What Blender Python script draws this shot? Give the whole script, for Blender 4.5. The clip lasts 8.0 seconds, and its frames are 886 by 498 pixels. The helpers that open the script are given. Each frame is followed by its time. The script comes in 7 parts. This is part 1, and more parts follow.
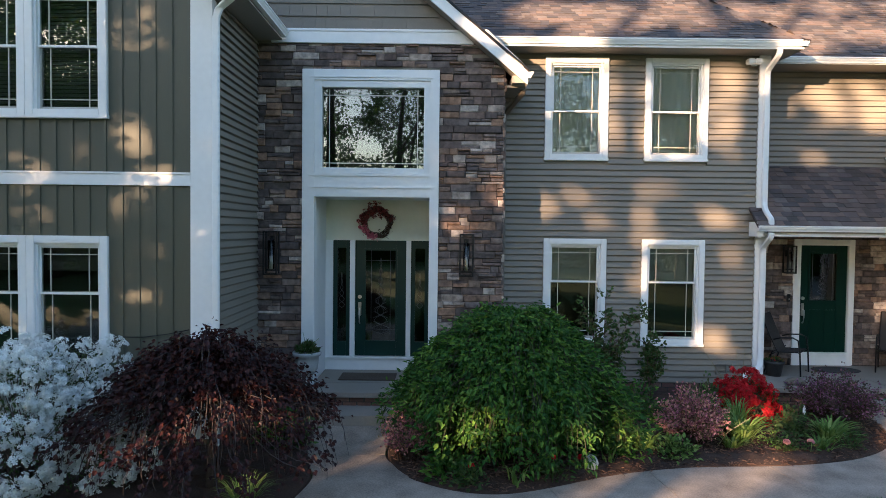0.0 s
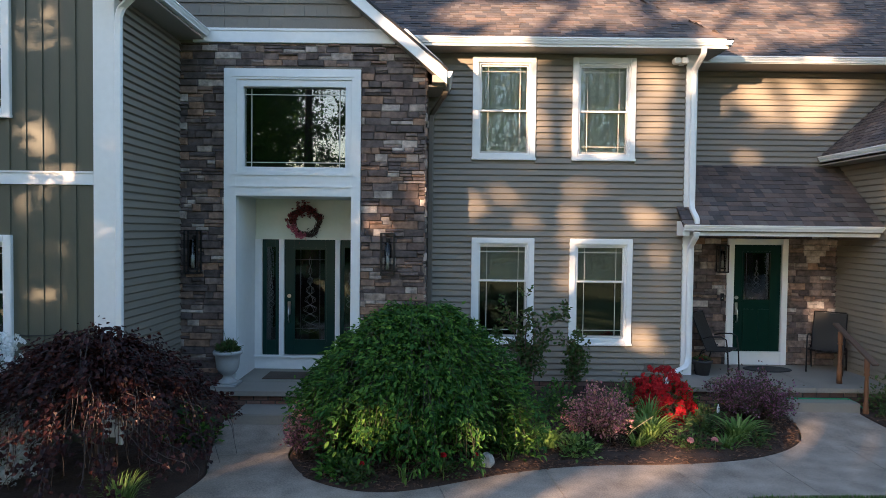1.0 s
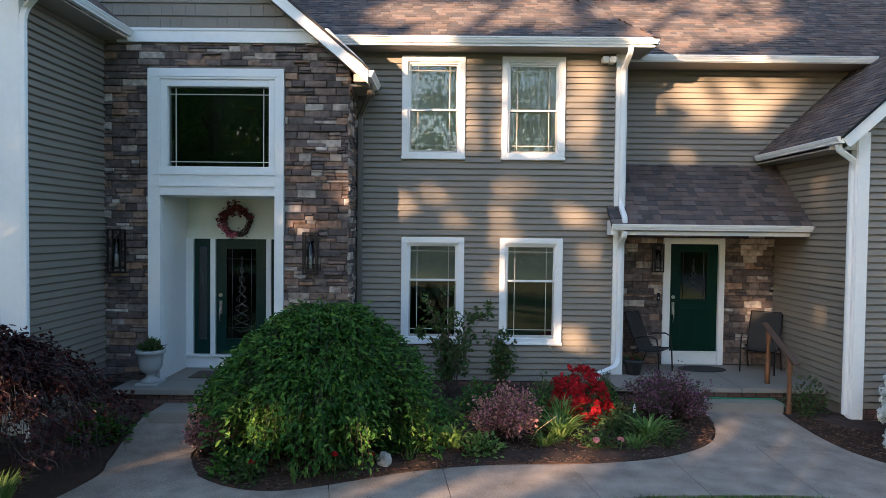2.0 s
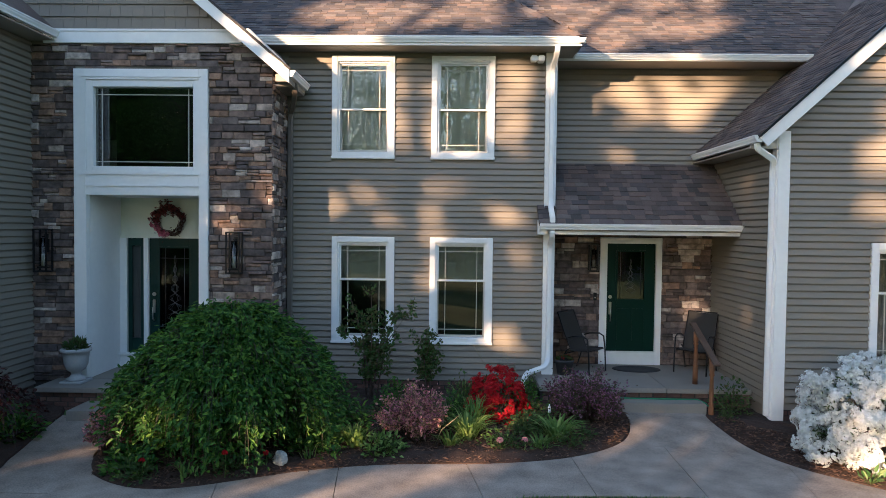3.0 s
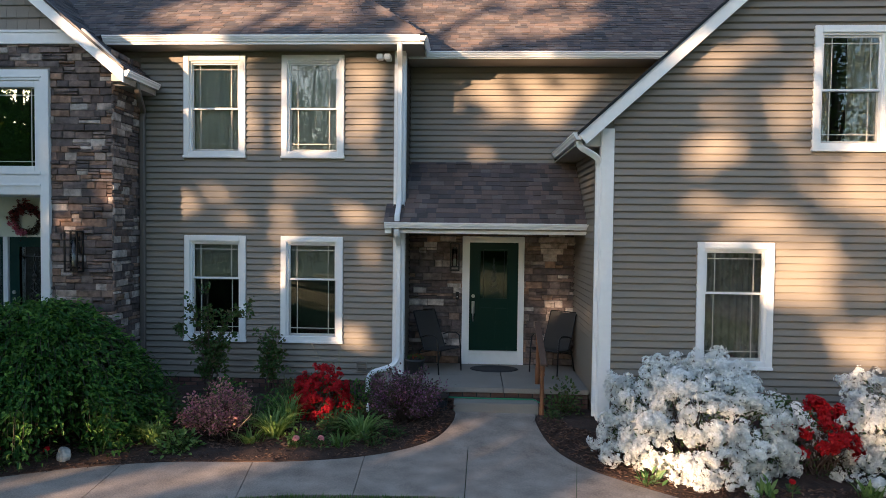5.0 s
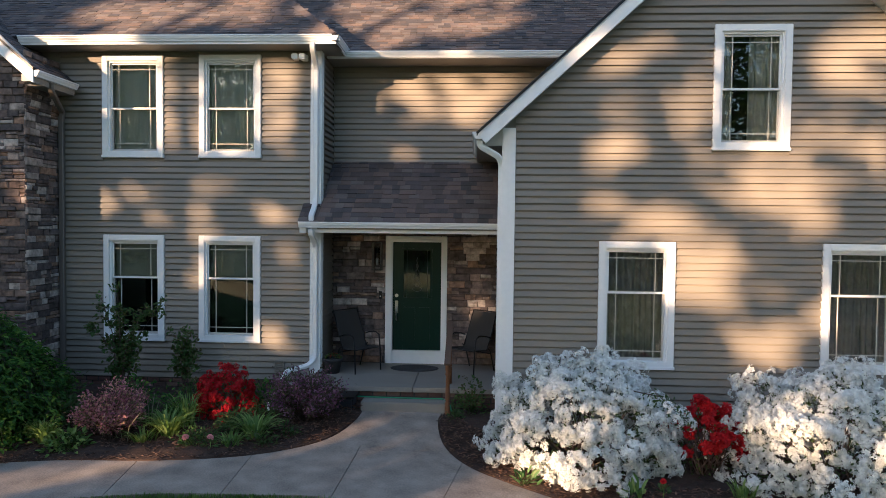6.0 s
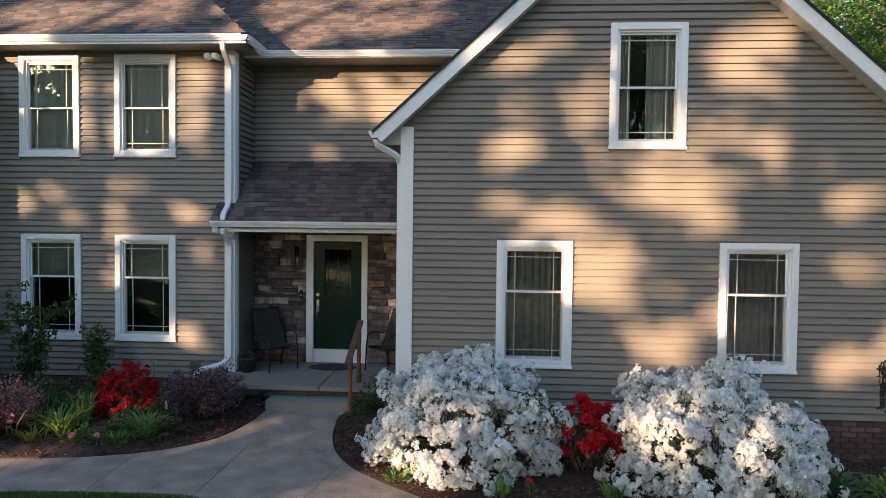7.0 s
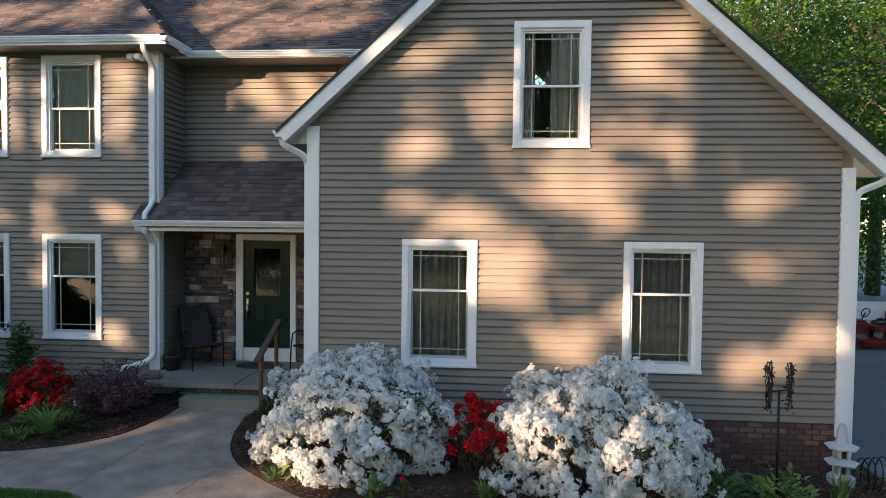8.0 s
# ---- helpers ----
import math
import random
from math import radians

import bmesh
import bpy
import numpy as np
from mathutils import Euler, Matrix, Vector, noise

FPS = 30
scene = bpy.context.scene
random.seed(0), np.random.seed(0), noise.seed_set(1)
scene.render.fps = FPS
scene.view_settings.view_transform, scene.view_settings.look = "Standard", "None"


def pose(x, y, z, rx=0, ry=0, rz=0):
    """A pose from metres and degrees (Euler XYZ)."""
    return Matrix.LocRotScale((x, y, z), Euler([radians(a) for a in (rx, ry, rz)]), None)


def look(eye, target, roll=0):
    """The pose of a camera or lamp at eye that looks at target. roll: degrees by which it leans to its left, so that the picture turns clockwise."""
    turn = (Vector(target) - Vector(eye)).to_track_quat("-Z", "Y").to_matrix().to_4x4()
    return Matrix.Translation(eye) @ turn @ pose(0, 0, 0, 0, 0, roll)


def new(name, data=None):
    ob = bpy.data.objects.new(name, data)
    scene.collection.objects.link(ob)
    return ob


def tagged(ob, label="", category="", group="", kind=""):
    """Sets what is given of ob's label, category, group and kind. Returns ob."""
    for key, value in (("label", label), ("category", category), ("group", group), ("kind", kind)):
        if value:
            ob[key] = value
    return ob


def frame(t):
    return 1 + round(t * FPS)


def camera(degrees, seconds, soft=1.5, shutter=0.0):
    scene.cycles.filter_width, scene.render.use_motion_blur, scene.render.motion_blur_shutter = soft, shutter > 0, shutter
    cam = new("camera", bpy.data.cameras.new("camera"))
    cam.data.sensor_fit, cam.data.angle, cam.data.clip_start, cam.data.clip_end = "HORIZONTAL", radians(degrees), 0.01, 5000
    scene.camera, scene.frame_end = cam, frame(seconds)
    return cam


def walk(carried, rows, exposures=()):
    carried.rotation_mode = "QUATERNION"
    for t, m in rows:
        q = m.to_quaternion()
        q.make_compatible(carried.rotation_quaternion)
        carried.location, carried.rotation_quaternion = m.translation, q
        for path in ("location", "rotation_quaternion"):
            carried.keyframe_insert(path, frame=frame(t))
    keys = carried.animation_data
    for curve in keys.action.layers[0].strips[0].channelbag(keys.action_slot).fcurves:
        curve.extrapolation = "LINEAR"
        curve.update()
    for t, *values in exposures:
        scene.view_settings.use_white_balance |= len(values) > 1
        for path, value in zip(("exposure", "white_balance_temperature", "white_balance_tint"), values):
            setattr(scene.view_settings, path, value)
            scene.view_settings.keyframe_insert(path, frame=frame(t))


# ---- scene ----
cam = camera(68.9, 8.0, soft=0.2)
METRES, EYE, TILT, LEAN, TURN = 11.0, 2.8, 0.0, 0.0, -0.1
ROWS = [
    (0.0, 0.0, 0.0, 0.0, 0.02, -1.74, -0.64),
    (0.5, 0.0542, -0.001, 0.0002, 0.03, -1.75, -0.65),
    (1.0, 0.1106, -0.0015, -0.0007, 0.09, -1.7, -0.64),
    (1.5, 0.1665, -0.0011, -0.0012, 0.22, -1.67, -0.63),
    (3.0, 0.3462, 0.0012, 0.0017, 1.41, -1.81, -0.64),
    (3.5, 0.407, 0.0033, 0.0016, 1.82, -1.79, -0.65),
    (4.0, 0.4688, 0.0054, 0.0021, 2.2, -1.81, -0.65),
    (5.5, 0.6605, 0.0146, 0.0024, 2.91, -1.8, -0.65),
    (6.0, 0.7266, 0.0175, 0.0033, 3.06, -1.83, -0.64),
    (6.5, 0.7946, 0.0213, 0.0027, 3.25, -1.8, -0.63),
    (7.0, 0.8628, 0.0248, 0.0033, 3.45, -1.83, -0.63),
    (7.5, 0.9313, 0.0289, 0.003, 3.86, -1.81, -0.63),
    (8.0, 0.9991, 0.0332, 0.003, 4.52, -1.81, -0.63),
]
walk(cam, [(t, pose(0, 0, EYE, TILT, LEAN, TURN) @ pose(METRES * x, METRES * y, METRES * z, 90 + pitch, roll, yaw)) for t, x, y, z, yaw, pitch, roll in ROWS],
     [(0.0, 2.50, 5500, 13), (1.5, 2.50, 5500, 13), (3.5, 2.38, 5500, 13), (6.0, 2.05, 5500, 13), (8.0, 1.95, 5500, 13)])

# ---- world, sun ----
AZ, EL = radians(40.0), radians(9.0)          # light travels towards +x and +y
SUN_WAY = Vector((math.sin(AZ) * math.cos(EL), math.cos(AZ) * math.cos(EL), -math.sin(EL)))
world = bpy.data.worlds.new("world")
scene.world = world
world.use_nodes = True
wn = world.node_tree.nodes
sky = wn.new("ShaderNodeTexSky")
sky.sky_type, sky.sun_disc = "NISHITA", False
sky.sun_elevation, sky.sun_rotation = EL, AZ + math.pi
sky.air_density, sky.dust_density, sky.ozone_density = 1.0, 1.0, 0.9
world.node_tree.links.new(sky.outputs[0], wn["Background"].inputs[0])
wn["Background"].inputs[1].default_value = 0.105
sun_data = bpy.data.lights.new("sun", "SUN")
sun_data.energy, sun_data.angle, sun_data.color = 5.0, radians(0.53), (1.0, 0.62, 0.32)
sun_ob = new("sun", sun_data)
sun_ob.matrix_world = look((0, 0, 30), Vector((0, 0, 30)) + SUN_WAY)


# ---- materials ----
def material(name, colour, rough=0.6, metal=0.0, vary=0.12, grain=40.0, blotch=2.0, bump=0.15, pieces=None, leaf=0.0, spec=0.5, stretch=(1, 1, 1)):
    """A procedural surface: grain and blotches over a base colour. pieces: colours among which each piece picks."""
    m = bpy.data.materials.new(name)
    m.use_nodes = True
    n, link = m.node_tree.nodes, m.node_tree.links.new
    out, b = n["Material Output"], n["Principled BSDF"]
    b.inputs["Roughness"].default_value = rough
    b.inputs["Metallic"].default_value = metal
    b.inputs["Specular IOR Level"].default_value = spec
    co = n.new("ShaderNodeTexCoord")
    mp = n.new("ShaderNodeMapping")
    mp.inputs["Scale"].default_value = stretch
    link(co.outputs["Object"], mp.inputs["Vector"])
    fine, broad = n.new("ShaderNodeTexNoise"), n.new("ShaderNodeTexNoise")
    fine.inputs["Scale"].default_value, fine.inputs["Detail"].default_value = grain, 6.0
    broad.inputs["Scale"].default_value, broad.inputs["Detail"].default_value = blotch, 3.0
    link(mp.outputs[0], fine.inputs["Vector"])
    link(co.outputs["Object"], broad.inputs["Vector"])
    if pieces:
        info, geo, add, fr = n.new("ShaderNodeObjectInfo"), n.new("ShaderNodeNewGeometry"), n.new("ShaderNodeMath"), n.new("ShaderNodeMath")
        fr.operation = "FRACT"
        link(info.outputs["Random"], add.inputs[0])
        link(geo.outputs["Random Per Island"], add.inputs[1])
        link(add.outputs[0], fr.inputs[0])
        ramp = n.new("ShaderNodeValToRGB")
        ramp.color_ramp.interpolation = "CONSTANT" if len(pieces) > 3 else "LINEAR"
        while len(ramp.color_ramp.elements) < len(pieces):
            ramp.color_ramp.elements.new(0.5)
        for i, c in enumerate(pieces):
            ramp.color_ramp.elements[i].position = i / len(pieces) if len(pieces) > 3 else i / max(1, len(pieces) - 1)
            ramp.color_ramp.elements[i].color = (*c, 1)
        link(fr.outputs[0], ramp.inputs[0])
        base = ramp.outputs[0]
    else:
        rgb = n.new("ShaderNodeRGB")
        rgb.outputs[0].default_value = (*colour, 1)
        base = rgb.outputs[0]
    mix1, rng = n.new("ShaderNodeMath"), n.new("ShaderNodeMapRange")
    mix1.operation = "ADD"
    link(fine.outputs["Fac"], mix1.inputs[0])
    link(broad.outputs["Fac"], mix1.inputs[1])
    rng.inputs["From Min"].default_value, rng.inputs["From Max"].default_value = 0.6, 1.4
    rng.inputs["To Min"].default_value, rng.inputs["To Max"].default_value = 1 - vary, 1 + vary
    link(mix1.outputs[0], rng.inputs["Value"])
    mul = n.new("ShaderNodeVectorMath")
    mul.operation = "SCALE"
    link(base, mul.inputs[0])
    link(rng.outputs[0], mul.inputs["Scale"])
    link(mul.outputs[0], b.inputs["Base Color"])
    if bump:
        bp = n.new("ShaderNodeBump")
        bp.inputs["Strength"].default_value, bp.inputs["Distance"].default_value = bump, 0.01
        link(fine.outputs["Fac"], bp.inputs["Height"])
        link(bp.outputs[0], b.inputs["Normal"])
    if leaf:
        tr, mx = n.new("ShaderNodeBsdfTranslucent"), n.new("ShaderNodeMixShader")
        mx.inputs[0].default_value = leaf
        link(mul.outputs[0], tr.inputs[0])
        link(b.outputs[0], mx.inputs[1])
        link(tr.outputs[0], mx.inputs[2])
        link(mx.outputs[0], out.inputs["Surface"])
    return m


def glass_material(name, clear=(1, 1, 1), gain=1.0, ripple=(1.6, 0.06)):
    m = bpy.data.materials.new(name)
    m.use_nodes = True
    n, link = m.node_tree.nodes, m.node_tree.links.new
    n.remove(n["Principled BSDF"])
    tr, gl, mx, fr, mu = (n.new("ShaderNodeBsdfTransparent"), n.new("ShaderNodeBsdfGlossy"), n.new("ShaderNodeMixShader"),
                          n.new("ShaderNodeFresnel"), n.new("ShaderNodeMath"))
    tr.inputs[0].default_value = (*clear, 1)
    gl.inputs["Roughness"].default_value = 0.004
    fr.inputs["IOR"].default_value = 1.55
    wave, bp = n.new("ShaderNodeTexNoise"), n.new("ShaderNodeBump")
    wave.inputs["Scale"].default_value = ripple[0]
    bp.inputs["Strength"].default_value, bp.inputs["Distance"].default_value = ripple[1], 0.02
    link(wave.outputs["Fac"], bp.inputs["Height"])
    link(bp.outputs[0], gl.inputs["Normal"])
    mu.operation = "MULTIPLY_ADD"
    mu.inputs[1].default_value, mu.inputs[2].default_value = gain, 0.008
    mu.use_clamp = True
    link(fr.outputs[0], mu.inputs[0])
    link(mu.outputs[0], mx.inputs[0])
    link(tr.outputs[0], mx.inputs[1])
    link(gl.outputs[0], mx.inputs[2])
    link(mx.outputs[0], n["Material Output"].inputs["Surface"])
    return m


SIDING = material("vinyl_siding", (0.218, 0.190, 0.152), 0.5, vary=0.08, grain=60, blotch=0.8, bump=0.06, stretch=(0.15, 0.15, 3))
BATTEN = material("board_and_batten", (0.094, 0.093, 0.065), 0.55, vary=0.08, grain=50, blotch=0.8, bump=0.06, stretch=(3, 3, 0.15))
SHAKE = material("shake_panel", (0.20, 0.178, 0.145), 0.6, vary=0.12, grain=60, blotch=2, bump=0.3, stretch=(4, 4, 0.3))
WHITE = material("white_trim", (0.83, 0.83, 0.82), 0.4, vary=0.04, grain=12, blotch=1.5, bump=0.03)
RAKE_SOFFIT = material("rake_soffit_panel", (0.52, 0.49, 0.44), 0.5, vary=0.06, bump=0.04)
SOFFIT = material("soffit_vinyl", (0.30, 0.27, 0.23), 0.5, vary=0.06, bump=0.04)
PLASTER = material("recess_panel", (0.74, 0.76, 0.66), 0.5, vary=0.04, grain=15, bump=0.03)
STONE = material("ledge_stone", (0.2, 0.17, 0.15), 0.85, vary=0.66, grain=16, blotch=7, bump=1.0,
                 pieces=[(0.090, 0.067, 0.060), (0.18, 0.126, 0.104), (0.122, 0.092, 0.083), (0.26, 0.158, 0.105), (0.100, 0.077, 0.070), (0.42, 0.355, 0.31),
                         (0.20, 0.150, 0.127), (0.112, 0.078, 0.066), (0.152, 0.118, 0.107), (0.34, 0.275, 0.232), (0.092, 0.072, 0.067), (0.22, 0.146, 0.108)])
MORTAR = material("mortar", (0.05, 0.044, 0.04), 0.95, vary=0.2)
BRICK = material("brick", (0.3, 0.14, 0.1), 0.85, vary=0.3, grain=60, blotch=9, bump=0.5,
                 pieces=[(0.10, 0.05, 0.04), (0.15, 0.078, 0.058), (0.12, 0.06, 0.048), (0.16, 0.098, 0.076), (0.085, 0.05, 0.042)])
SHINGLE = material("shingle", (0.1, 0.08, 0.07), 0.9, vary=0.35, grain=120, blotch=3, bump=0.5,
                   pieces=[(0.085, 0.068, 0.063), (0.115, 0.087, 0.077), (0.06, 0.053, 0.055), (0.135, 0.097, 0.082), (0.10, 0.08, 0.077), (0.07, 0.06, 0.061), (0.13, 0.108, 0.10), (0.078, 0.062, 0.057)])
CONCRETE = material("concrete", (0.30, 0.245, 0.195), 0.85, vary=0.5, grain=55, blotch=3.2, bump=0.35)
STEPC = material("step_concrete", (0.25, 0.223, 0.19), 0.8, vary=0.12, grain=50, blotch=2, bump=0.2)
ASPHALT = material("driveway", (0.16, 0.16, 0.165), 0.9, vary=0.2, grain=60, blotch=0.7, bump=0.2)
MULCH = material("mulch", (0.046, 0.025, 0.016), 0.95, vary=0.6, grain=45, blotch=5, bump=1.0)
CHIP = material("mulch_chip", (0.06, 0.035, 0.025), 0.9, vary=0.3, pieces=[(0.035, 0.02, 0.015), (0.10, 0.052, 0.034), (0.20, 0.115, 0.075)])
LAWN = material("lawn", (0.055, 0.11, 0.022), 0.9, vary=0.4, grain=30, blotch=0.6, bump=0.6)
GLASS = glass_material("window_glass", (0.93, 0.95, 0.93), 1.0, (1.6, 0.012))
PICTURE_GLASS = glass_material("coated_glass", (0.80, 0.83, 0.80), 2.0, (1.6, 0.012))
BLACKGLASS = glass_material("door_glass", (0.45, 0.5, 0.45), 2.4, (7.0, 0.05))
GREEN = material("green_door_paint", (0.008, 0.034, 0.028), 0.35, vary=0.1, grain=30, bump=0.04, spec=0.2)
GREEN2 = material("bright_green_door_paint", (0.004, 0.024, 0.017), 0.32, vary=0.1, grain=30, bump=0.04, spec=0.16)
BLACK = material("black_metal", (0.02, 0.02, 0.022), 0.4, 0.6, vary=0.1, bump=0.05)
BROWNMETAL = material("brown_downspout", (0.15, 0.125, 0.105), 0.45, vary=0.08, bump=0.03)
STEEL = material("brushed_nickel", (0.55, 0.54, 0.52), 0.3, 1.0, vary=0.05, bump=0.05)
LEAD = material("leaded_came", (0.16, 0.16, 0.155), 0.4, 0.9, vary=0.05, bump=0.05)
MUNTIN = material("glazing_bar", (0.55, 0.52, 0.45), 0.5, vary=0.05, bump=0.02)
SASH = material("sash", (0.46, 0.44, 0.40), 0.45, vary=0.05, bump=0.02)
BLIND = material("slatted_blind", (0.10, 0.105, 0.09), 0.9, vary=0.08, grain=80, bump=0.1)
SHADE = material("roller_blind", (0.30, 0.31, 0.27), 0.9, vary=0.08, grain=80, bump=0.1)
LACE = material("lace_motif", (0.50, 0.49, 0.46), 0.9, vary=0.15, grain=150, bump=0.2)
CURTAIN = material("curtain", (0.76, 0.74, 0.66), 0.9, vary=0.1, grain=80, bump=0.2, leaf=0.3)
SHEER = material("lace_curtain", (0.27, 0.27, 0.26), 0.9, vary=0.25, grain=120, blotch=14, bump=0.2, leaf=0.2)
SHEER2 = material("pale_lace", (0.46, 0.45, 0.42), 0.9, vary=0.2, grain=120, blotch=14, bump=0.2, leaf=0.2)
# near-black base colour stands in for the shade inside the rooms
UNLIT_ROOM = material("unlit_room_shade", (0.03, 0.028, 0.026), 0.9, vary=0.2)
WOOD = material("stained_wood", (0.19, 0.077, 0.029), 0.6, vary=0.3, grain=30, blotch=4, bump=0.3, stretch=(6, 6, 0.6))
FABRIC = material("sling_fabric", (0.034, 0.031, 0.028), 0.85, vary=0.15, grain=200, bump=0.3)
BARK = material("bark", (0.10, 0.075, 0.055), 0.95, vary=0.4, grain=22, blotch=3, bump=1.0, stretch=(3, 3, 0.5))
TWIG = material("twig", (0.11, 0.075, 0.06), 0.9, vary=0.3, bump=0.3)


# ---- builders ----
def empty(name, label="", category="", group="", kind="", at=(0, 0, 0)):
    ob = new(name)
    ob.location = at
    return tagged(ob, label, category, group, kind)


def hang(ob, parent):
    if parent is not None:
        ob.parent = parent
        ob.matrix_parent_inverse = Matrix.Translation(parent.location).inverted()
    return ob


def part(name, bm, mat, parent=None, label=""):
    me = bpy.data.meshes.new(name)
    bm.to_mesh(me)
    bm.free()
    me.materials.append(mat)
    return tagged(hang(new(name, me), parent), label)


def raw(name, verts, faces, mat, parent=None, label=""):
    me = bpy.data.meshes.new(name)
    me.from_pydata(verts, [], faces)
    me.materials.append(mat)
    return tagged(hang(new(name, me), parent), label)


def box(bm, x0, y0, z0, x1, y1, z1):
    v = [bm.verts.new((x, y, z)) for z in (z0, z1) for x, y in ((x0, y0), (x1, y0), (x1, y1), (x0, y1))]
    for f in ((3, 2, 1, 0), (4, 5, 6, 7), (0, 1, 5, 4), (1, 2, 6, 5), (2, 3, 7, 6), (3, 0, 4, 7)):
        bm.faces.new([v[i] for i in f])
    return v


def boxes(*specs, bevel=0.0):
    bm = bmesh.new()
    for s in specs:
        box(bm, *s)
    if bevel:
        bmesh.ops.bevel(bm, geom=bm.edges[:], offset=bevel, segments=2, affect="EDGES", clamp_overlap=True)
    return bm


def tube_verts(points, radii, sides=6):
    """Verts and faces of a round bar along points."""
    pts = [Vector(p) for p in points]
    if not hasattr(radii, "__len__"):
        radii = [radii] * len(pts)
    vs, fs = [], []
    for i, p in enumerate(pts):
        d = (pts[min(i + 1, len(pts) - 1)] - pts[max(i - 1, 0)]).normalized()
        a = d.cross(Vector((0, 0, 1)) if abs(d.z) < 0.9 else Vector((1, 0, 0))).normalized()
        b = d.cross(a)
        for k in range(sides):
            t = 2 * math.pi * k / sides
            vs.append(tuple(p + (a * math.cos(t) + b * math.sin(t)) * radii[i]))
    for i in range(len(pts) - 1):
        for k in range(sides):
            k2 = (k + 1) % sides
            fs.append((i * sides + k, i * sides + k2, (i + 1) * sides + k2, (i + 1) * sides + k))
    fs.append(tuple(range(sides - 1, -1, -1)))
    fs.append(tuple((len(pts) - 1) * sides + k for k in range(sides)))
    return vs, fs


def tubes(name, lines, mat, parent=None, label="", sides=6):
    vs, fs = [], []
    for points, radii in lines:
        v, f = tube_verts(points, radii, sides)
        fs += [tuple(i + len(vs) for i in q) for q in f]
        vs += v
    ob = raw(name, vs, fs, mat, parent, label)
    for p in ob.data.polygons:
        p.use_smooth = True
    return ob


def lathe(name, profile, mat, parent=None, at=(0, 0, 0), label="", sides=24):
    vs, fs = [], []
    for r, z in profile:
        for k in range(sides):
            t = 2 * math.pi * k / sides
            vs.append((at[0] + r * math.cos(t), at[1] + r * math.sin(t), at[2] + z))
    for i in range(len(profile) - 1):
        for k in range(sides):
            k2 = (k + 1) % sides
            fs.append((i * sides + k, i * sides + k2, (i + 1) * sides + k2, (i + 1) * sides + k))
    fs.append(tuple(range(sides - 1, -1, -1)))
    fs.append(tuple((len(profile) - 1) * sides + k for k in range(sides)))
    ob = raw(name, vs, fs, mat, parent, label)
    for p in ob.data.polygons:
        p.use_smooth = True
    return ob


def ground_z(x, y):
    """Height of the ground: a gentle rise to the house and a fall towards the drive."""
    s = min(1.0, max(0.0, (y - 8.0) / 1.6))
    z = 0.1 * s * s * (3 - 2 * s)
    f = min(1.0, max(0.0, (x - 7.5) / 8.0))
    return z * (1 - f) - 0.40 * f


# ---- large structure ----
PITCH = 0.1016


def cut(u0, u1, z0, z1, holes):
    """Stretches of a board from u0 to u1 that the holes (u0, u1, z0, z1) leave."""
    spans = [(u0, u1)]
    for a, b, c, d in holes:
        if z1 > c + 0.012 and z0 < d - 0.012:
            spans = [s for p, q in spans for s in ((p, min(q, a)), (max(p, b), q)) if s[1] - s[0] > 0.02]
    return spans


def lap_boards(parent, place, u0, u1, z0, z1, holes=(), left=None, right=None):
    """Lapped siding boards. place(u, out, z) gives the point; left(z), right(z): slanted ends."""
    z = z0
    while z < z1 - 0.015:
        t = min(z + PITCH, z1)
        a0, b0 = (left(z) if left else u0), (right(z) if right else u1)
        a1, b1 = (left(t) if left else u0), (right(t) if right else u1)
        if b0 - a0 < 0.05:
            break
        for p, q in cut(a0, b0, z, t, holes):
            pt = max(p, a1) if p == a0 else p
            qt = min(q, b1) if q == b0 else q
            if qt < pt:
                pt = qt = (pt + qt) / 2
            n = t - 0.024
            vs = [place(p, 0, z), place(q, 0, z), place(q, 0.033, z), place(p, 0.033, z), place(p, 0.0322, z + 0.005), place(q, 0.0322, z + 0.005),
                  place(qt, 0.010, n), place(pt, 0.010, n), place(qt, 0.0005, n + 0.002), place(pt, 0.0005, n + 0.002), place(qt, 0.0005, t), place(pt, 0.0005, t)]
            raw("siding_board", vs, [(3, 2, 5, 4), (4, 5, 6, 7), (7, 6, 8, 9), (9, 8, 10, 11), (0, 3, 4, 7, 9, 11), (1, 10, 8, 6, 5, 2), (0, 11, 10, 1)], SIDING, parent)
        z = t


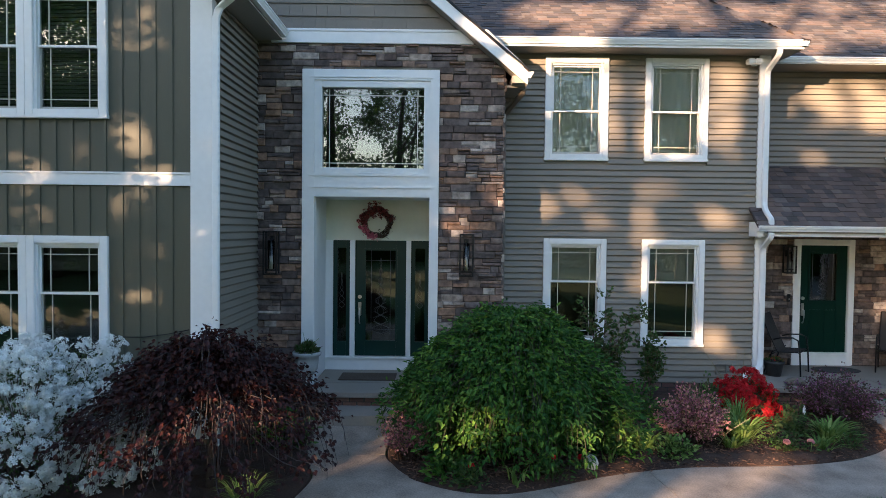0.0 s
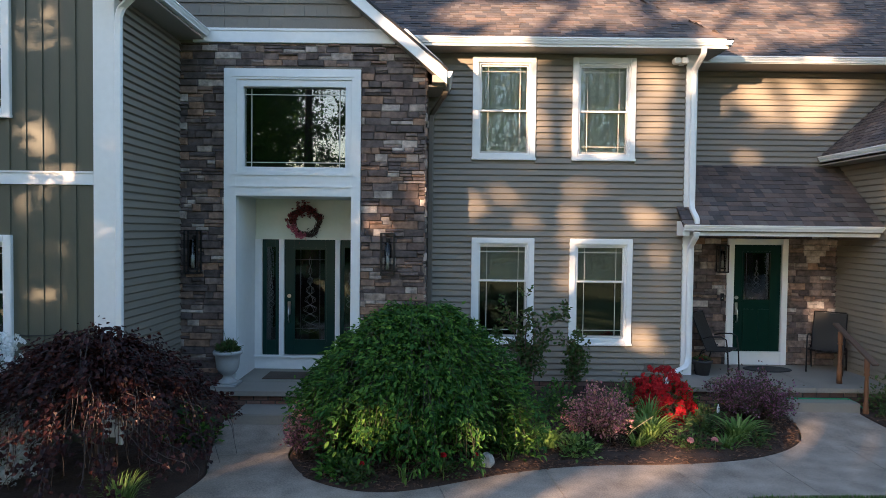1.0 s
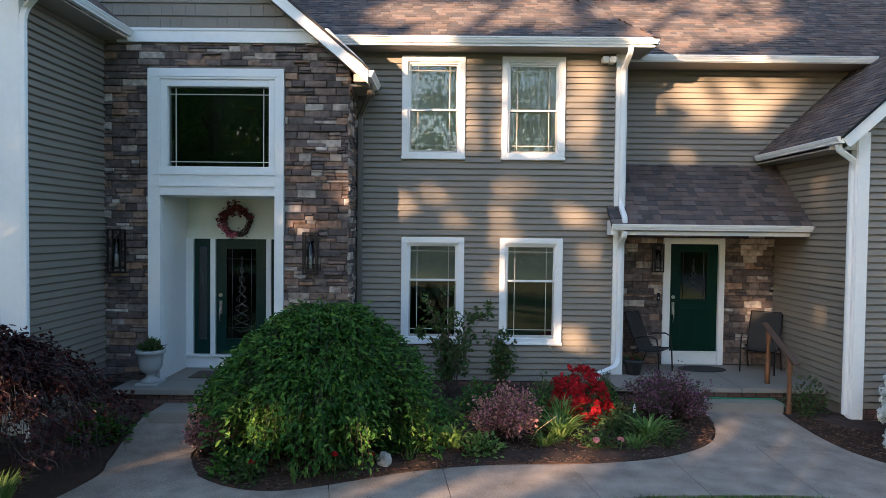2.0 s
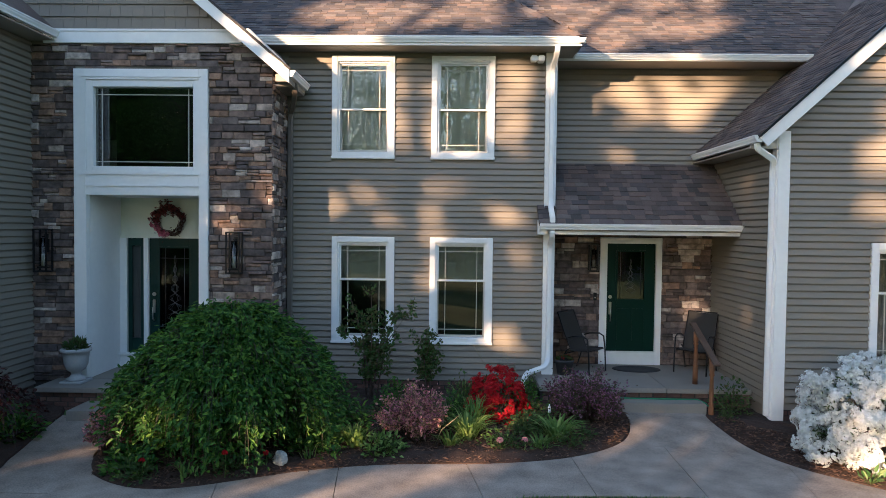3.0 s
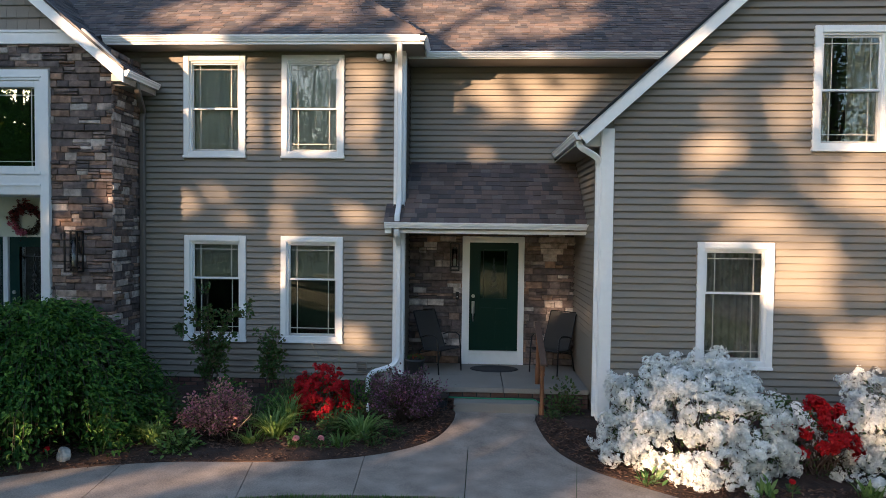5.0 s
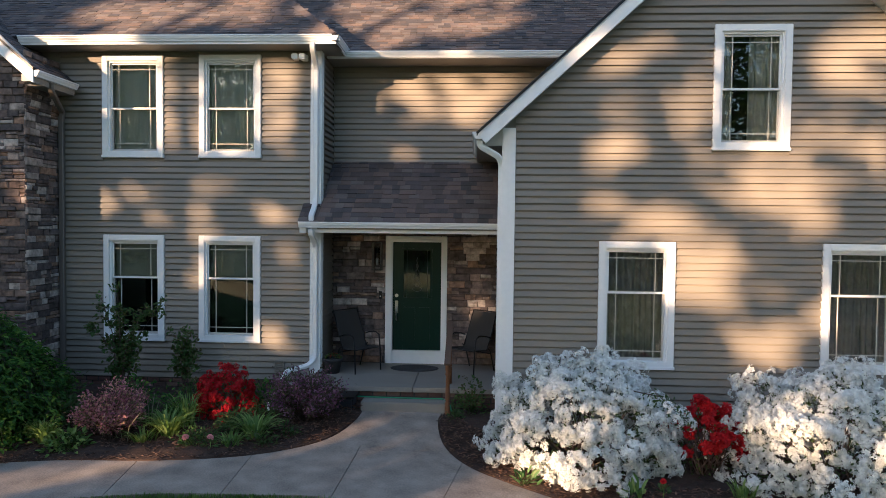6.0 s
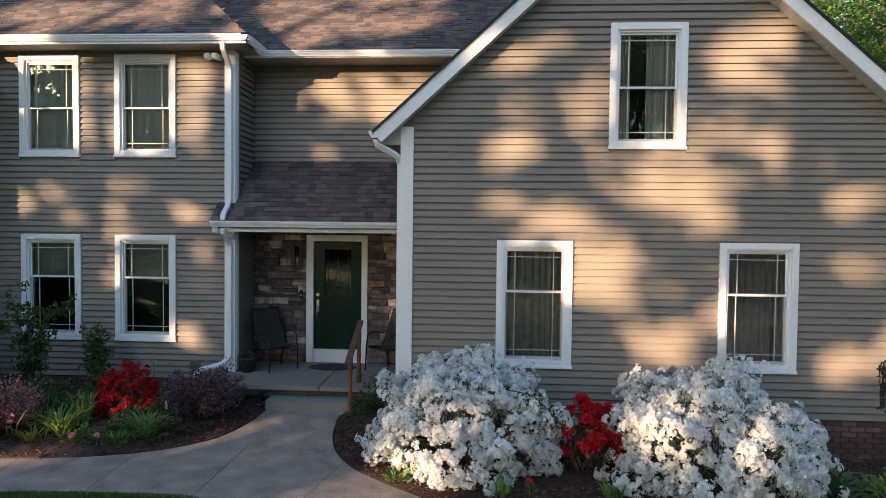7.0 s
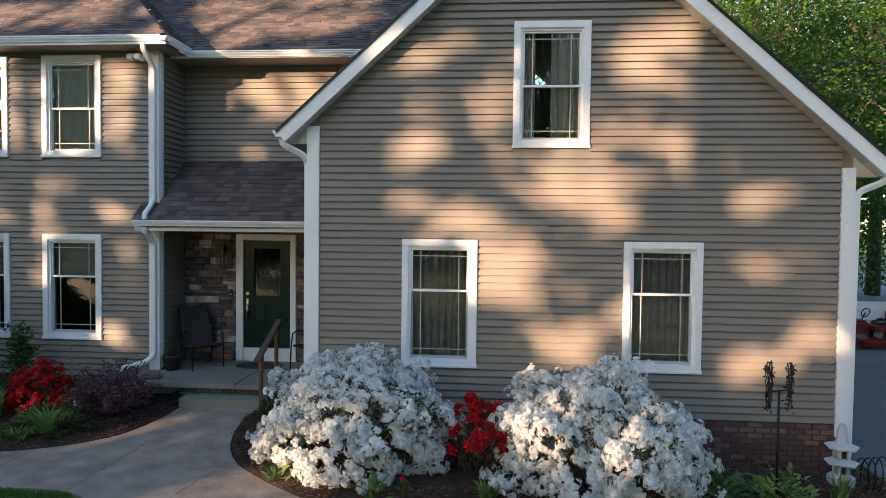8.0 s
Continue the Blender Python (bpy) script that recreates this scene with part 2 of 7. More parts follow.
def wall_with_holes(name, u0, u1, z0, z1, holes, place, depth, mat, label):
    """A thick wall with real openings, as upright and level blocks round the holes."""
    us = sorted({u0, u1, *[h[0] for h in holes], *[h[1] for h in holes]})
    zs = sorted({z0, z1, *[h[2] for h in holes], *[h[3] for h in holes]})
    us, zs = [u for u in us if u0 <= u <= u1], [z for z in zs if z0 <= z <= z1]
    bm = bmesh.new()
    for i in range(len(us) - 1):
        j = 0
        while j < len(zs) - 1:
            k = j
            um = (us[i] + us[i + 1]) / 2
            solid = lambda n: not any(h[0] < um < h[1] and h[2] < (zs[n] + zs[n + 1]) / 2 < h[3] for h in holes)
            if not solid(j):
                j += 1
                continue
            while k + 1 < len(zs) - 1 and solid(k + 1):
                k += 1
            a, b = zs[j], zs[k + 1]
            v = [bm.verts.new(place(u, o, z)) for z in (a, b) for u, o in ((us[i], 0), (us[i + 1], 0), (us[i + 1], -depth), (us[i], -depth))]
            for f in ((3, 2, 1, 0), (4, 5, 6, 7), (0, 1, 5, 4), (1, 2, 6, 5), (2, 3, 7, 6), (3, 0, 4, 7)):
                bm.faces.new([v[n] for n in f])
            j = k + 1
    bmesh.ops.recalc_face_normals(bm, faces=bm.faces[:])
    return tagged(part(name, bm, mat), label, "wall", kind="structure")


def front(y):
    return lambda u, out, z: (u, y - out, z)


def side_east(x):
    """A wall that looks towards +x; u runs along y."""
    return lambda u, out, z: (x + out, u, z)


def side_west(x):
    return lambda u, out, z: (x - out, u, z)


# window openings of the fronts: x0, x1, z0, z1 of the outer casing
WIN_MAIN = [(1.69, 2.74, 3.985, 5.675), (3.35, 4.40, 3.985, 5.675), (1.70, 2.75, 0.895, 2.67), (3.345, 4.395, 0.895, 2.67)]
WIN_GABLE = [(9.72, 10.78, 0.90, 2.68), (12.785, 13.845, 0.90, 2.68), (11.247, 12.293, 3.975, 5.69)]
WIN_WING = [(-6.13, -5.13, 0.90, 2.67), (-5.13, -4.13, 0.90, 2.67), (-6.13, -5.13, 4.13, 5.80), (-5.13, -4.13, 4.13, 5.80)]
YM, YE, YL, YG, YP = 10.82, 9.99, 8.02, 9.39, 11.70
BACK = 19.0

RIDGE_X, RIDGE_Z = 11.77, 7.62
rake_l = lambda z: RIDGE_X - (RIDGE_Z - 0.16 - z) / 0.915
rake_r = lambda z: RIDGE_X + (RIDGE_Z - 0.16 - z) / 0.885


def shrink(h, d=0.05):
    return (h[0] + d, h[1] - d, h[2] + d, h[3] - d)


wall_main = wall_with_holes("wall_main", 0.80, 5.40, -0.3, 5.80, [shrink(h) for h in WIN_MAIN], front(YM), 0.2, SIDING, "taupe vinyl lap siding on the two-storey house front")
lap_boards(wall_main, front(YM), 0.95, 5.24, 0.27, 5.76, WIN_MAIN)

wall_recess = wall_with_holes("wall_recess", 5.2, 9.9, 3.6, 5.85, [], front(YP), 0.2, SIDING, "taupe lap siding above the side porch roof")
lap_boards(wall_recess, front(YP), 5.42, 9.7, 3.88, 5.82)
wall_recess_side = tagged(part("wall_recess_side", boxes((5.2, YM + 0.2, -0.3, 5.40, YP, 5.8)), SIDING), "taupe lap siding on the porch return", "wall", kind="structure")
lap_boards(wall_recess_side, side_east(5.40), YM + 0.05, YP, 0.41, 5.72)

wall_porch = tagged(part("wall_porch", boxes((5.2, YP, -0.3, 6.42, YP + 0.2, 3.6), (7.43, YP, -0.3, 9.2, YP + 0.2, 3.6), (6.42, YP, 2.62, 7.43, YP + 0.2, 3.6)), MORTAR),
                    "stacked ledge stone wall behind the side porch", "wall", kind="structure")

wall_gable = wall_with_holes("wall_gable", 8.38, 15.77, -0.6, 3.70, [shrink(h) for h in WIN_GABLE], front(YG), 0.2, SIDING, "taupe lap siding on the wide front gable")
bm = bmesh.new()
hole = shrink(WIN_GABLE[2])
sections = [[(8.38, 3.70), (hole[0], 3.70), (hole[0], RIDGE_Z - 0.1 - 0.915 * (RIDGE_X - hole[0])), (8.38, RIDGE_Z - 0.1 - 0.915 * (RIDGE_X - 8.38))],
            [(hole[1], 3.70), (15.77, 3.70), (15.77, RIDGE_Z - 0.1 - 0.885 * (15.77 - RIDGE_X)), (hole[1], RIDGE_Z - 0.1 - 0.885 * (hole[1] - RIDGE_X))],
            [(hole[0], 3.70), (hole[1], 3.70), (hole[1], hole[2]), (hole[0], hole[2])],
            [(hole[0], hole[3]), (hole[1], hole[3]), (hole[1], RIDGE_Z - 0.1 - 0.885 * (hole[1] - RIDGE_X)), (RIDGE_X, RIDGE_Z - 0.1), (hole[0], RIDGE_Z - 0.1 - 0.915 * (RIDGE_X - hole[0]))]]
for sec in sections:
    f = [bm.verts.new((x, YG, z)) for x, z in sec]
    b = [bm.verts.new((x, YG + 0.2, z)) for x, z in sec]
    bm.faces.new(f)
    bm.faces.new(b[::-1])
    for i in range(len(sec)):
        j = (i + 1) % len(sec)
        bm.faces.new((f[j], f[i], b[i], b[j]))
part("gable_peak", bm, SIDING, wall_gable)
lap_boards(wall_gable, front(YG), 8.53, 15.62, 0.26, 7.5, WIN_GABLE, lambda z: max(8.53, rake_l(z)), lambda z: min(15.62, rake_r(z)))
wall_gable_side = tagged(part("wall_gable_side", boxes((8.38, YG + 0.2, -0.6, 8.58, BACK, 4.25)), SIDING), "taupe lap siding facing the side porch", "wall", kind="structure")
lap_boards(wall_gable_side, side_west(8.38), YG + 0.06, YP, 0.27, 4.25)
tagged(part("wall_gable_east", boxes((15.57, YG + 0.2, -0.6, 15.77, BACK, 3.95)), SIDING), "taupe siding on the far side of the gable", "wall", kind="structure")
tagged(part("wall_back", boxes((-9.8, BACK, -0.6, 15.77, BACK + 0.2, 6.0)), SIDING), "taupe siding on the back of the house", "wall", kind="structure")

# board and batten wing with a lap-sided return
wall_wing = wall_with_holes("wall_wing", -9.6, -2.86, -0.4, 6.4, [shrink(h) for h in WIN_WING], front(YL), 0.2, BATTEN, "olive-taupe board and batten front of the projecting wing")
x = -3.36
while x > -9.5:
    for z0, z1 in ((0.3, 3.29), (3.47, 6.4)):
        for p, q in [(z0, z1)]:
            segs = [(p, q)]
            for h in WIN_WING:
                if h[0] - 0.02 < x < h[1] + 0.02:
                    segs = [s for a, b in segs for s in ((a, min(b, h[2])), (max(a, h[3]), b)) if s[1] - s[0] > 0.03]
            for a, b in segs:
                part("batten", boxes((x - 0.026, YL - 0.014, a, x + 0.026, YL, b), bevel=0.003), BATTEN, wall_wing)
    x -= 0.205
part("belt_board", boxes((-9.6, YL - 0.03, 3.30, -3.11, YL, 3.455), (-9.6, YL - 0.042, 3.44, -3.11, YL, 3.465), bevel=0.003), WHITE, wall_wing, "white belt board")
part("corner_board", boxes((-3.11, YL - 0.035, 0.15, -2.84, YL, 6.4), (-2.875, YL, 0.15, -2.84, YL + 0.12, 5.6), bevel=0.004), WHITE, wall_wing, "white corner board")
wall_wing_side = tagged(part("wall_wing_side", boxes((-3.06, YL + 0.2, -0.4, -2.86, YE + 0.4, 5.8)), SIDING), "taupe lap siding on the return of the wing", "wall", kind="structure")
lap_boards(wall_wing_side, side_east(-2.86), YL + 0.12, YE, 0.30, 5.66)
tagged(part("wall_wing_west", boxes((-9.8, YL, -0.4, -9.6, BACK, 6.4)), SIDING), "taupe siding on the far side of the wing", "wall", kind="structure")

# stone front of the entry with its deep doorway
wall_entry = wall_with_holes("wall_entry", -2.86, 0.92, -0.3, 5.2, [(-1.99, -0.17, 0.20, 3.31), (-1.93, -0.24, 3.66, 5.03)], front(YE), 0.25, MORTAR, "stacked ledge stone front around the main entrance")
tagged(part("wall_entry_side", boxes((0.67, YE + 0.25, -0.3, 0.92, YM, 5.2)), MORTAR), "stacked ledge stone return of the entrance bay", "wall", kind="structure")
bm = bmesh.new()
prof = [(-2.86, 5.2), (0.92, 5.2), (0.92, 5.38), (-2.44, 8.2), (-2.86, 8.2)]
ring = [[bm.verts.new((x, y, z)) for x, z in prof] for y in (YE, YE + 0.2)]
bm.faces.new(ring[0])
bm.faces.new(ring[1][::-1])
for i in range(5):
    bm.faces.new((ring[0][(i + 1) % 5], ring[0][i], ring[1][i], ring[1][(i + 1) % 5]))
part("entry_gable", bm, SHAKE, wall_entry)
z = 5.84
while z < 7.2:
    x = -3.2
    while x < 0.75:
        w = random.uniform(0.13, 0.21)
        if x + w < 1.25 - (z + 0.2 - 5.10) / 0.84 + 0.1:
            raw("shake", [(x + .002, YE, z), (x + w - .002, YE, z), (x + w - .002, YE - .03, z), (x + .002, YE - .03, z), (x + .002, YE - .008, z + .2), (x + w - .002, YE - .008, z + .2)],
                [(0, 1, 2, 3), (3, 2, 5, 4), (0, 3, 4), (1, 5, 2)], SHAKE, wall_entry)
        x += w
    z += 0.195
part("frieze_board", boxes((-2.64, YE - 0.05, 5.625, 0.45, YE, 5.83), (-2.64, YE - 0.062, 5.80, 0.40, YE, 5.84), bevel=0.004), WHITE, wall_entry, "white frieze board")

entry_surround = empty("entry_surround", "white painted surround of the tall entrance bay", "trim", kind="structure", at=(-1.1, YE, 0.4))
part("outer_frame", boxes((-2.155, YE - 0.075, 0.40, -1.965, YE + 0.02, 5.225), (-0.20, YE - 0.075, 0.40, -0.06, YE + 0.02, 5.225),
                          (-1.965, YE - 0.075, 5.06, -0.20, YE + 0.02, 5.225), (-1.965, YE - 0.072, 3.282, -0.20, YE + 0.02, 3.63), bevel=0.004), WHITE, entry_surround)
part("header_mould", boxes((-2.03, YE - 0.088, 3.60, -0.19, YE - 0.074, 3.645), (-2.03, YE - 0.088, 3.42, -0.19, YE - 0.07, 3.445), (-2.03, YE - 0.086, 5.10, -0.17, YE - 0.074, 5.12)), WHITE, entry_surround)
part("inner_frame", boxes((-1.965, YE - 0.055, 3.63, -1.86, YE + 0.1, 5.06), (-0.295, YE - 0.055, 3.63, -0.20, YE + 0.1, 5.06),
                          (-1.86, YE - 0.055, 4.955, -0.295, YE + 0.1, 5.06), (-1.86, YE - 0.06, 3.63, -0.295, YE + 0.1, 3.73), bevel=0.006), WHITE, entry_surround)
YD = 10.95
part("jamb_wall", boxes((-2.06, YE + 0.02, 0.38, -1.962, YD + 0.1, 3.4), (-0.20, YE + 0.02, 0.38, -0.10, YD + 0.1, 3.4)), WHITE, entry_surround)
part("recess_ceiling", boxes((-1.962, YE + 0.02, 3.283, -0.20, YD + 0.1, 3.4)), WHITE, entry_surround)
part("transom_panel", boxes((-1.962, YD, 2.66, -0.20, YD + 0.1, 3.283), (-1.962, YD - 0.02, 2.60, -0.20, YD + 0.1, 2.66)), PLASTER, entry_surround)

# picture window over the door
window_9 = empty("window_9", "large picture window over the entrance with brass-coloured glazing bars", "window", kind="structure", at=(-1.08, YE, 3.74))
part("pane", boxes((-1.86, YE + 0.03, 3.73, -0.295, YE + 0.036, 4.955)), PICTURE_GLASS, window_9)
for b in ((-1.76, YE + 0.022, 3.73, -1.748, YE + 0.03, 4.955), (-0.40, YE + 0.022, 3.73, -0.388, YE + 0.03, 4.955), (-1.86, YE + 0.02, 4.84, -0.295, YE + 0.028, 4.852), (-1.86, YE + 0.02, 3.80, -0.295, YE + 0.028, 3.812)):
    part("glazing_bar", boxes(b), MUNTIN, window_9)


def sash_window(name, h, y, label, rail):
    """A double-hung window in its casing; h: x0, x1, z0, z1 of the casing."""
    x0, x1, z0, z1 = h
    w = empty(name, label, "window", kind="structure", at=((x0 + x1) / 2, y, z0))
    c = 0.095
    part("window_frame", boxes((x0, y - 0.05, z0, x0 + c, y + 0.1, z1), (x1 - c, y - 0.05, z0, x1, y + 0.1, z1), (x0 + c, y - 0.05, z1 - c, x1 - c, y + 0.1, z1),
                               (x0 + c, y - 0.05, z0, x1 - c, y + 0.1, z0 + c), bevel=0.006), WHITE, w)
    part("inner_bead", boxes((x0 + c, y - 0.015, z0 + c, x0 + c + .03, y + .1, z1 - c), (x1 - c - .03, y - .015, z0 + c, x1 - c, y + .1, z1 - c),
                             (x0 + c + .03, y - .015, z1 - c - .03, x1 - c - .03, y + .1, z1 - c)), WHITE, w)
    part("window_sill", boxes((x0 - 0.012, y - 0.062, z0 - 0.018, x1 + 0.012, y, z0 + 0.025), bevel=0.006), WHITE, w)
    a0, a1, b0, b1 = x0 + c + .03, x1 - c - .03, z0 + c, z1 - c - .03
    mid = b0 + (b1 - b0) * rail
    for nm, s0, s1, yy in (("upper_sash", mid - 0.02, b1, y + 0.015), ("lower_sash", b0, mid + 0.02, y + 0.045)):
        s = part(nm, boxes((a0, yy, s0, a0 + .025, yy + .03, s1), (a1 - .025, yy, s0, a1, yy + .03, s1), (a0 + .025, yy, s1 - .028, a1 - .025, yy + .03, s1),
                           (a0 + .025, yy, s0, a1 - .025, yy + .03, s0 + (.04 if nm == "lower_sash" else .03)), bevel=0.003), SASH if nm == "lower_sash" else WHITE, w)
        part("pane", boxes((a0 + .02, yy + .012, s0 + .02, a1 - .02, yy + .018, s1 - .02)), GLASS, s)
        zz = s1 - .028 - .085 if nm == "upper_sash" else s0 + .04 + .085
        for g in ((a0 + .13, yy + .004, s0 + .03, a0 + .141, yy + .012, s1 - .028), (a1 - .141, yy + .004, s0 + .03, a1 - .13, yy + .012, s1 - .028),
                  (a0 + .025, yy + .003, zz, a1 - .025, yy + .011, zz + .011)):
            part("glazing_bar", boxes(g), MUNTIN, s)
    return w


def drape(name, x0, x1, z0, z1, y, mat, label, fold=0.03, n=60):
    vs, fs = [], []
    for i in range(n + 1):
        u = i / n
        d = fold * math.sin(u * n * 0.9 + 1.3 * math.sin(u * 9)) + 0.4 * fold * math.sin(u * 31)
        for z in (z0, z1):
            vs.append((x0 + (x1 - x0) * u, y + d, z))
    for i in range(n):
        fs.append((2 * i, 2 * i + 2, 2 * i + 3, 2 * i + 1))
    ob = raw(name, vs, fs, mat)
    for p in ob.data.polygons:
        p.use_smooth = True
    return tagged(ob, label, "curtain")


for i, h in enumerate(WIN_MAIN):
    sash_window("window_%d" % (i + 1), h, YM, "white double-hung window with prairie glazing bars in taupe siding", 0.49 if i < 2 else 0.62)
for i, h in enumerate(WIN_GABLE):
    sash_window("window_%d" % (i + 5), h, YG, "white double-hung window with prairie glazing bars on the gable front", 0.62 if i < 2 else 0.50)
for i, h in enumerate(WIN_WING):
    sash_window("window_%d" % (i + 10), h, YL, "white double-hung window mulled to its neighbour in board and batten", 0.62 if i < 2 else 0.54)
# what hangs behind the glass
for h in WIN_MAIN[:2]:
    drape("sheer_curtain", h[0] + 0.1, h[1] - 0.1, h[2] + 0.1, h[3] - 0.1, YM + 0.105, CURTAIN, "pale sheer curtain closed behind an upstairs window", 0.009, 26)
for h in WIN_MAIN[2:]:
    tagged(part("roller_blind", boxes((h[0] + 0.1, YM + 0.12, h[2] + 1.02, h[1] - 0.1, YM + 0.125, h[3] - 0.08)), SHADE), "half-lowered pale roller blind behind a downstairs window", "blind")
for h in WIN_GABLE[:2]:
    lace = drape("lace_curtain", h[0] + 0.1, h[1] - 0.1, h[2] + 0.08, h[3] - 0.1, YG + 0.13, SHEER, "grey lace curtain with woven diamonds hanging behind the glass", 0.024)
    rnd = random.Random(int(h[0] * 10))
    for col in (0.27, 0.42, 0.60, 0.80):
        z = h[2] + 0.22 + rnd.uniform(0, 0.1)
        while z < h[3] - 0.3:
            x = h[0] + col
            for r in (0.055, 0.034, 0.014):
                tubes("woven_diamond", [([(x, YG + 0.098, z - r * 1.5), (x + r, YG + 0.098, z), (x, YG + 0.098, z + r * 1.5), (x - r, YG + 0.098, z), (x, YG + 0.098, z - r * 1.5)], 0.0032)], LACE, lace, sides=4)
            z += rnd.choice((0.19, 0.21, 0.42))
h = WIN_GABLE[2]
for p, q in ((0.10, 0.30), (0.52, 0.95)):
    drape("lace_curtain", h[0] + p, h[0] + q, h[2] + 0.08, h[3] - 0.1, YG + 0.12, SHEER2, "pale lace curtain drawn aside behind the upper window", 0.02, 26)
for h in WIN_WING[2:]:
    part("slats", boxes(*[(h[0] + 0.1, YL + 0.22, h[2] + 0.1 + k * 0.05, h[1] - 0.1, YL + 0.25, h[2] + 0.135 + k * 0.05) for k in range(30)]), BLIND,
         empty("venetian_blind", "closed dark slatted blind behind the wing window", "blind", at=((h[0] + h[1]) / 2, YL + 0.23, h[2])))
for h in WIN_WING[:2]:
    tagged(part("roller_blind", boxes((h[0] + 0.1, YL + 0.22, h[3] - 0.45, h[1] - 0.1, YL + 0.225, h[3] - 0.08)), BLIND), "short grey roller blind at the top of the glass", "blind")
# rooms behind, their gloom put into a near-black colour
tagged(part("interior_wall", boxes((-9.4, 11.0, -0.2, -3.1, 11.1, 6.2), (0.95, 13.6, -0.2, 8.3, 13.7, 5.7), (8.6, 12.2, -0.2, 15.5, 12.3, 5.4), (-2.8, 12.4, 0.2, 0.6, 12.5, 5.6)), UNLIT_ROOM),
       "interior walls coloured near-black as unlit rooms behind the windows", "wall", kind="structure")
tagged(part("interior_floor", boxes((-9.4, YL + 0.2, 0.1, -3.1, 19, 0.4), (0.95, YM + 0.2, 0.1, 5.2, 19, 0.38), (5.2, YP + 0.2, 0.1, 8.55, 19, 0.38), (8.55, YG + 0.2, 0.1, 15.5, 19, 0.38), (-2.8, 11.1, 0.1, 0.6, 19, 0.38), (-9.4, YL + 0.2, 2.85, -3.1, 19, 3.2), (0.95, YM + 0.2, 2.85, 5.2, 19, 3.2), (8.6, YG + 0.2, 2.85, 15.5, 19, 3.2)), UNLIT_ROOM),
       "interior floors coloured near-black as unlit rooms behind the windows", "floor", kind="structure")

# corner boards and foundation
for nm, lab, bxs in (("trim_main_corner", "white corner board at the end of the house front", ((5.235, YM - 0.05, 0.24, 5.42, YM, 5.75), (5.395, YM, 0.42, 5.43, YM + 0.09, 5.72))),
                     ("trim_gable_west", "white corner board of the wide gable", ((8.36, YG - 0.05, 0.1, 8.53, YG, 4.26), (8.345, YG - 0.03, 0.1, 8.38, YG + 0.1, 4.26))),
                     ("trim_gable_east", "white corner board beside the drive", ((15.62, YG - 0.05, 0.08, 15.79, YG, 3.70), (15.77, YG - 0.03, 0.08, 15.80, YG + 0.1, 3.70)))):
    tagged(part(nm, boxes(*bxs, bevel=0.004), WHITE), lab, "trim", kind="structure")

# ---- roofs ----
def slab(name, corners, thick, mat, parent=None, label=""):
    """A flat slab from its upper corners, thick downwards."""
    n = len(corners)
    vs = [tuple(c) for c in corners] + [(c[0], c[1], c[2] - thick) for c in corners]
    fs = [tuple(range(n)), tuple(range(2 * n - 1, n - 1, -1))] + [(i + n, (i + 1) % n + n, (i + 1) % n, i) for i in range(n)]
    return raw(name, vs, fs, mat, parent, label)


def shingles(parent, origin, along, up, width, inside, rows, joined=True, tab=0.2, course=0.122):
    """Shingle tabs in courses; origin: lower corner; inside(u, v): whether a tab belongs to the roof."""
    if joined:
        rows, tab, course = int(rows * course / 0.092), 0.165, 0.092
    o, a, s = Vector(origin), Vector(along).normalized(), Vector(up).normalized()
    nrm = a.cross(s).normalized()
    allv, allf = [], []
    rnd = random.Random(round(origin[0] * 100 + origin[1]))
    for r in range(rows):
        u = -rnd.uniform(0, tab)
        while u < width:
            w = rnd.choice((0.16, 0.21, 0.27, 0.33)) * tab / 0.24
            u0, u1, v0 = max(u, 0.0), min(u + w, width), r * course
            if u1 - u0 > 0.03 and inside((u0 + u1) / 2, v0 + course / 2):
                lift = rnd.choice((0.010, 0.013, 0.018))
                jag = rnd.choice((0.0, 0.0, 0.012, -0.008))
                p = lambda x, y, h: tuple(o + a * x + s * y + nrm * h)
                vs = [p(u0 + .002, v0 - jag, 0), p(u1 - .002, v0 - jag, 0), p(u1 - .002, v0 - jag, lift), p(u0 + .002, v0 - jag, lift), p(u1 - .002, v0 + course + .02, .004), p(u0 + .002, v0 + course + .02, .004)]
                fs = [(0, 1, 2, 3), (3, 2, 4, 5), (0, 3, 5), (1, 4, 2)]
                if joined:
                    allf += [tuple(i + len(allv) for i in f) for f in fs]
                    allv += vs
                else:
                    raw("shingle", vs, fs, SHINGLE, parent)
            u += w
    if joined and allv:
        ob = raw("shingle_courses", allv, allf, SHINGLE, parent)
        tagged(ob, kind="stuff")


SL = 0.88
GY, GZ = 10.38, 5.86         # main eave
hip = 5.74
H = 3.2
roof_main = empty("roof_main", "brown architectural shingle hip roof of the house", "roof", kind="structure", at=(3, GY, GZ))
slab("deck", [(-2.0, GY, GZ), (hip, GY, GZ), (hip - H, GY + H, GZ + SL * H), (-2.0, GY + H, GZ + SL * H)], 0.03, SHINGLE, roof_main)
slab("hip_deck", [(hip, GY, GZ), (hip, GY + 2 * H, GZ), (hip - H, GY + 2 * H, GZ + SL * H), (hip - H, GY + H, GZ + SL * H)], 0.03, SHINGLE, roof_main)
k = math.sqrt(1 + SL * SL)
shingles(roof_main, (-0.5, GY - 0.02, GZ + 0.002), (1, 0, 0), (0, 1, SL), hip + 0.5, lambda u, v: u - 0.5 < hip - v / k + 0.02, 28)
shingles(roof_main, (hip + 0.01, GY, GZ + 0.002), (0, 1, 0), (-1, 0, SL), 2.4, lambda u, v: u > v / k - 0.02, 21)
v, f = [], []
